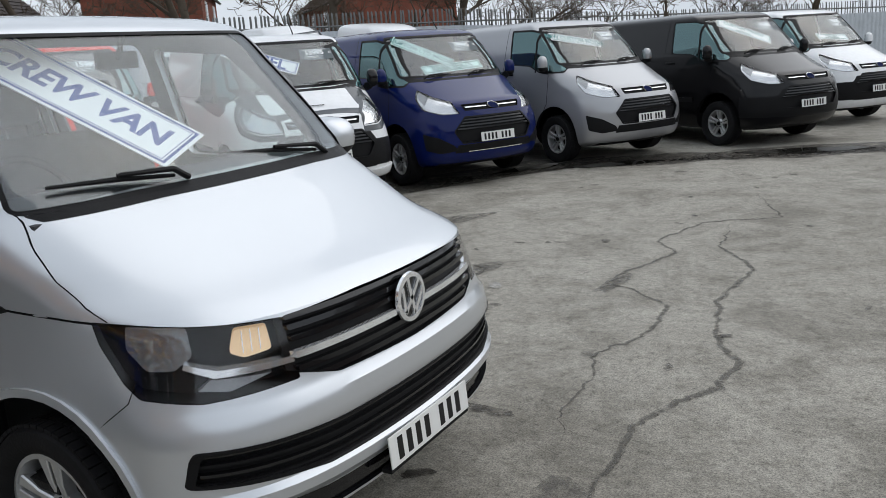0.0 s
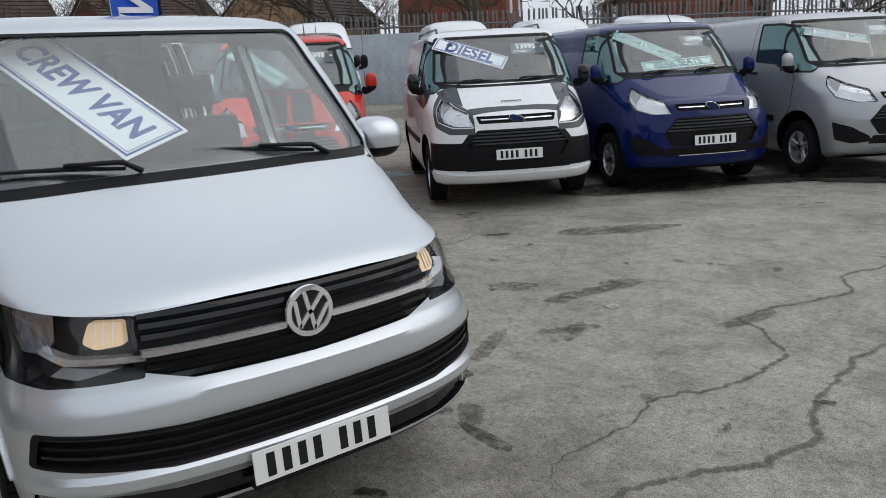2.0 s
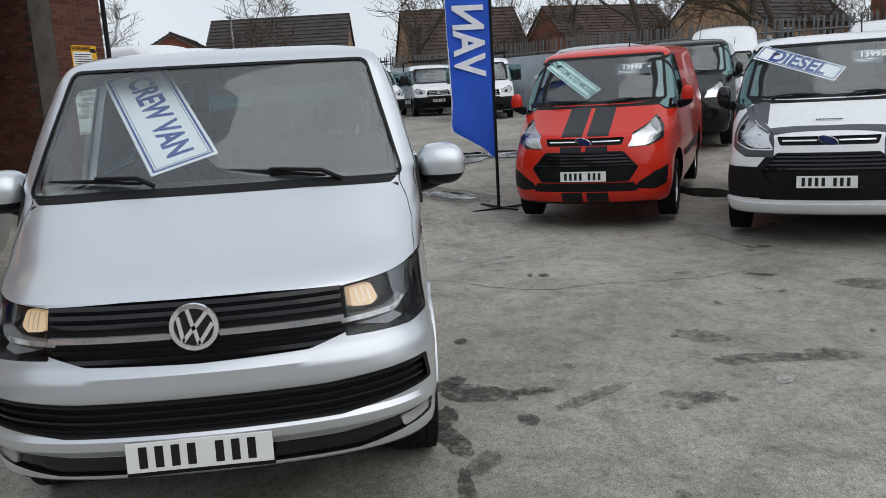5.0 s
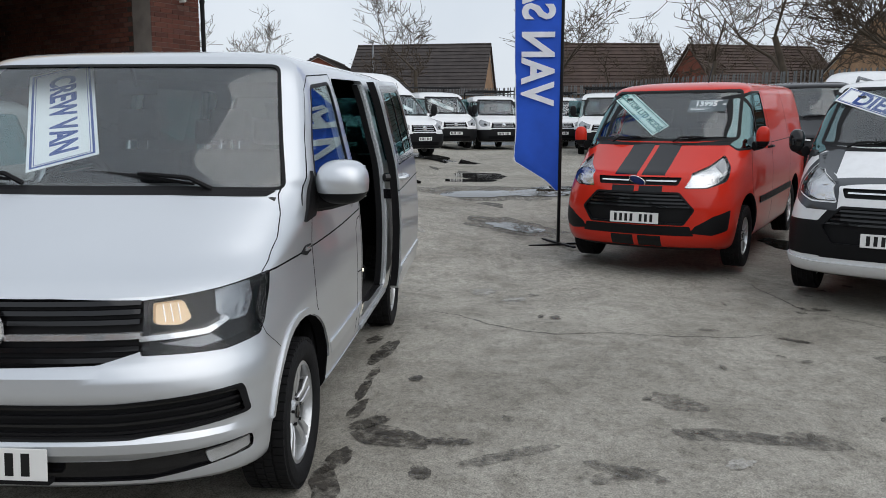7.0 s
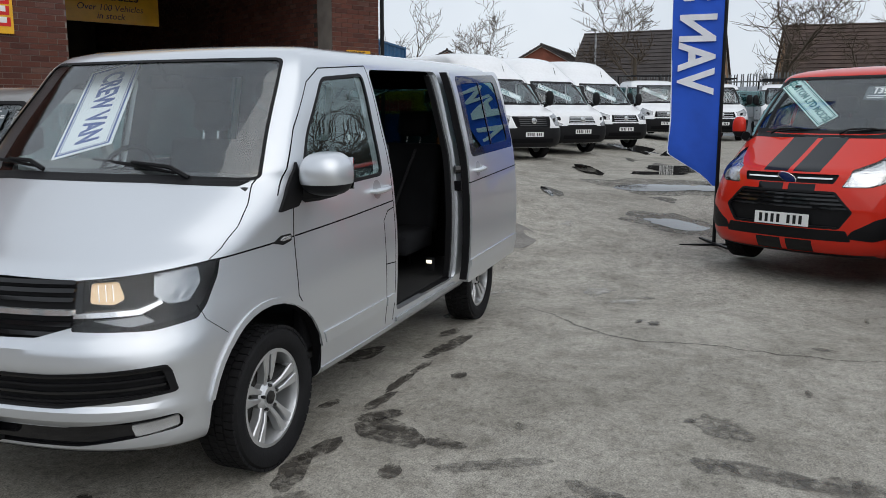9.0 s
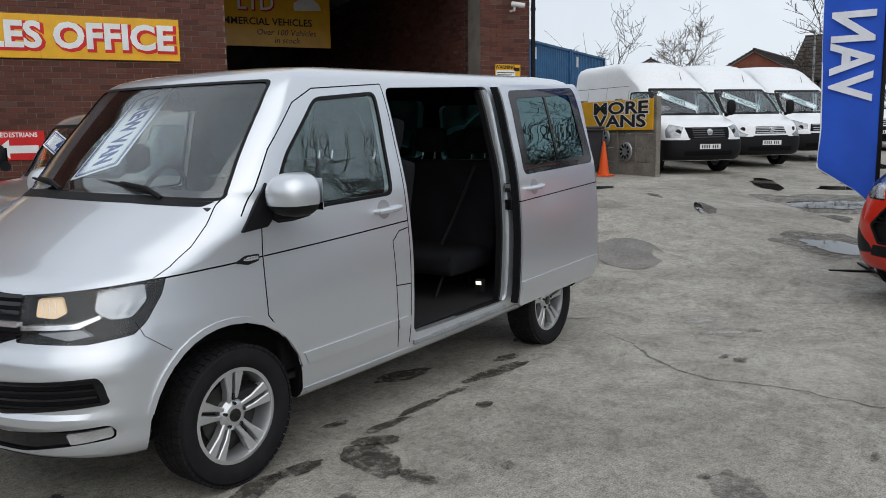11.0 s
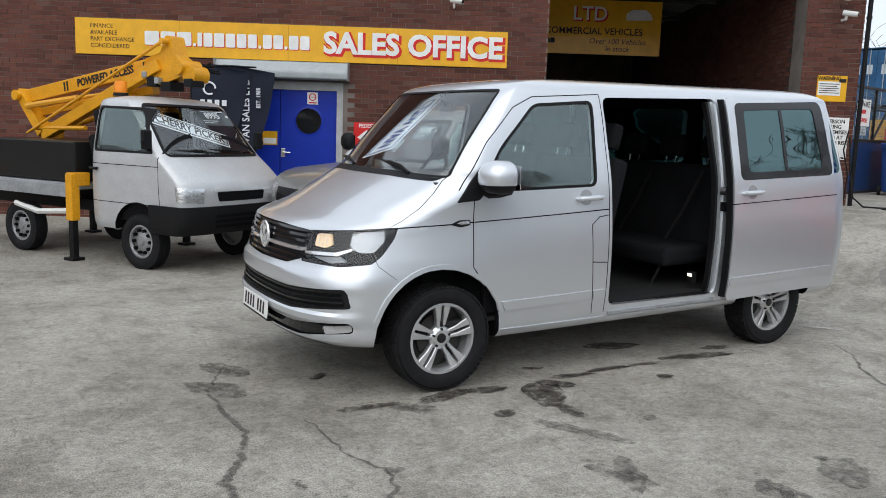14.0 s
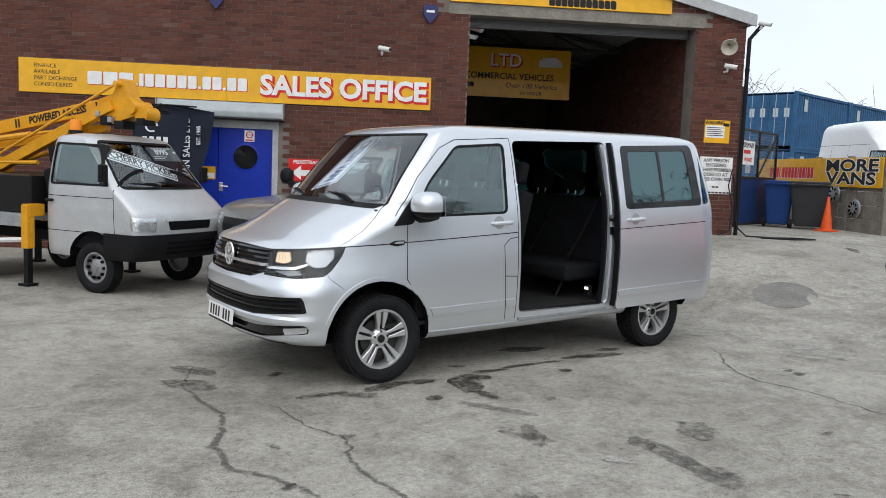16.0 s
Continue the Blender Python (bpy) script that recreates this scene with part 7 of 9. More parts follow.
    part("bumper_slot", patch(rows, prism(rounded([(-0.6, 0.42), (-0.6, 0.52), (0.6, 0.52), (0.6, 0.42)], 0.02), 0.5, 1.4, "yz"), 0.014, 0.01), gap_dark, van)
    number_plate(van, 1.005, 0, 0.62)
    part("bonnet_slot", patch(rows, prism(rounded([(-0.3, 1.20), (-0.3, 1.23), (0.3, 1.23), (0.3, 1.20)], 0.006), 0.1, 1.0, "yz"), 0.002, 0.01), gap_dark, van)
    wiper(van, (0.24, 0.2, 1.33), (0.10, 0.70, 1.37), 0.03)
    wiper(van, (0.24, -0.5, 1.33), (0.15, 0.05, 1.37), 0.03)
    bm = bmesh.new()
    add_tube(bm, [(-0.80, 0.3, 2.13 if not high else 2.1), (-0.95, 0.3, 2.36)], [0.01, 0.005], 6)
    part("aerial", bm, plastic, van)
    bm = bmesh.new()
    add_box(bm, -0.45, 0.10, -0.86, 0.86, 0.85, 1.30, bevel=0.05)
    part("dashboard", bm, dark_in, van)
    seat(van, -0.95, -0.48, 0.5, 0.86, 0.66)
    seat(van, -0.95, 0.35, 0.92, 0.86, 0.66, 2, name="twin_seat")
    if high:
        part("bulkhead", box(-1.62, -1.58, -0.85, 0.85, 0.5, 1.95), dark_in, van)
    for x in (0.0, back):
        for s in (1, -1):
            wheel(van, x, 0.85 * s, 0.34, r=0.34, rim=0.205, w=0.215, style="steel")
    part("underbody", box(back - 0.8, 0.6, -0.55, 0.55, 0.28, 0.50), dark_in, van)
    if not high:
        part("flatbed", box(-5.0, -2.55, -1.0, 1.0, 0.86, 0.98, bevel=0.01), dull_metal, van)
        for s in (1, -1):
            part("drop_side", box(-5.0, -2.56, s * 1.0 - 0.015, s * 1.0 + 0.015, 0.98, 1.36, bevel=0.006), dull_metal, van)
            bm = bmesh.new()
            add_tube(bm, [(-2.62, 0.85 * s, 0.98), (-2.62, 0.85 * s, 2.32), (0.0 - 0.9, 0.85 * s, 2.32)], 0.028, 6)
            part("rack_post", bm, plastic, van)
        bm = bmesh.new()
        for x in (-0.9, -1.7, -2.62):
            add_tube(bm, [(x, -0.88, 2.32), (x, 0.88, 2.32)], 0.03, 6)
        part("rack_bar", bm, plastic, van)
    return van


def level(x, y, heading, span=3.66):
    h = radians(heading)
    z0, z1 = ground_z(x, y), ground_z(x - span * math.cos(h), y - span * math.sin(h))
    return pose(x, y, z0, 0, 0, heading) @ pose(0, 0, 0, 0, math.degrees(math.atan2(z1 - z0, span)), 0)


SKIN[0] = 0.06
boxy = tall_van("boxy")
slim = tall_van("slim", label="white high-roofed van with a slatted chrome grille")
swept = tall_van("swept", label="white high-roofed van with tall swept headlamps")
flat = tall_van("slim", CAB, "white double-cab flatbed truck with a ladder rack", False, "flatbed_truck")
flat["group"] = "row of white vans"
AT = dict(boxy=level(-15.8, -2.5, 50), swept=level(-18.6, -1.9, 48), slim=level(-21.6, -1.2, 45))
AT = {k_: m_ @ Matrix.Scale(0.95, 4) for k_, m_ in AT.items()}
boxy.matrix_world, swept.matrix_world, slim.matrix_world = AT["boxy"], AT["swept"], AT["slim"]
flat.matrix_world = level(-28.5, -0.4, 25)
copy_thing(flat, level(-29.5, 1.6, 14))
flat_c = copy_thing(flat, level(-31.0, 4.1, 5))
copy_thing(flat, level(-25.6, 5.4, -8))
for n_, m_ in enumerate((level(-15.6, 9.6, -27), level(-12.1, 11.6, -30), level(-10.9, 14.0, -30), level(-9.4, 16.6, -30))):
    tagged(copy_thing((slim, boxy, swept, boxy)[n_], m_ @ Matrix.Scale((0.98, 0.9, 0.9, 0.9)[n_], 4)), "white high-roofed van parked behind the sale row", group="back row of vans")
for m_, text, lab in ((AT["boxy"], "DIESEL", "boxy van"), (AT["swept"], "LOW MILEAGE", "second tall van"), (AT["slim"], "DIESEL", "third tall van"), (flat.matrix_world, "DIESEL", "flatbed truck"), (flat_c.matrix_world, "DIESEL", "end flatbed truck")):
    van_card(m_, HIGH, text, -0.15, 1.66, 1.0, 0.22, -34, 0.17, f"white {text} card in the {lab}'s windscreen", ink_teal, card_white)
for m_, heading, mat, label in ((stand(-10.9, 6.55, -28, 0.0), 0, black_paint, "black panel van parked behind the sale row"), (stand(-10.4, 4.6, -28, 0.0), 0, lead_paint, "silver panel van parked behind the sale row")):
    v_ = copy_thing(base, m_)
    for o in list(v_.children_recursive):
        if o.name.startswith("bonnet_stripe"):
            bpy.data.objects.remove(o)
    repaint(v_, red_paint, mat)
    tagged(v_, label, group="back row of vans")

# ---- the grey four-wheel-drive beside the office ----
PICKUP = [
    (0.40, 0.74, 0.08, 0.20, 0.82, -3.4), (0.55, 0.80, 0.08, 0.22, 0.87, -3.5), (0.80, 0.80, 0.08, 0.24, 0.89, -3.5), (1.02, 0.74, 0.09, 0.24, 0.885, -3.5),
    (1.12, 0.52, 0.09, 0.22, 0.87, -3.5), (1.18, -0.05, 0.08, 0.2, 0.86, -3.5), (1.22, -0.38, 0.08, 0.18, 0.85, -3.48), (1.45, -0.55, 0.08, 0.14, 0.80, -3.45), (1.70, -0.74, 0.08, 0.12, 0.75, -3.4), (1.77, -0.82, 0.08, 0.12, 0.72, -3.38), (1.83, -1.0, 0.08, 0.12, 0.62, -3.3), (1.85, -1.3, 0.06, 0.1, 0.3, -3.0),
]
pickup_grey = material("warm_grey_paint", (0.24, 0.235, 0.23), metal=0.4, rough=0.35, coat=0.7, var=0.05, spec=0.3, dirt=0.1)


def four_by_four(M):
    t = thing("four_wheel_drive", "dark grey four-wheel-drive car beside the office wall", "car", M)
    screen = rounded([(-0.70, 1.25), (-0.65, 1.71), (0.65, 1.71), (0.70, 1.25)], 0.05)
    win = rounded([(-0.55, 1.24), (-0.86, 1.70), (-1.55, 1.71), (-1.58, 1.22)], 0.04)
    win2 = rounded([(-1.68, 1.22), (-1.66, 1.71), (-2.9, 1.70), (-3.0, 1.24)], 0.04)
    cuts = [tagged_faces(shell(PICKUP, 0.05, 0.6, 1.74, step=0.06, cap=-0.3), 1), prism(screen, -1.6, 0.0, "yz")] + both(win) + both(win2)
    for x in (0.0, -2.35):
        cuts += [tagged_faces(c, 1) for c in both(circle(x, 0.37, 0.45), (1, -1), 0.5, 1.2)]
    part("body", boolean(shell(PICKUP, step=0.04), cuts), [pickup_grey, dark_in], t, smooth=True, angle=28)
    part("windscreen", patch(PICKUP, prism(screen, -1.6, 0.0, "yz"), -0.004, 0.005), screen_glass, t, smooth=True)
    ring = boolean(prism(grow(screen, 0.01), -1.6, 0.0, "yz"), [prism(grow(screen, -0.02), -1.7, 0.1, "yz")])
    part("windscreen_seal", patch(PICKUP, ring, 0.002, 0.012), plastic, t)
    for s in (1, -1):
        part("door_glass", patch(PICKUP, both(win, (s,))[0], -0.005, 0.005), side_glass, t, smooth=True)
        part("rear_glass", patch(PICKUP, both(win2, (s,))[0], -0.005, 0.005), privacy_glass, t, smooth=True)
        for a, b in (((-0.52, 1.1), (-0.6, 0.5)), ((-1.62, 1.15), (-1.64, 0.5))):
            part("panel_gap", patch(PICKUP, both(strip(a, b, 0.008), (s,))[0], 0.001, 0.008), gap_dark, t)
        lamp = part("headlamp", patch(PICKUP, corner_prism(rounded([(-0.16, 0.80), (-0.18, 0.96), (0.18, 0.98), (0.18, 0.82)], 0.02), s, (0.2, 1.4)), 0.002, 0.01), lamp_silver, t, "clear headlamp", smooth=True)
        part("lens", patch(PICKUP, corner_prism(rounded([(-0.17, 0.79), (-0.19, 0.97), (0.19, 0.99), (0.19, 0.81)], 0.02), s, (0.2, 1.4)), 0.006, 0.004), lens_glass, lamp, smooth=True)
        mirror(t, -0.45, 1.0, 1.43, s, plastic, (0.10, 0.11, 0.11))
        for x in (0.0, -2.35):
            wheel(t, x, 0.76 * s, 0.37, r=0.37, rim=0.21, w=0.23)
    part("grille", patch(PICKUP, prism(rounded([(-0.42, 0.76), (-0.42, 0.93), (0.42, 0.93), (0.42, 0.76)], 0.02), 0.4, 1.2, "yz"), 0.003, 0.01), plastic, t)
    part("bumper", patch(PICKUP, prism(rounded([(-1, 0.42), (-1, 0.66), (1, 0.66), (1, 0.42)], 0.01), 0.4, 1.2, "yz"), 0.03, 0.06), plastic, t)
    number_plate(t, 0.84, 0, 0.56)
    wiper(t, (-0.40, 0.2, 1.245), (-0.46, 0.6, 1.27), 0.03)
    wiper(t, (-0.40, -0.4, 1.245), (-0.44, 0.05, 1.27), 0.03)
    part("dashboard", box(-0.95, -0.48, -0.7, 0.7, 0.85, 1.18, bevel=0.04), dark_in, t)
    seat(t, -1.35, -0.38, 0.5, 0.75, 0.62)
    seat(t, -1.35, 0.38, 0.5, 0.75, 0.62)
    return t


CAR_AT = pose(-1.25, -3.35, 0.0, 0, 0, 6)
four_by_four(CAR_AT)
van_card(CAR_AT, PICKUP, "4x4", -0.28, 1.50, 0.60, 0.19, -24, 0.18, "white 4x4 card in the dark grey car's windscreen", ink_blue, card_white)
price(CAR_AT, PICKUP, "16995", "dark price card reading 16995 in the dark grey car", 0.35, 1.58)

# ---- flags ----
flag_blue = material("flag_blue", (0.025, 0.10, 0.56), rough=0.7, var=0.12, scale=3, bump=0.15, bscale=12)
flag_navy = material("flag_navy", (0.012, 0.016, 0.03), rough=0.7, var=0.12, scale=3)
flag_white = material("flag_white", (0.78, 0.80, 0.84), rough=0.7)


def cloth(outline, amp, seed, n=26):
    """A sheet of cloth with soft folds; outline gives left and right edge at each height."""
    r = random.Random(seed)
    ph = [r.uniform(0, 6) for _ in range(4)]
    bm = bmesh.new()
    rows_ = []
    for k in range(n + 1):
        z = outline[0][0] + (outline[-1][0] - outline[0][0]) * k / n
        a, b = lerp_table(outline, z)
        row = []
        for j in range(11):
            t = j / 10
            d = amp * t * (math.sin(3.2 * z + 4 * t + ph[0]) + 0.5 * math.sin(7 * z - 5 * t + ph[1]))
            row.append((a + (b - a) * t, d, z))
        rows_.append(row)
    for off in (-0.0012, 0.0012):
        g_ = [[bm.verts.new((x, d + off, z)) for x, d, z in row] for row in rows_]
        for p, q in zip(g_, g_[1:]):
            for j in range(10):
                f = (p[j], p[j + 1], q[j + 1], q[j])
                bm.faces.new(f if off < 0 else f[::-1])
    return bm


van_flag = thing("feather_flag", "blue feather flag with white letters on a black pole", "flag", pose(-7.1, 2.5, ground_z(-7.1, 2.5), 0, 0, -90) @ pose(0, 0, 0, 0, 0, 0))
# along local +x the flag leaves its pole
outline_ = [(0.72, 0.02, 0.05), (0.84, 0.02, 0.16), (0.96, 0.02, 0.36), (1.06, 0.02, 0.53), (1.10, 0.02, 0.585), (1.5, 0.02, 0.565), (2.3, 0.02, 0.585), (3.4, 0.02, 0.60), (4.3, 0.02, 0.60), (4.7, 0.02, 0.50), (5.0, 0.03, 0.28), (5.1, 0.10, 0.16)]
part("cloth", cloth(outline_, 0.016, 3, 60), flag_blue, van_flag, smooth=True, angle=60)
for k_ in range(1, len(outline_)):
    (za, a0, a1), (zb, b0, b1) = outline_[k_ - 1], outline_[k_]
    part("hem", tube([(a1, 0, za), (b1, 0, zb)], 0.007, 6), flag_white, van_flag, "white hem")
letters = text_mesh("VAN SALES", 0.56, depth=0.024, bold=0.016, align="LEFT", width=0.80)
letters.transform(Matrix(((0, -1, 0, 0.325), (0, 0, 1, 0.0), (1, 0, 0, 1.80), (0, 0, 0, 1))))
part("lettering", letters, flag_white, van_flag)
part("pole", tube([(0, 0, 0.02), (0, 0, 3.2), (0.01, 0, 4.4), (0.06, 0, 4.9), (0.16, 0, 5.12)], [0.022, 0.02, 0.016, 0.012, 0.008], 8), plastic, van_flag)
for a_ in (0, 90):
    part("foot", box(-0.42, 0.42, -0.022, 0.022, 0.005 + a_ * 0.0002, 0.03 + a_ * 0.0002, pose(0, 0, 0, 0, 0, a_ + 25), bevel=0.004), plastic, van_flag)

for u_, d_, text_, lab in ((-4.47, -0.55, ("COMMERCIAL", "VAN SALES LTD", "EST. 1985"), "dark navy feather flag with white upright lettering"), (-4.86, -0.62, ("", "", ""), "dark navy feather flag, half hidden")):
    fl = thing("feather_flag", lab, "flag", WALL @ pose(u_, d_, 0.0), "flags by the office door")
    ol = [(0.5, 0.02, 0.20), (0.9, 0.02, 0.42), (1.2, 0.02, 0.62), (1.8, 0.02, 0.80), (2.36, 0.02, 0.90), (2.42, 0.02, 0.88), (2.46, 0.03, 0.4)]
    part("cloth", cloth(ol, 0.02, int(10 + u_ * -3)), flag_navy, fl, smooth=True, angle=60)
    for k_, w_ in enumerate(text_):
        if w_:
            lt = text_mesh(w_, 0.155 if k_ < 2 else 0.085, depth=0.012, bold=0.001, width=0.9)
            lt.transform(Matrix(((0, -1, 0, (0.26, 0.45, 0.64)[k_]), (0, 0, 1, -0.012), (1, 0, 0, (1.80, 1.80, 2.0)[k_]), (0, 0, 0, 1))))
            part("lettering", lt, flag_white, fl)
    if not text_[0]:
        part("emblem", tube([(0.30 + 0.09 * math.cos(k * 0.35), -0.03, 2.12 + 0.09 * math.sin(k * 0.35)) for k in range(16)], 0.016, 6), flag_white, fl)
        for k_ in range(4):
            part("name_bar", box(0.16 + 0.11 * k_, 0.23 + 0.11 * k_, -0.036, -0.030, 1.86, 1.95), flag_white, fl)
    part("pole", tube([(0.01, 0.004, 0.02), (0.01, 0.004, 2.44), (0.10, 0.004, 2.475), (0.6, 0.004, 2.46)], 0.014, 8), plastic, fl)
    for a_ in (0, 90):
        part("foot", box(-0.3, 0.3, -0.02, 0.02, 0.005 + a_ * 0.0002, 0.03 + a_ * 0.0002, pose(0, 0, 0, 0, 0, a_ + 30), bevel=0.004), plastic, fl)

# ---- gate, bins, cone ----
gate_z = 0.62
gate = thing("yard_gate", "black steel gate with mesh above a blue sheet, half open", "gate", pose(-12.3, -4.86, gate_z, 0, 0, -166))
sheet_blue = material("sheet_blue", (0.012, 0.035, 0.12), rough=0.5, coat=0.2, dirt=0.35, var=0.15)
black_steel = material("black_steel", (0.016, 0.015, 0.015), rough=0.5, dirt=0.3, var=0.2)
wire_mat = material("wire", (0.20, 0.20, 0.20), metal=0.6, rough=0.5)
for a_, b_ in (((0, 0.05), (0, 2.12)), ((2.3, 0.05), (2.3, 2.12)), ((0, 0.05), (2.3, 0.05)), ((0, 2.12), (2.3, 2.12)), ((0, 1.08), (2.3, 1.08)), ((1.15, 1.08), (1.15, 2.12))):
    part("frame_bar", box(min(a_[0], b_[0]) - 0.025, max(a_[0], b_[0]) + 0.025, -0.025, 0.025, min(a_[1], b_[1]) - 0.025, max(a_[1], b_[1]) + 0.025, bevel=0.004), black_steel, gate)
part("brace", tube([(1.2, 0.0, 1.1), (2.28, 0.0, 2.1)], 0.025, 6), black_steel, gate)
part("sheet", box(0.02, 2.28, -0.008, 0.004, 0.07, 1.06), sheet_blue, gate, "dark blue steel sheet")
bm = bmesh.new()
for k in range(38):
    add_tube(bm, [(0.03 + 0.06 * k, 0.006, 1.1), (0.03 + 0.06 * k, 0.006, 2.1)], 0.0025, 4)
for k in range(17):
    add_tube(bm, [(0.02, 0.004, 1.12 + 0.06 * k), (2.28, 0.004, 1.12 + 0.06 * k)], 0.0025, 4)
part("mesh", bm, wire_mat, gate, "wire mesh")["kind"] = "stuff"
bw = thing("warning_board", "white board with black and red warning words on the gate", "sign", gate.matrix_world @ pose(0.42, -0.05, 1.62, 90))
part("board", box(-0.35, 0.35, -0.26, 0.26, -0.012, 0.0, bevel=0.003), sign_white, bw)
words("BEWARE", 0.15, pose(0, 0.16, 0.001), ink_black, bw, bold=0.003, depth=0.001)
part("bar", box(-0.28, 0.10, -0.02, 0.06, 0.0, 0.002), sign_red, bw)
words("PREMISES", 0.11, pose(0, -0.15, 0.001), sign_red, bw, bold=0.003, depth=0.001)
post = thing("gate_post", "dark steel gate post beside the brick pier", "post", pose(-12.1, -4.8, gate_z))
part("post", box(-0.05, 0.05, -0.05, 0.05, -0.05, 3.0, bevel=0.006), black_steel, post)


def wheelie_bin(M, mat, lab):
    t = thing("wheelie_bin", lab, "bin", M)
    bm = bmesh.new()
    lo = [bm.verts.new((x, y, 0.06)) for x, y in ((-0.22, -0.24), (0.22, -0.24), (0.22, 0.24), (-0.22, 0.24))]
    hi = [bm.verts.new((x, y, 0.98)) for x, y in ((-0.29, -0.30), (0.29, -0.30), (0.29, 0.32), (-0.29, 0.32))]
    bm.faces.new(lo[::-1])
    bm.faces.new(hi)
    for k in range(4):
        bm.faces.new((lo[k], lo[(k + 1) % 4], hi[(k + 1) % 4], hi[k]))
    bmesh.ops.bevel(bm, geom=bm.edges[:], offset=0.03, segments=2, affect="EDGES")
    part("body", bm, mat, t)
    part("rim", box(-0.31, 0.31, -0.32, 0.34, 0.94, 0.985, bevel=0.012), mat, t)
    lid = bmesh.new()
    add_box(lid, -0.305, 0.305, -0.33, 0.35, 0.99, 1.05, bevel=0.025)
    part("lid", lid, mat, t)
    part("handle", tube([(-0.24, 0.38, 0.98), (0.24, 0.38, 0.98)], 0.016, 6), mat, t)
    for s in (1, -1):
        bm = bmesh.new()
        add_lathe(bm, [(0.10, -0.03), (0.10, 0.03)], pose(0.26 * s, 0.25, 0.10, 0, 0, 90), 18)
        part("wheel", bm, rubber, t)
    return t


bin_blue = material("bin_blue", (0.012, 0.05, 0.20), rough=0.5, dirt=0.2, var=0.1)
bin_grey = material("bin_dark_grey", (0.035, 0.036, 0.04), rough=0.5, dirt=0.25, var=0.1)
wheelie_bin(pose(-13.75, -4.75, 0.62, 0, 0, -62), bin_blue, "blue plastic wheelie bin beside the gate")
wheelie_bin(pose(-13.95, -4.15, 0.62, 0, 0, -58) @ Matrix.Diagonal((1.35, 1.2, 1.0, 1)), bin_grey, "large dark grey wheelie bin beside the panel fence")

cone = thing("traffic_cone", "tall orange traffic cone before the panel fence", "cone", pose(-13.6, -3.5, ground_z(-13.6, -3.5)) @ Matrix.Scale(0.74, 4))
orange = material("cone_orange", (0.75, 0.10, 0.02), rough=0.5, dirt=0.2)
bm = bmesh.new()
add_lathe(bm, [(0.19, 0.04), (0.165, 0.06), (0.03, 0.98), (0.02, 1.0)], pose(0, 0, 0, 90), 24)
part("cone", bm, orange, cone, smooth=True)
part("base", box(-0.24, 0.24, -0.24, 0.24, 0.0, 0.045, bevel=0.012), orange, cone)

# ---- concrete panel fence with the yellow board ----
PF = pose(-16.5, -7.0, 0.60, 0, 0, 60.4)
pf = thing("panel_fence", "grey concrete post and panel fence", "fence", PF)
LEN = 5.19
posts = [0.0, 1.30, 2.60, 3.90, LEN]
for k, u in enumerate(posts):
    part("post", box(u - 0.06, u + 0.06, -0.06, 0.06, -0.1, 1.66, bevel=0.01), lintel_mat, pf)
for a_, b_ in zip(posts, posts[1:]):
    for r_ in range(5):
        z_ = 0.30 * r_
        part("panel", box(a_ + 0.065, b_ - 0.065, -0.025 if r_ else -0.05, 0.025, z_ + 0.004, z_ + 0.296, bevel=0.008), lintel_mat, pf)
    for k in range(1, 4):
        u = a_ + (b_ - a_) * k / 4
        part("rib", box(u - 0.018, u + 0.018, -0.04, -0.02, 0.31, 1.0, bevel=0.006), lintel_mat, pf)
yb = thing("yellow_sign_board", "long yellow board reading MORE VANS on the panel fence", "sign", PF)
part("board", box(-0.2, 2.92, -0.095, -0.068, 0.98, 1.62, bevel=0.004), sign_yellow, yb)
part("board", box(2.93, LEN - 0.02, -0.097, -0.068, 0.98, 1.62, bevel=0.004), sign_yellow, yb)
for text_, u, z in (("MORE", 4.06, 1.44), ("VANS", 4.06, 1.16)):
    words(text_, 0.36, PF.inverted() @ PF @ pose(u, -0.099, z, 90), sign_white, yb, bold=0.026, depth=0.001, width=2.0)
    words(text_, 0.36, pose(u, -0.102, z, 90), ink_black, yb, bold=0.010, depth=0.001, width=2.0)
shape_word([0.14, 0.14, 0.14, 0.06, 0.05, 0.12, 0.13, 0.13, 0.13, 0.12, 0.06, 0.12, 0.13, 0.06, 0.12, 0.12], 0.26, pose(1.55, -0.099, 1.28, 90) @ pose(0, 0, 0), (sign_red, sign_white), yb)
ra = thing("arrow_sign", "small red sign with a white arrow on the panel fence", "sign", PF)
part("panel", box(2.06, 2.54, -0.085, -0.070, 0.50, 0.96, bevel=0.004), sign_red, ra)
part("arrow", prism([(2.50, 0.68), (2.32, 0.80), (2.32, 0.72), (2.10, 0.72), (2.10, 0.64), (2.32, 0.64), (2.32, 0.56)], -0.090, -0.086), sign_white, ra)
part("word_bar", box(2.10, 2.48, -0.090, -0.086, 0.88, 0.93), sign_white, ra)
hub = material("hubcap_silver", (0.40, 0.41, 0.42), metal=0.5, rough=0.4, dirt=0.4)
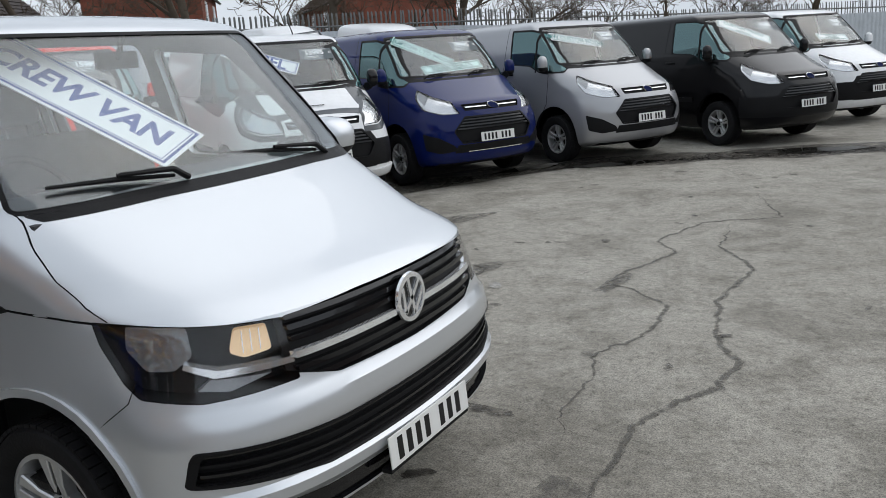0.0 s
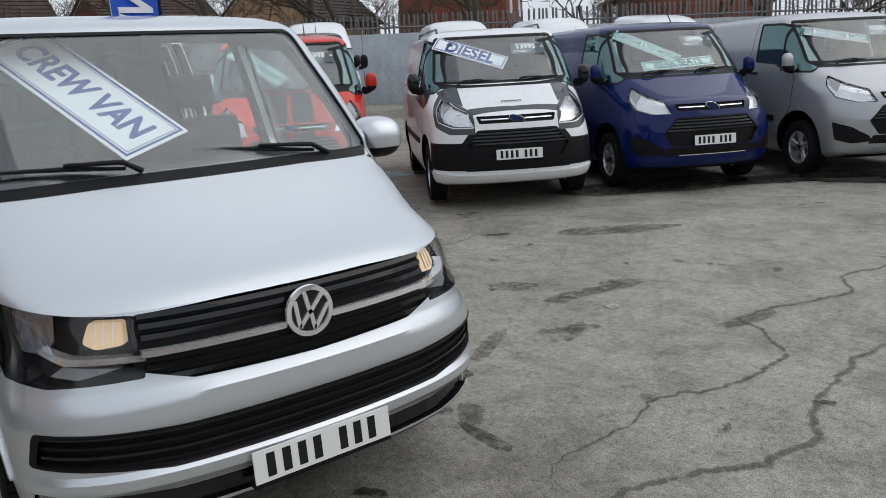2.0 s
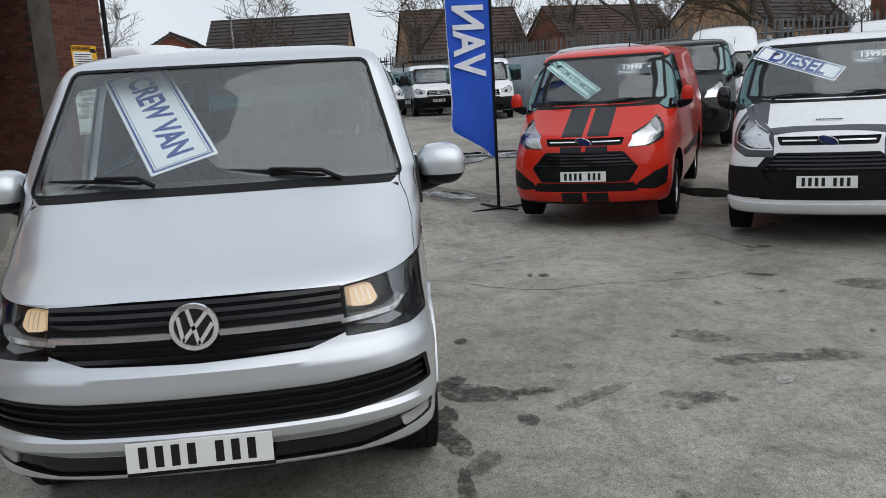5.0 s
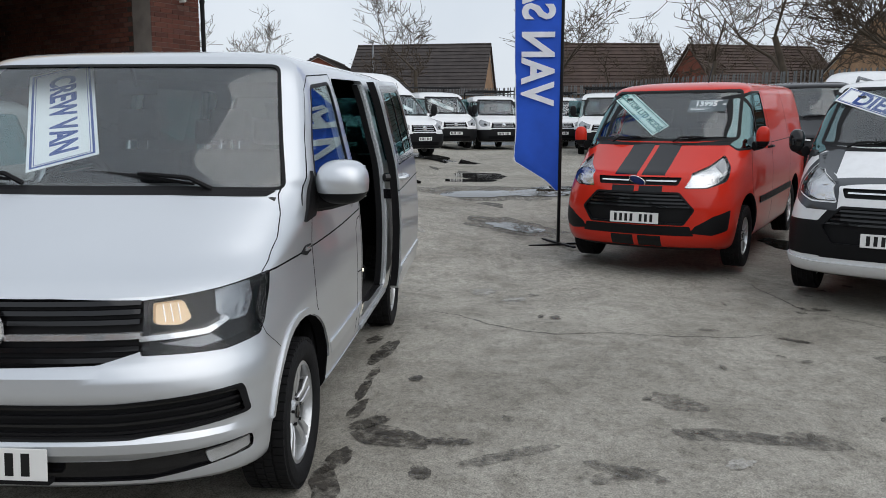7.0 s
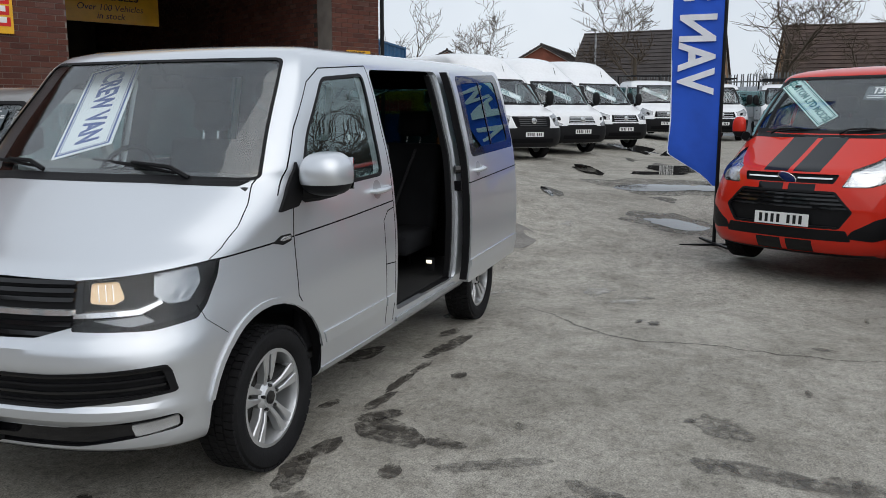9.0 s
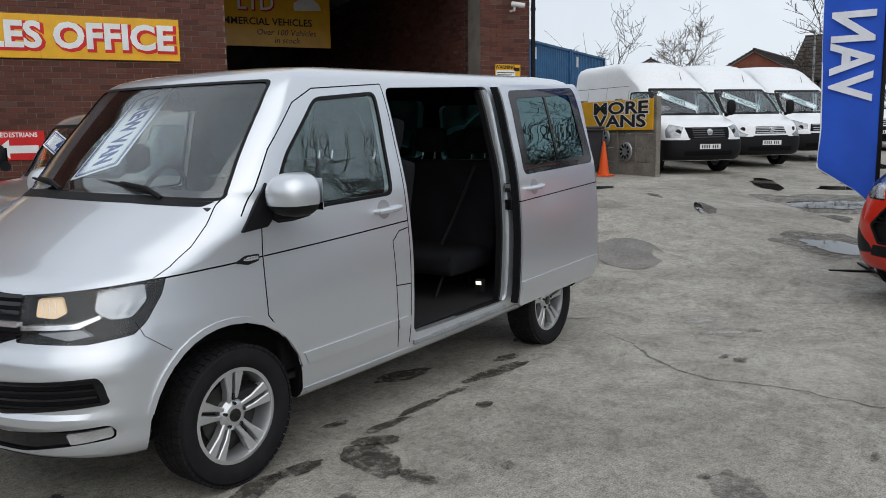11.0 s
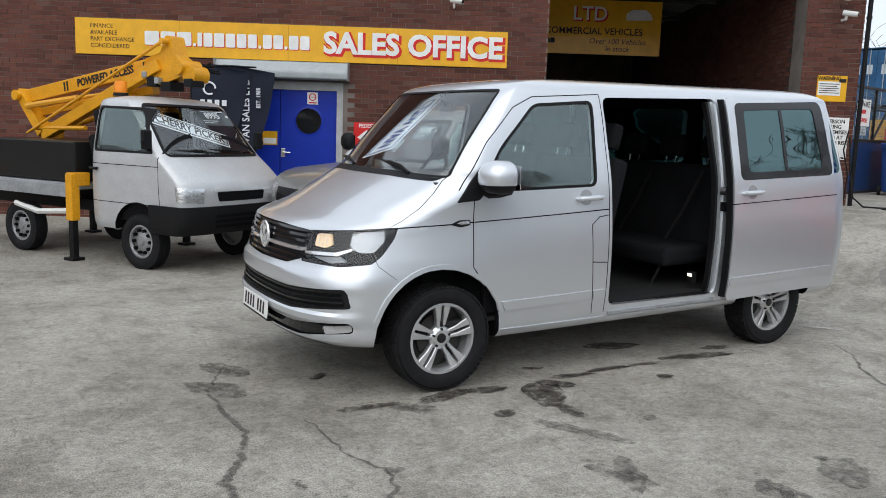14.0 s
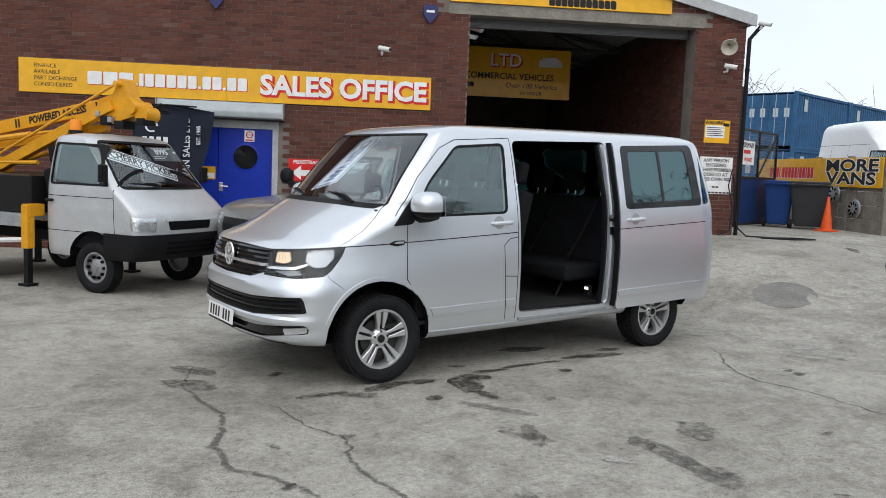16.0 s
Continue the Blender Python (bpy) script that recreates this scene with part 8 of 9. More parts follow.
for k, (u, z, sp) in enumerate(((2.95, 0.56, 8), (3.50, 0.82, 7), (4.30, 0.52, 9))):
    hc = thing("hubcap", "silver plastic wheel trim hung on the panel fence", "wheel trim", PF @ pose(u, -0.075, z), "hung wheel trims")
    bm = bmesh.new()
    add_lathe(bm, [(0.02, -0.035), (0.06, -0.04), (0.15, -0.03), (0.19, -0.02), (0.205, 0.0), (0.19, 0.012)], None, 28)
    part("disc", bm, hub, hc, smooth=True)
    for j in range(sp):
        a_ = 2 * math.pi * j / sp
        part("slot", box(0.09, 0.165, -0.024, 0.024, 0.0, 0.004, pose(0, -0.034, 0, 90, 0, 0) @ pose(0, 0, 0, 0, 0, math.degrees(a_)) @ pose(0, 0, 0, 0, -7, 0), bevel=0.001), gap_dark, hc)

# hose at the pier's foot
hs = thing("cable", "black hose lying at the foot of the brick pier", "hose", WALL @ pose(5.5, -0.1, 0.62))
part("hose", tube([(0.05, 0, 1.1), (0.08, -0.05, 0.6), (0.12, -0.15, 0.15), (0.2, -0.35, 0.02), (0.6, -0.6, 0.02), (1.0, -0.5, 0.02), (1.3, -0.7, 0.02), (0.8, -0.9, 0.02), (0.3, -0.7, 0.02)], 0.014, 6), plastic, hs, smooth=True)
part("hose", tube([(0.02, 0, 1.2), (-0.06, -0.06, 0.9), (0.05, -0.05, 0.5), (0.0, -0.1, 0.1), (-0.3, -0.3, 0.02)], 0.012, 6), plastic, hs, smooth=True)

# ---- shipping containers ----
cont_blue = material("container_blue", (0.028, 0.105, 0.23), rough=0.55, dirt=0.4, var=0.2, scale=2)
label_white = material("faded_label", (0.5, 0.55, 0.58), rough=0.6, dirt=0.3)


def container(M):
    """Length runs along local +x from the door end at x = 0; width along y."""
    t = thing("shipping_container", "faded blue steel shipping container, corrugated", "container", M, "stacked containers")
    L, W, Hh = 6.06, 2.44, 2.59
    for s, y in ((-1, 0.0), (1, W)):
        bm = bmesh.new()
        pts, x = [], 0.12
        while x < L - 0.12:
            for dx, dy in ((0.0, 0.0), (0.10, 0.0), (0.14, 0.04), (0.24, 0.04), (0.28, 0.0)):
                pts.append((x + dx, y - s * dy))
            x += 0.28
        lo = [bm.verts.new((px, py, 0.12)) for px, py in pts]
        hi = [bm.verts.new((px, py, Hh - 0.08)) for px, py in pts]
        for k in range(len(pts) - 1):
            bm.faces.new((lo[k], lo[k + 1], hi[k + 1], hi[k]))
        part("side_wall", bm, cont_blue, t)
        part("top_rail", box(0, L, y - 0.05, y + 0.05, Hh - 0.12, Hh, bevel=0.01), cont_blue, t)
        part("bottom_rail", box(0, L, y - 0.05, y + 0.05, 0, 0.15, bevel=0.01), cont_blue, t)
    for x in (0.0, L):
        for y in (0.0, W):
            part("corner_post", box(x - 0.08, x + 0.08, y - 0.08, y + 0.08, 0, Hh + 0.01, bevel=0.015), cont_blue, t)
    part("roof", box(0, L, 0, W, Hh - 0.06, Hh - 0.02), cont_blue, t)
    part("end_wall", box(L - 0.04, L, 0.08, W - 0.08, 0.1, Hh - 0.1), cont_blue, t)
    for y0 in (0.09, W / 2 + 0.005):
        door_ = part("door", box(-0.03, 0.02, y0, y0 + W / 2 - 0.095, 0.14, Hh - 0.13, bevel=0.01), cont_blue, t)
        for k in range(4):
            part("door_panel", box(-0.045, -0.03, y0 + 0.08, y0 + W / 2 - 0.18, 0.22 + 0.56 * k, 0.68 + 0.56 * k, bevel=0.006), cont_blue, door_)
        for dy in (0.28, 0.80):
            part("lock_bar", tube([(-0.075, y0 + dy, 0.1), (-0.075, y0 + dy, Hh - 0.1)], 0.02, 8), dull_metal, door_)
            part("label", box(-0.052, -0.046, y0 + dy - 0.12, y0 + dy + 0.12, 1.45, 1.85), label_white, door_)
    part("side_label", box(0.9, 1.25, -0.012, -0.006, 1.75, 2.3), label_white, t)
    return t


# the door ends face the yard
CA = 188.0
c0 = pose(-31.2, -15.4, 0.6, 0, 0, CA)
first = container(c0 @ pose(0, 0, 0))
w_ = Vector((math.cos(radians(CA + 90)), math.sin(radians(CA + 90))))
for k in range(2):
    for z in (0.0, 2.6):
        if k == 0 and z == 0.0:
            continue
        copy_thing(first, pose(-31.2 + w_.x * 2.55 * k, -15.4 + w_.y * 2.55 * k, 0.6 + z, 0, 0, CA))
copy_thing(first, pose(-31.2 + 6.3 * math.cos(radians(CA)), -15.4 + 6.3 * math.sin(radians(CA)), 3.2, 0, 0, CA))
copy_thing(first, pose(-31.2 + 6.3 * math.cos(radians(CA)), -15.4 + 6.3 * math.sin(radians(CA)), 0.6, 0, 0, CA))

# ---- boundary fence: palisade over light sheets ----
LINE = [Vector((-41, -6)), Vector((-34, 5.5)), Vector((-22, 11)), Vector((-16.5, 15.5)), Vector((-11, 24)), Vector((2, 46))]
galv = material("weathered_galvanised", (0.16, 0.165, 0.165), metal=0.3, rough=0.6, var=0.25, scale=3, dirt=0.3)
sheet_grey = material("pale_grey_sheet", (0.46, 0.50, 0.54), rough=0.5, var=0.1, scale=1.5, dirt=0.3)
fence = thing("palisade_fence", "weathered steel palisade fence backed by pale sheets", "fence", Matrix(), kind="structure")


def pale_mesh():
    bm = bmesh.new()
    prof = [(-0.034, 0.0), (-0.018, -0.012), (0.018, -0.012), (0.034, 0.0)]
    lo = [bm.verts.new((x, y, 0.0)) for x, y in prof]
    hi = [bm.verts.new((x, y, 2.52)) for x, y in prof]
    tips = [bm.verts.new((x, y + 0.01, 2.66)) for x, y in ((-0.034, 0.0), (0.034, 0.0))]
    mid = bm.verts.new((0, 0.012, 2.70))
    for k in range(3):
        bm.faces.new((lo[k], lo[k + 1], hi[k + 1], hi[k]))
    bm.faces.new((hi[0], hi[1], tips[0]))
    bm.faces.new((hi[1], hi[2], mid))
    bm.faces.new((hi[1], mid, tips[0]))
    bm.faces.new((hi[2], tips[1], mid))
    bm.faces.new((hi[2], hi[3], tips[1]))
    me = bpy.data.meshes.new("pale")
    bm.to_mesh(me)
    bm.free()
    me.materials.append(galv)
    return me


pale = pale_mesh()
rest = bmesh.new()
made = 0
rng = random.Random(8)
for a, b in zip(LINE, LINE[1:]):
    way = b - a
    n = int(way.length / 0.155)
    head = math.degrees(math.atan2(way.y, way.x))
    for k in range(n):
        p = a + way * (k / n)
        z = ground_z(p.x, p.y) + 0.05
        m = pose(p.x, p.y, z, rng.uniform(-1, 1), rng.uniform(-1.2, 1.2), head)
        if made < 280 and -33 < p.x < -6:
            ob = new("pale", pale)
            ob.parent, ob.matrix_basis = fence, m
            made += 1
        else:
            k0 = len(rest.verts)
            rest.from_mesh(pale)
            rest.verts.ensure_lookup_table()
            for v in rest.verts[k0:]:
                v.co = m @ v.co
    for zz in (0.45, 2.35):
        za, zb = ground_z(a.x, a.y), ground_z(b.x, b.y)
        part("rail", tube([(a.x, a.y, za + zz), (b.x, b.y, zb + zz)], 0.03, 4), galv, fence)
    # corrugated sheets, one bay at a time
    bays = max(1, int(way.length / 2.75))
    side = Vector((-way.y, way.x)).normalized() * -0.10
    for k in range(bays):
        p, q = a + way * (k / bays) + side, a + way * ((k + 0.995) / bays) + side
        bm = bmesh.new()
        m_ = 36
        lo, hi = [], []
        for j in range(m_ + 1):
            r_ = p.lerp(q, j / m_) + side * 0.15 * ((j % 4) in (1, 2))
            g0 = ground_z(r_.x, r_.y)
            lo.append(bm.verts.new((r_.x, r_.y, g0 + 0.02)))
            hi.append(bm.verts.new((r_.x, r_.y, g0 + 2.18)))
        for j in range(m_):
            bm.faces.new((lo[j], lo[j + 1], hi[j + 1], hi[j]))
        part("sheet", bm, sheet_grey, fence)
ob = part("pale", rest, galv, fence)
ob["kind"] = "stuff"

# ---- houses ----
house_red = material("house_brick_red", (0.22, 0.078, 0.052), rough=0.9, var=0.2, scale=2.0, fine=0.4, bump=0.3, bscale=30)
house_tan = material("house_brick_tan", (0.36, 0.23, 0.14), rough=0.9, var=0.2, scale=2.0, fine=0.4, bump=0.3, bscale=30)
tile_dark = material("roof_tile_dark", (0.060, 0.052, 0.050), rough=0.85, var=0.25, scale=1.5, fine=0.3)
tile_brown = material("roof_tile_brown", (0.072, 0.050, 0.042), rough=0.85, var=0.25, scale=1.5, fine=0.3)
frame_white = material("house_trim_white", (0.72, 0.72, 0.70), rough=0.5, dirt=0.2)
pane_dark = material("house_pane", (0.03, 0.035, 0.04), rough=0.08, coat=0.6)


def house(x, y, heading, length, width, eaves, ridge, walls, tiles, label, chimney=True):
    """The ridge runs along local x; gables at both ends."""
    t = thing("house", label, "house", pose(x, y, 0.3, 0, 0, heading))
    h, w = length / 2, width / 2
    e, r = eaves - 0.3, ridge - 0.3
    bm = prism([(-w, 0), (w, 0), (w, e), (0, r), (-w, e)], -h, h, "yz")
    part("wall", bm, walls, t)
    slope = math.atan2(r - e, w)
    run = math.hypot(r - e, w) + 0.35
    for s in (1, -1):
        bm = bmesh.new()
        courses, prof = 14, []
        for k in range(courses):
            for a_, lift in ((run * k / courses, 0.05), (run * (k + 1) / courses, 0.095)):
                prof.append((s * (a_ * math.cos(slope) + lift * math.sin(slope)), r + 0.02 - a_ * math.sin(slope) + lift * math.cos(slope)))
        prof += [(s * run * math.cos(slope), r - run * math.sin(slope) - 0.04), (0.0, r - 0.04)]
        ends = [[bm.verts.new((xe, y_, z_)) for y_, z_ in prof] for xe in (-h - 0.2, h + 0.2)]
        for k in range(len(prof)):
            j = (k + 1) % len(prof)
            bm.faces.new((ends[0][k], ends[1][k], ends[1][j], ends[0][j]))
        bm.faces.new(ends[0])
        bm.faces.new(ends[1][::-1])
        bmesh.ops.recalc_face_normals(bm, faces=bm.faces)
        part("roof", bm, tiles, t)
        part("gutter", tube([(-h - 0.2, s * (w + 0.33), e - 0.18), (h + 0.2, s * (w + 0.33), e - 0.18)], 0.06, 6), plastic, t)
        for xe in (-h - 0.02, h + 0.02):
            part("verge", tube([(xe, 0, r - 0.02), (xe, s * (w + 0.3), e - 0.3 * math.tan(slope) - 0.02)], 0.05, 4), frame_white, t)
        for k in range(max(2, int(length / 3.2))):
            xx = -h + length * (k + 0.5) / max(2, int(length / 3.2))
            wn_ = part("window", box(xx - 0.55, xx + 0.55, s * w - 0.05, s * w + 0.05, e - 1.75, e - 0.5, bevel=0.01), frame_white, t)
            for dx in (-0.27, 0.27):
                part("pane", box(xx + dx - 0.22, xx + dx + 0.22, s * w - 0.06, s * w + 0.06, e - 1.65, e - 0.6), pane_dark, wn_)
    part("ridge_tiles", tube([(-h - 0.2, 0, r + 0.08), (h + 0.2, 0, r + 0.08)], 0.09, 6), tiles, t)
    if chimney:
        ch = part("chimney", box(h * 0.5 - 0.35, h * 0.5 + 0.35, -0.3, 0.3, r - 0.6, r + 0.9, bevel=0.02), walls, t)
        for dy in (-0.14, 0.14):
            part("pot", tube([(h * 0.5, dy, r + 0.88), (h * 0.5, dy, r + 1.25)], 0.09, 10), tile_brown, ch)
    return t


house(-56, -10.6, 0, 9, 6.4, 4.6, 6.35, house_red, tile_dark, "red brick house with a gable and a dark tiled roof", False)
house(-57, -4.0, 84, 9.5, 8, 4.0, 7.5, house_tan, tile_dark, "tan brick house with a broad dark tiled roof", False)
house(-56, 8.6, 95, 8.0, 8.0, 4.0, 7.4, house_tan, tile_brown, "tan brick house with a dark brown tiled roof", False)
house(-54, 18.5, 105, 9, 7.5, 4.2, 7.0, house_red, tile_brown, "red brick house with a brown tiled roof", False)
house(-49, 27.5, 118, 9, 7.5, 4.9, 8.2, house_tan, tile_dark, "tan brick house with a dark tiled roof behind the fence", False)
house(-42, 36.5, 130, 9.5, 7, 6.4, 8.9, house_red, tile_brown, "red brick house with brown roof tiles behind the fence", False)
house(-31, 45.5, 140, 12, 8, 5.2, 8.0, house_red, tile_brown, "red brick house, long brown tiled roof", False)
house(-56, -19, 20, 10, 7, 4.4, 6.2, house_red, tile_dark, "low brick house behind the containers", False)

lamp = thing("street_lamp", "slim grey street lamp beyond the fence", "street lamp", pose(-46, -6.0, 0.6))
part("pole", tube([(0, 0, 0), (0, 0, 5.6), (0.1, 0, 5.9), (0.5, 0, 6.0)], [0.07, 0.05, 0.045, 0.04], 8), dull_metal, lamp)
part("head", box(0.4, 1.0, -0.12, 0.12, 5.95, 6.08, bevel=0.03), dull_metal, lamp)

# ---- bare winter trees ----
bark = material("winter_bark", (0.075, 0.060, 0.045), rough=0.95, var=0.25, scale=4)
twig = material("bare_twigs", (0.085, 0.065, 0.048), rough=0.95, var=0.25, scale=2)


def tree_meshes(seed, height, spread):
    """One mesh for the trunk and limbs, one for the twigs."""
    r = random.Random(seed)
    store = {0: ([], []), 1: ([], [])}

    def seg(a, b, ra, rb, which, sides):
        vs, fs = store[which]
        d = (b - a).normalized()
        u = d.orthogonal().normalized()
        w = d.cross(u)
        k0 = len(vs)
        for p, rad in ((a, ra), (b, rb)):
            for k in range(sides):
                t = 2 * math.pi * k / sides
                vs.append(tuple(p + u * rad * math.cos(t) + w * rad * math.sin(t)))
        for k in range(sides):
            fs.append((k0 + k, k0 + (k + 1) % sides, k0 + sides + (k + 1) % sides, k0 + sides + k))

    def grow_(p, d, length, rad, depth):
        which, sides = (0, 6) if depth < 3 else (1, 3)
        n = 3 if depth < 3 else 2
        for k in range(n):
            d2 = (d + Vector((r.gauss(0, 0.16), r.gauss(0, 0.16), r.gauss(0.03, 0.12)))).normalized()
            q = p + d2 * length / n
            r2 = rad * (1 - 0.28 / n * (k + 1) / 1.2)
            seg(p, q, rad, r2, which, sides)
            p, d, rad = q, d2, r2
            if depth < 6 and (depth > 0 or k > 0):
                for _ in range(2 if depth in (1, 2, 3, 4) else 1):
                    side = Vector((r.gauss(0, 1), r.gauss(0, 1), r.gauss(0.25, 0.5))).normalized()
                    nd = (d * (1 - spread) + side * spread).normalized()
                    if depth < 5 or r.random() < 0.8:
                        grow_(p, nd, length * r.uniform(0.52, 0.78), max(rad * r.uniform(0.42, 0.62), 0.013), depth + 1 if r.random() < 0.65 else depth + 2)

    grow_(Vector((0, 0, -0.1)), Vector((0, 0, 1)), height * 0.42, height * 0.017, 0)
    out = []
    for which, mat in ((0, bark), (1, twig)):
        me = bpy.data.meshes.new("trunk" if which == 0 else "crown")
        me.from_pydata(*[store[which][0], [], store[which][1]])
        me.materials.append(mat)
        me.shade_smooth()
        out.append(me)
    return out


kinds = [tree_meshes(s_, h_, sp_) for s_, h_, sp_ in ((3, 8.0, 0.55), (11, 8.5, 0.5), (24, 7.5, 0.6), (42, 8.0, 0.58))]


def tree(x, y, scale, kind, turn):
    t = thing("bare_tree", "leafless winter tree with many fine twigs", "tree", pose(x, y, ground_z(x, y), 0, 0, turn) @ Matrix.Scale(scale, 4), "bare trees")
    for nm, me in zip(("trunk", "crown"), kinds[kind % 4]):
        ob = new(nm, me)
        ob.parent = t
    return t


rng = random.Random(15)
spots = [(-47, -17.5, 1.1), (-46, -14.5, 1.0), (-44, -24, 1.1), (-48, -28, 1.2), (-41, -27, 1.0)]
for k in range(21):
    a_ = radians(184 - 4.1 * k + rng.uniform(-2, 2))
    d_ = rng.uniform(41, 50)
    spots.append((3 + d_ * math.cos(a_), 2 + d_ * math.sin(a_), rng.uniform(0.75, 1.1)))
for k in range(5):
    a_ = radians(100 - 9 * k)
    spots.append((3 + 48 * math.cos(a_), 4 + 48 * math.sin(a_), rng.uniform(0.8, 1.2)))
for k in range(11):
    spots.append((-22 + 4.0 * k + rng.uniform(-1, 1), 27 - 0.25 * k + rng.uniform(-1.5, 2), rng.uniform(0.75, 1.05)))
spots += [(-26, 17, 1.45), (-22, 20.5, 1.55), (-30, 13.5, 1.4), (-18.5, 24.5, 1.5), (-35, 10.5, 1.35), (-39, 4, 1.3), (-24.5, 23, 1.5), (-32, 18, 1.45), (-15, 28, 1.4)]
for k, (x, y, s_) in enumerate(spots):
    tree(x, y, s_, k, rng.uniform(0, 360))

# ---- unseen blocks added behind the visitor's back to darken reflections in the paint ----
far_brick = material("plain_brown_brick", (0.16, 0.085, 0.06), rough=0.95, var=0.25, scale=1.5, fine=0.5)
opposite_block = thing("opposite_building", "plain brown brick block added out of view to darken paint reflections", "building", pose(24, -2, 0))
part("wall", box(-5, 5, -24, 26, 0, 2.9), far_brick, opposite_block)
part("roof", prism([(-5.4, 2.85), (5.4, 2.85), (0, 4.4)], -24.5, 26.5), roof_sheet, opposite_block)
for k in range(7):
    part("window", box(-5.04, -4.98, -20 + 6.4 * k, -17.6 + 6.4 * k, 1.2, 2.4, bevel=0.01), pane_dark, opposite_block)
# second added block, also out of view, closing off the bright horizon
side_block = thing("side_building", "plain brown brick block added out of view past the workshop", "building", pose(14, -21, 0))
part("wall", box(-6, 8, -6, 6, 0, 3.5), far_brick, side_block)
part("roof", box(-6.3, 8.3, -6.3, 6.3, 3.5, 3.7), roof_sheet, side_block)

import itertools

# ---- cracks, damp stains and puddles in the concrete ----
damp = material("damp_concrete", (0.115, 0.107, 0.094), rough=0.55, var=0.35, scale=6, fine=0.5, bump=0.3, bscale=60)
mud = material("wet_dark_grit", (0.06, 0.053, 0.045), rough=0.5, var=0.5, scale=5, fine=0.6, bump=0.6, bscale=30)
water = material("puddle_water", (0.022, 0.021, 0.019), rough=0.03, var=0.2, scale=2)
patched = material("smooth_repair", (0.21, 0.20, 0.185), rough=0.8, var=0.2, scale=3, fine=0.5, bump=0.2, bscale=60)


def broken(m, most=0.8):
    """Lets the ground show through a stain, most of all towards its ragged edge."""
    n, l = m.node_tree.nodes, m.node_tree.links
    edge, tc = n.new("ShaderNodeAttribute"), n.new("ShaderNodeTexCoord")
    edge.attribute_name = "edge"

    def sums(kind, a, b):
        q = n.new("ShaderNodeMath")
        q.operation = kind
        for socket, value in zip(q.inputs, (a, b)):
            if isinstance(value, float):
                socket.default_value = value
            else:
                l.new(value, socket)
        return q.outputs[0]

    grains = []
    for size, detail in ((3.6, 6), (17.0, 9)):
        g = n.new("ShaderNodeTexNoise")
        g.inputs["Scale"].default_value, g.inputs["Detail"].default_value, g.inputs["Roughness"].default_value = size, detail, 0.72
        l.new(tc.outputs["Object"], g.inputs["Vector"])
        grains.append(sums("MULTIPLY", sums("SUBTRACT", g.outputs["Fac"], 0.5), 2.2 if detail == 6 else 3.4))
    level_ = sums("SUBTRACT", sums("ADD", sums("ADD", grains[0], grains[1]), 0.95), sums("MULTIPLY", edge.outputs["Fac"], 1.35))
    cut = n.new("ShaderNodeMapRange")
    cut.inputs["From Min"].default_value, cut.inputs["From Max"].default_value, cut.inputs["To Max"].default_value = 0.0, 0.9, most
    l.new(level_, cut.inputs["Value"])
    clear, mix = n.new("ShaderNodeBsdfTransparent"), n.new("ShaderNodeMixShader")
    l.new(cut.outputs["Result"], mix.inputs["Fac"])
    l.new(clear.outputs["BSDF"], mix.inputs[1])
    l.new(n["Principled BSDF"].outputs["BSDF"], mix.inputs[2])
    l.new(mix.outputs["Shader"], n["Material Output"].inputs["Surface"])


broken(damp, 0.62), broken(mud, 0.9)
rng = random.Random(31)
layer = itertools.count()


def on_ground(x, y, lift):
    return (x, y, ground_z(x, y) + lift)


def crack(points, width, lift=0.004, mat=None, name="crack"):
    """A ragged band of damp along a crack."""
    pts = []
    for (x0, y0), (x1, y1) in zip(points, points[1:]):
        n = max(2, int(math.hypot(x1 - x0, y1 - y0) / 0.035))
        for k in range(n):
            pts.append((x0 + (x1 - x0) * k / n, y0 + (y1 - y0) * k / n))
    pts.append(points[-1])
    bm = bmesh.new()
    key = bm.verts.layers.float.new("edge")
    prev, ox, oy, w0, w1 = None, 0.0, 0.0, width, width
    for k, (x, y) in enumerate(pts):
        a, b = pts[max(k - 1, 0)], pts[min(k + 1, len(pts) - 1)]
        d = Vector((b[0] - a[0], b[1] - a[1])).normalized()
        ox, oy = 0.8 * ox + rng.gauss(0, 0.009), 0.8 * oy + rng.gauss(0, 0.009)
        w0 = max(0.25 * width, 0.75 * w0 + 0.25 * width * rng.uniform(0.2, 1.9))
        w1 = max(0.25 * width, 0.75 * w1 + 0.25 * width * rng.uniform(0.2, 1.9))
        t = min(1, 4 * k / len(pts), 4 * (len(pts) - 1 - k) / len(pts))
        l_, r_ = (x + ox - d.y * w0 / 2 * t, y + oy + d.x * w0 / 2 * t), (x + ox + d.y * w1 / 2 * t, y + oy - d.x * w1 / 2 * t)
        c_ = ((l_[0] + r_[0]) / 2, (l_[1] + r_[1]) / 2)
        cur = [bm.verts.new(on_ground(*q, lift)) for q in (l_, c_, r_)]
        for v, e in zip(cur, (1.0, 0.0, 1.0)):
            v[key] = e if width > 0.2 else 0.45 * e
        if prev:
            bm.faces.new((prev[0], prev[1], cur[1], cur[0]))
            bm.faces.new((prev[1], prev[2], cur[2], cur[1]))
        prev = cur
    bmesh.ops.recalc_face_normals(bm, faces=bm.faces)
    return part(name, bm, mat or damp, ground)


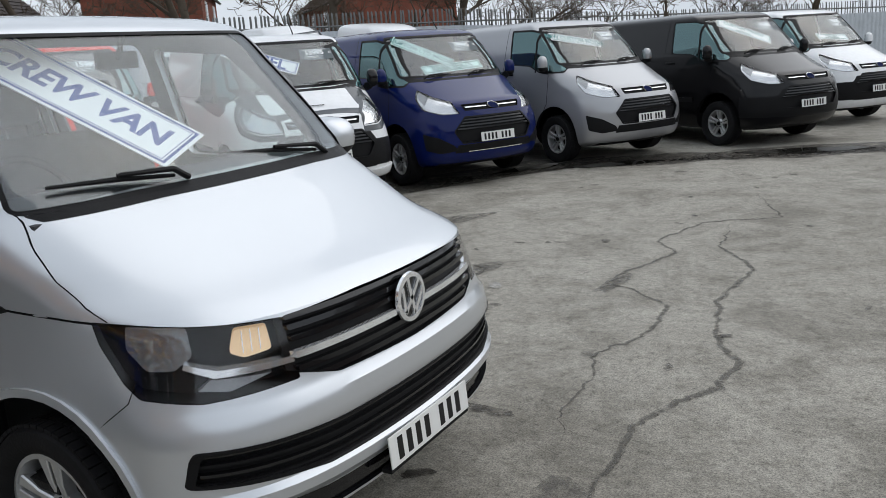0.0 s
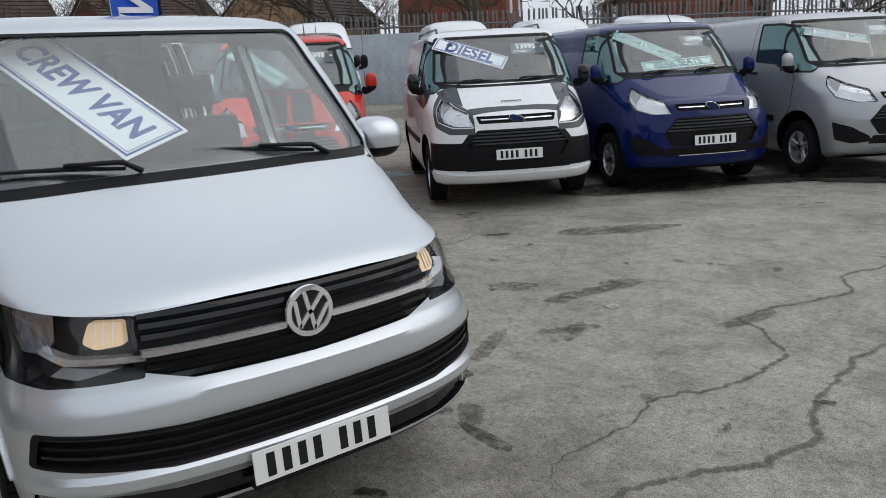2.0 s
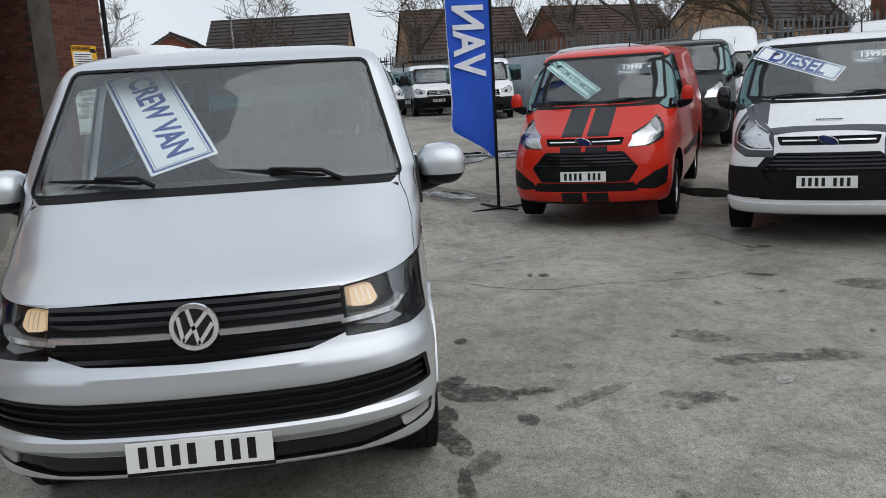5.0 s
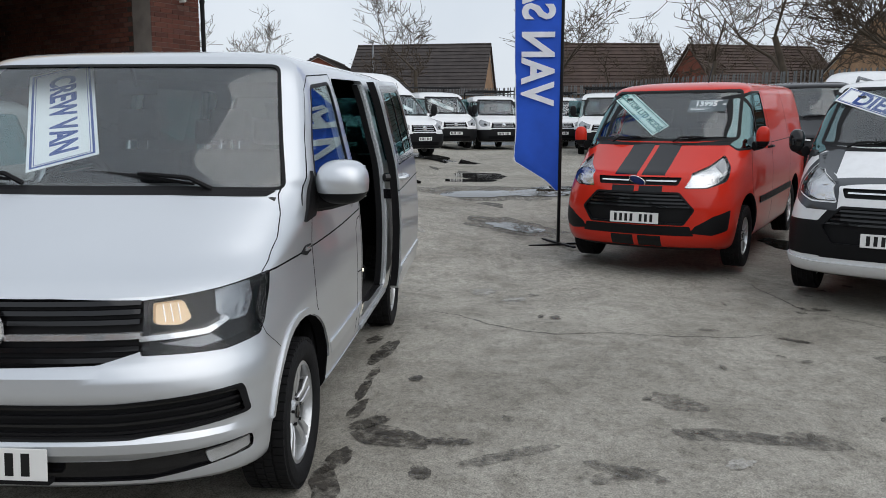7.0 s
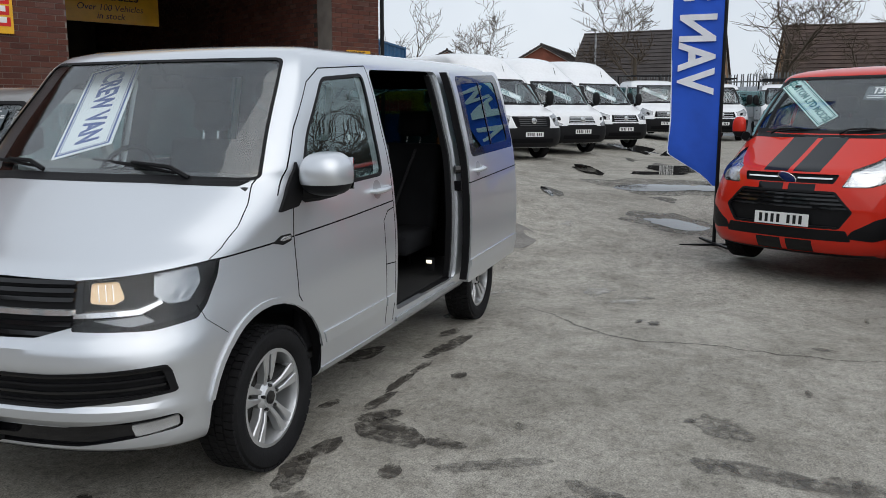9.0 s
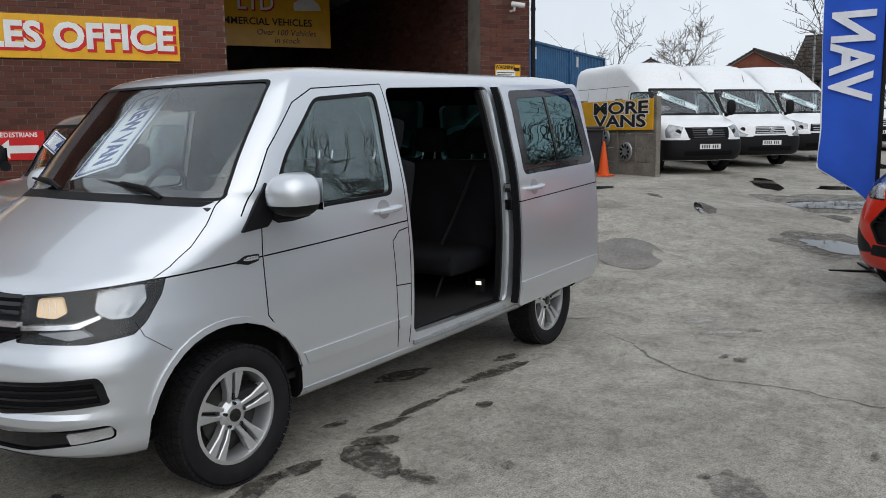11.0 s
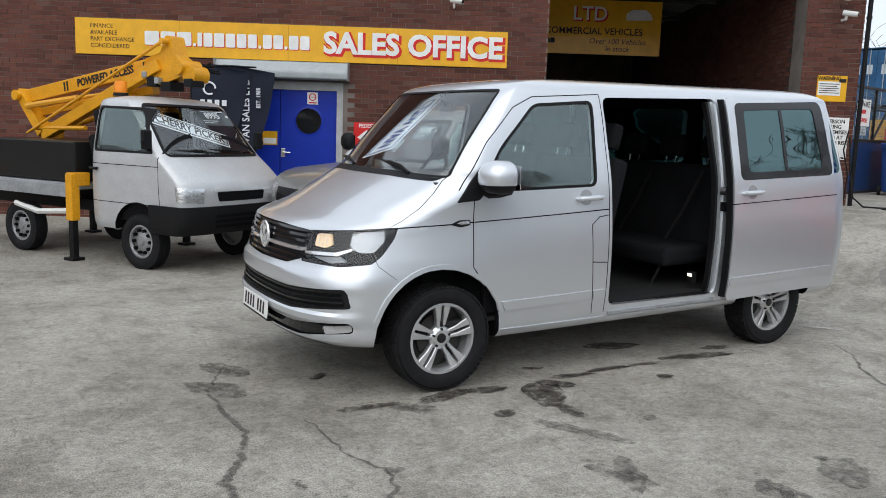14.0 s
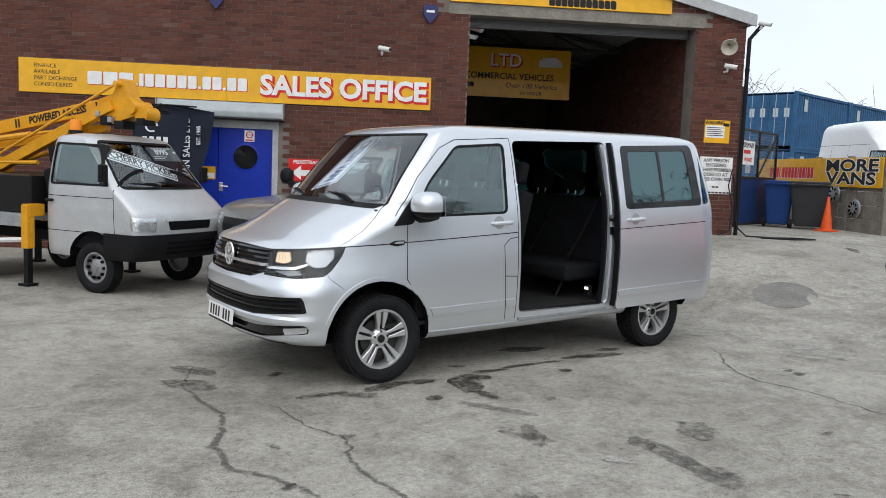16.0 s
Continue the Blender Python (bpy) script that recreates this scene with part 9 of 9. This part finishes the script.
def blot(x, y, rx, ry, turn, mat, name, lift=0.005, rag=0.35):
    """An uneven flat patch."""
    lift += next(layer) * 0.00006
    bm = bmesh.new()
    key = bm.verts.layers.float.new("edge")
    n = 72
    amp = [(rng.uniform(0, 6.28), 0.8 * rag / (k + 1.0) * rng.uniform(0.3, 1)) for k in range(14)]
    c, s = math.cos(radians(turn)), math.sin(radians(turn))
    mid = bm.verts.new(on_ground(x, y, lift))
    ring, ring2 = [], []
    for k in range(n):
        a = 2 * math.pi * k / n
        q = max(0.15, 1 + sum(v * math.sin((j + 1) * a + p) for j, (p, v) in enumerate(amp)))
        for store, f_ in ((ring2, 0.55), (ring, 1.2)):
            px, py = rx * q * math.cos(a) * f_, ry * q * math.sin(a) * f_
            store.append(bm.verts.new(on_ground(x + px * c - py * s, y + px * s + py * c, lift)))
            store[-1][key] = 1.0 if f_ == 1.0 else 0.3
    for k in range(n):
        j = (k + 1) % n
        bm.faces.new((mid, ring2[k], ring2[j]))
        bm.faces.new((ring2[k], ring[k], ring[j], ring2[j]))
    bmesh.ops.recalc_face_normals(bm, faces=bm.faces)
    return part(name, bm, mat, ground)


crack([(1.0, -0.5), (1.0, -0.2), (1.3, 0.3), (1.3, 1.05), (1.4, 1.4), (1.55, 1.65), (1.58, 2.0), (1.35, 2.45), (1.27, 2.85), (1.25, 3.2), (1.33, 3.9), (0.95, 4.45), (0.85, 5.4)], 0.042)
crack([(1.15, 0.75), (0.93, 1.0), (0.9, 1.6), (0.85, 2.0), (0.98, 2.2), (1.0, 2.5), (0.94, 2.85), (0.42, 3.2), (0.44, 3.55), (0.65, 4.2), (0.41, 4.55), (0.6, 5.35), (1.24, 5.75), (0.75, 7.0)], 0.035)
crack([(-3.6, 0.9), (-3.4, 1.3), (-2.95, 1.75), (-2.75, 2.2), (-2.8, 2.65), (-2.75, 3.25), (-2.72, 3.5), (-2.84, 3.8), (-2.64, 4.05)], 0.026)
crack([(-6.2, 3.9), (-4.9, 4.3), (-3.8, 4.4), (-2.9, 5.0), (-1.5, 5.5)], 0.012, mat=mud)
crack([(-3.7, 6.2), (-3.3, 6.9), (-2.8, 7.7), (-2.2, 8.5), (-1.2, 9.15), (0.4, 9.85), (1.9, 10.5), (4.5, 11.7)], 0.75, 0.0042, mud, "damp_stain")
crack([(-2.6, 8.0), (-1.2, 9.1), (0.4, 9.8), (1.9, 10.45), (4.0, 11.4)], 0.22, 0.0075, water, "puddle")
for x, y, rx, ry, turn, mat, nm in (
        (-0.71, 3.02, 0.24, 0.07, 80, damp, "damp_stain"), (-0.66, 3.32, 0.17, 0.09, 70, damp, "damp_stain"), (-0.69, 2.76, 0.10, 0.06, 60, damp, "damp_stain"), (-1.18, 2.78, 0.16, 0.09, 40, damp, "damp_stain"),
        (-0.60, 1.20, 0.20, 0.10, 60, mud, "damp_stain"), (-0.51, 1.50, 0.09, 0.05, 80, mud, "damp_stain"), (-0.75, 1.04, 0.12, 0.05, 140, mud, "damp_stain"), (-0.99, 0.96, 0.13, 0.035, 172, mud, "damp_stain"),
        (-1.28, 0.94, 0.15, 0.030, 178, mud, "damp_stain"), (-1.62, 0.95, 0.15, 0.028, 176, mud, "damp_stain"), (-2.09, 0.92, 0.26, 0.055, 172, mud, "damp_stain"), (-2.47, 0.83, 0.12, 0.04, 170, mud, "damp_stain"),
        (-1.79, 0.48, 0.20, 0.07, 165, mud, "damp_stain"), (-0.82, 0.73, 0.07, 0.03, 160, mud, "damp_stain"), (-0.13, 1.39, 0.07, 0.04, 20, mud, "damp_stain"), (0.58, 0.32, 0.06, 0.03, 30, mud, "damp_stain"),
        (-0.22, 0.97, 0.13, 0.045, 172, mud, "damp_stain"), (0.04, 0.98, 0.16, 0.06, 10, mud, "damp_stain"), (0.32, 1.09, 0.12, 0.05, 150, damp, "damp_stain"),
        (0.5, 0.98, 0.16, 0.03, 175, mud, "damp_stain"), (-0.34, 1.76, 0.22, 0.05, 120, damp, "damp_stain"), (-0.18, 2.36, 0.14, 0.05, 115, damp, "damp_stain"), (0.48, 3.22, 0.22, 0.05, 80, damp, "damp_stain"),
        (-2.68, 3.98, 0.10, 0.03, 60, mud, "damp_stain"), (-3.05, 0.75, 0.14, 0.10, 10, mud, "damp_stain"), (1.10, -0.08, 0.16, 0.09, 110, damp, "damp_stain"), (1.24, 0.30, 0.18, 0.10, 120, damp, "damp_stain"), (-0.21, 2.36, 0.16, 0.06, 60, damp, "damp_stain"), 
        (-14.3, -0.42, 0.9, 0.22, 20, water, "puddle"), (-9.55, -0.02, 0.45, 0.10, 23, mud, "damp_stain"), (-9.4, -0.1, 0.40, 0.05, 23, water, "puddle"), (-10.1, -1.05, 0.2, 0.08, 40, mud, "damp_stain"),
        (-11.6, 1.4, 0.55, 0.35, 100, water, "puddle"), (-10.3, 1.55, 0.25, 0.2, 80, mud, "damp_stain"), (-8.25, 1.93, 0.32, 0.30, 130, water, "puddle"), (-14.6, 0.85, 0.55, 0.40, 75, water, "puddle"),
        (-21.8, -0.1, 1.5, 0.6, 35, water, "puddle"), (-11.65, 2.4, 0.5, 0.4, 110, water, "puddle"), (-11.6, 1.6, 1.2, 0.9, 80, damp, "damp_stain"), (-8.3, 2.0, 0.7, 0.6, 80, damp, "damp_stain"),
        (-7.5, 5.8, 0.55, 0.25, 40, water, "puddle"), (-12.5, 3.2, 0.9, 0.5, 60, water, "puddle"), (-16, 1.2, 0.9, 0.5, 20, water, "puddle"), (-17.5, 0.5, 1.3, 0.25, 25, mud, "damp_stain"),
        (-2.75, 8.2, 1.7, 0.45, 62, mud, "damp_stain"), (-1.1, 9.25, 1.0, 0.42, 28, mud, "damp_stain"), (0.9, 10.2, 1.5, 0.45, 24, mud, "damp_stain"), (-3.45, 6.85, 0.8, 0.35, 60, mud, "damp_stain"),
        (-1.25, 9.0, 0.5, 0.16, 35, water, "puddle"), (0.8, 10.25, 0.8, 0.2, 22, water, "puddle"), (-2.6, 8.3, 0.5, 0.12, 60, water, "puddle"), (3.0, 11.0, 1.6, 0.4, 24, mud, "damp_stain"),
        (-1.9, 4.9, 0.5, 0.15, 60, damp, "damp_stain")):
    blot(x, y, rx, ry, turn, mat, nm, {"puddle": 0.008}.get(nm, 0.005))
blot(-6.5, 0.05, 0.55, 0.32, 30, patched, "repair_patch", 0.004, 0.08)
for k in range(46):
    x, y = rng.uniform(-5, 3), rng.uniform(1.2, 9)
    blot(x, y, rng.uniform(0.02, 0.07), rng.uniform(0.012, 0.04), rng.uniform(0, 180), rng.choice((damp, damp, mud)), "damp_stain", 0.004)
# pale chips of scuffed concrete
pale_chip = material("pale_scuff", (0.48, 0.47, 0.44), rough=0.85, var=0.2, scale=8, fine=0.5)
broken(pale_chip, 0.7)
for x, y, rx in ((-4.3, 1.65, 0.16), (-4.0, 1.9, 0.12), (-3.9, 0.7, 0.12), (-7.3, 0.7, 0.12), (-0.35, 2.9, 0.07)):
    blot(x, y, rx, rx * 0.5, rng.uniform(0, 180), pale_chip, "scuff", 0.004, 0.6)

# ---- bricks of the workshop's face ----
me = bpy.data.meshes.new("brickwork")
me.from_pydata(face_v, [], face_f)
me.materials.append(brick_mat)
bw = new("brickwork", me)
bw.parent = workshop
tagged(bw, kind="stuff")
shared = {}
for u0, z, w in single:
    key = round(w, 2)
    if key not in shared:
        bm_ = bpy.data.meshes.new("brick")
        bm_.from_pydata(brick_box(0, 0, 0.0, w), [], FACES)
        bm_.materials.append(brick_mat)
        shared[key] = bm_
    o = new("brick", shared[key])
    o.parent = workshop
    o.location = (u0, rng.uniform(-0.002, 0.002), z)

bpy.data.scenes.remove(bench)
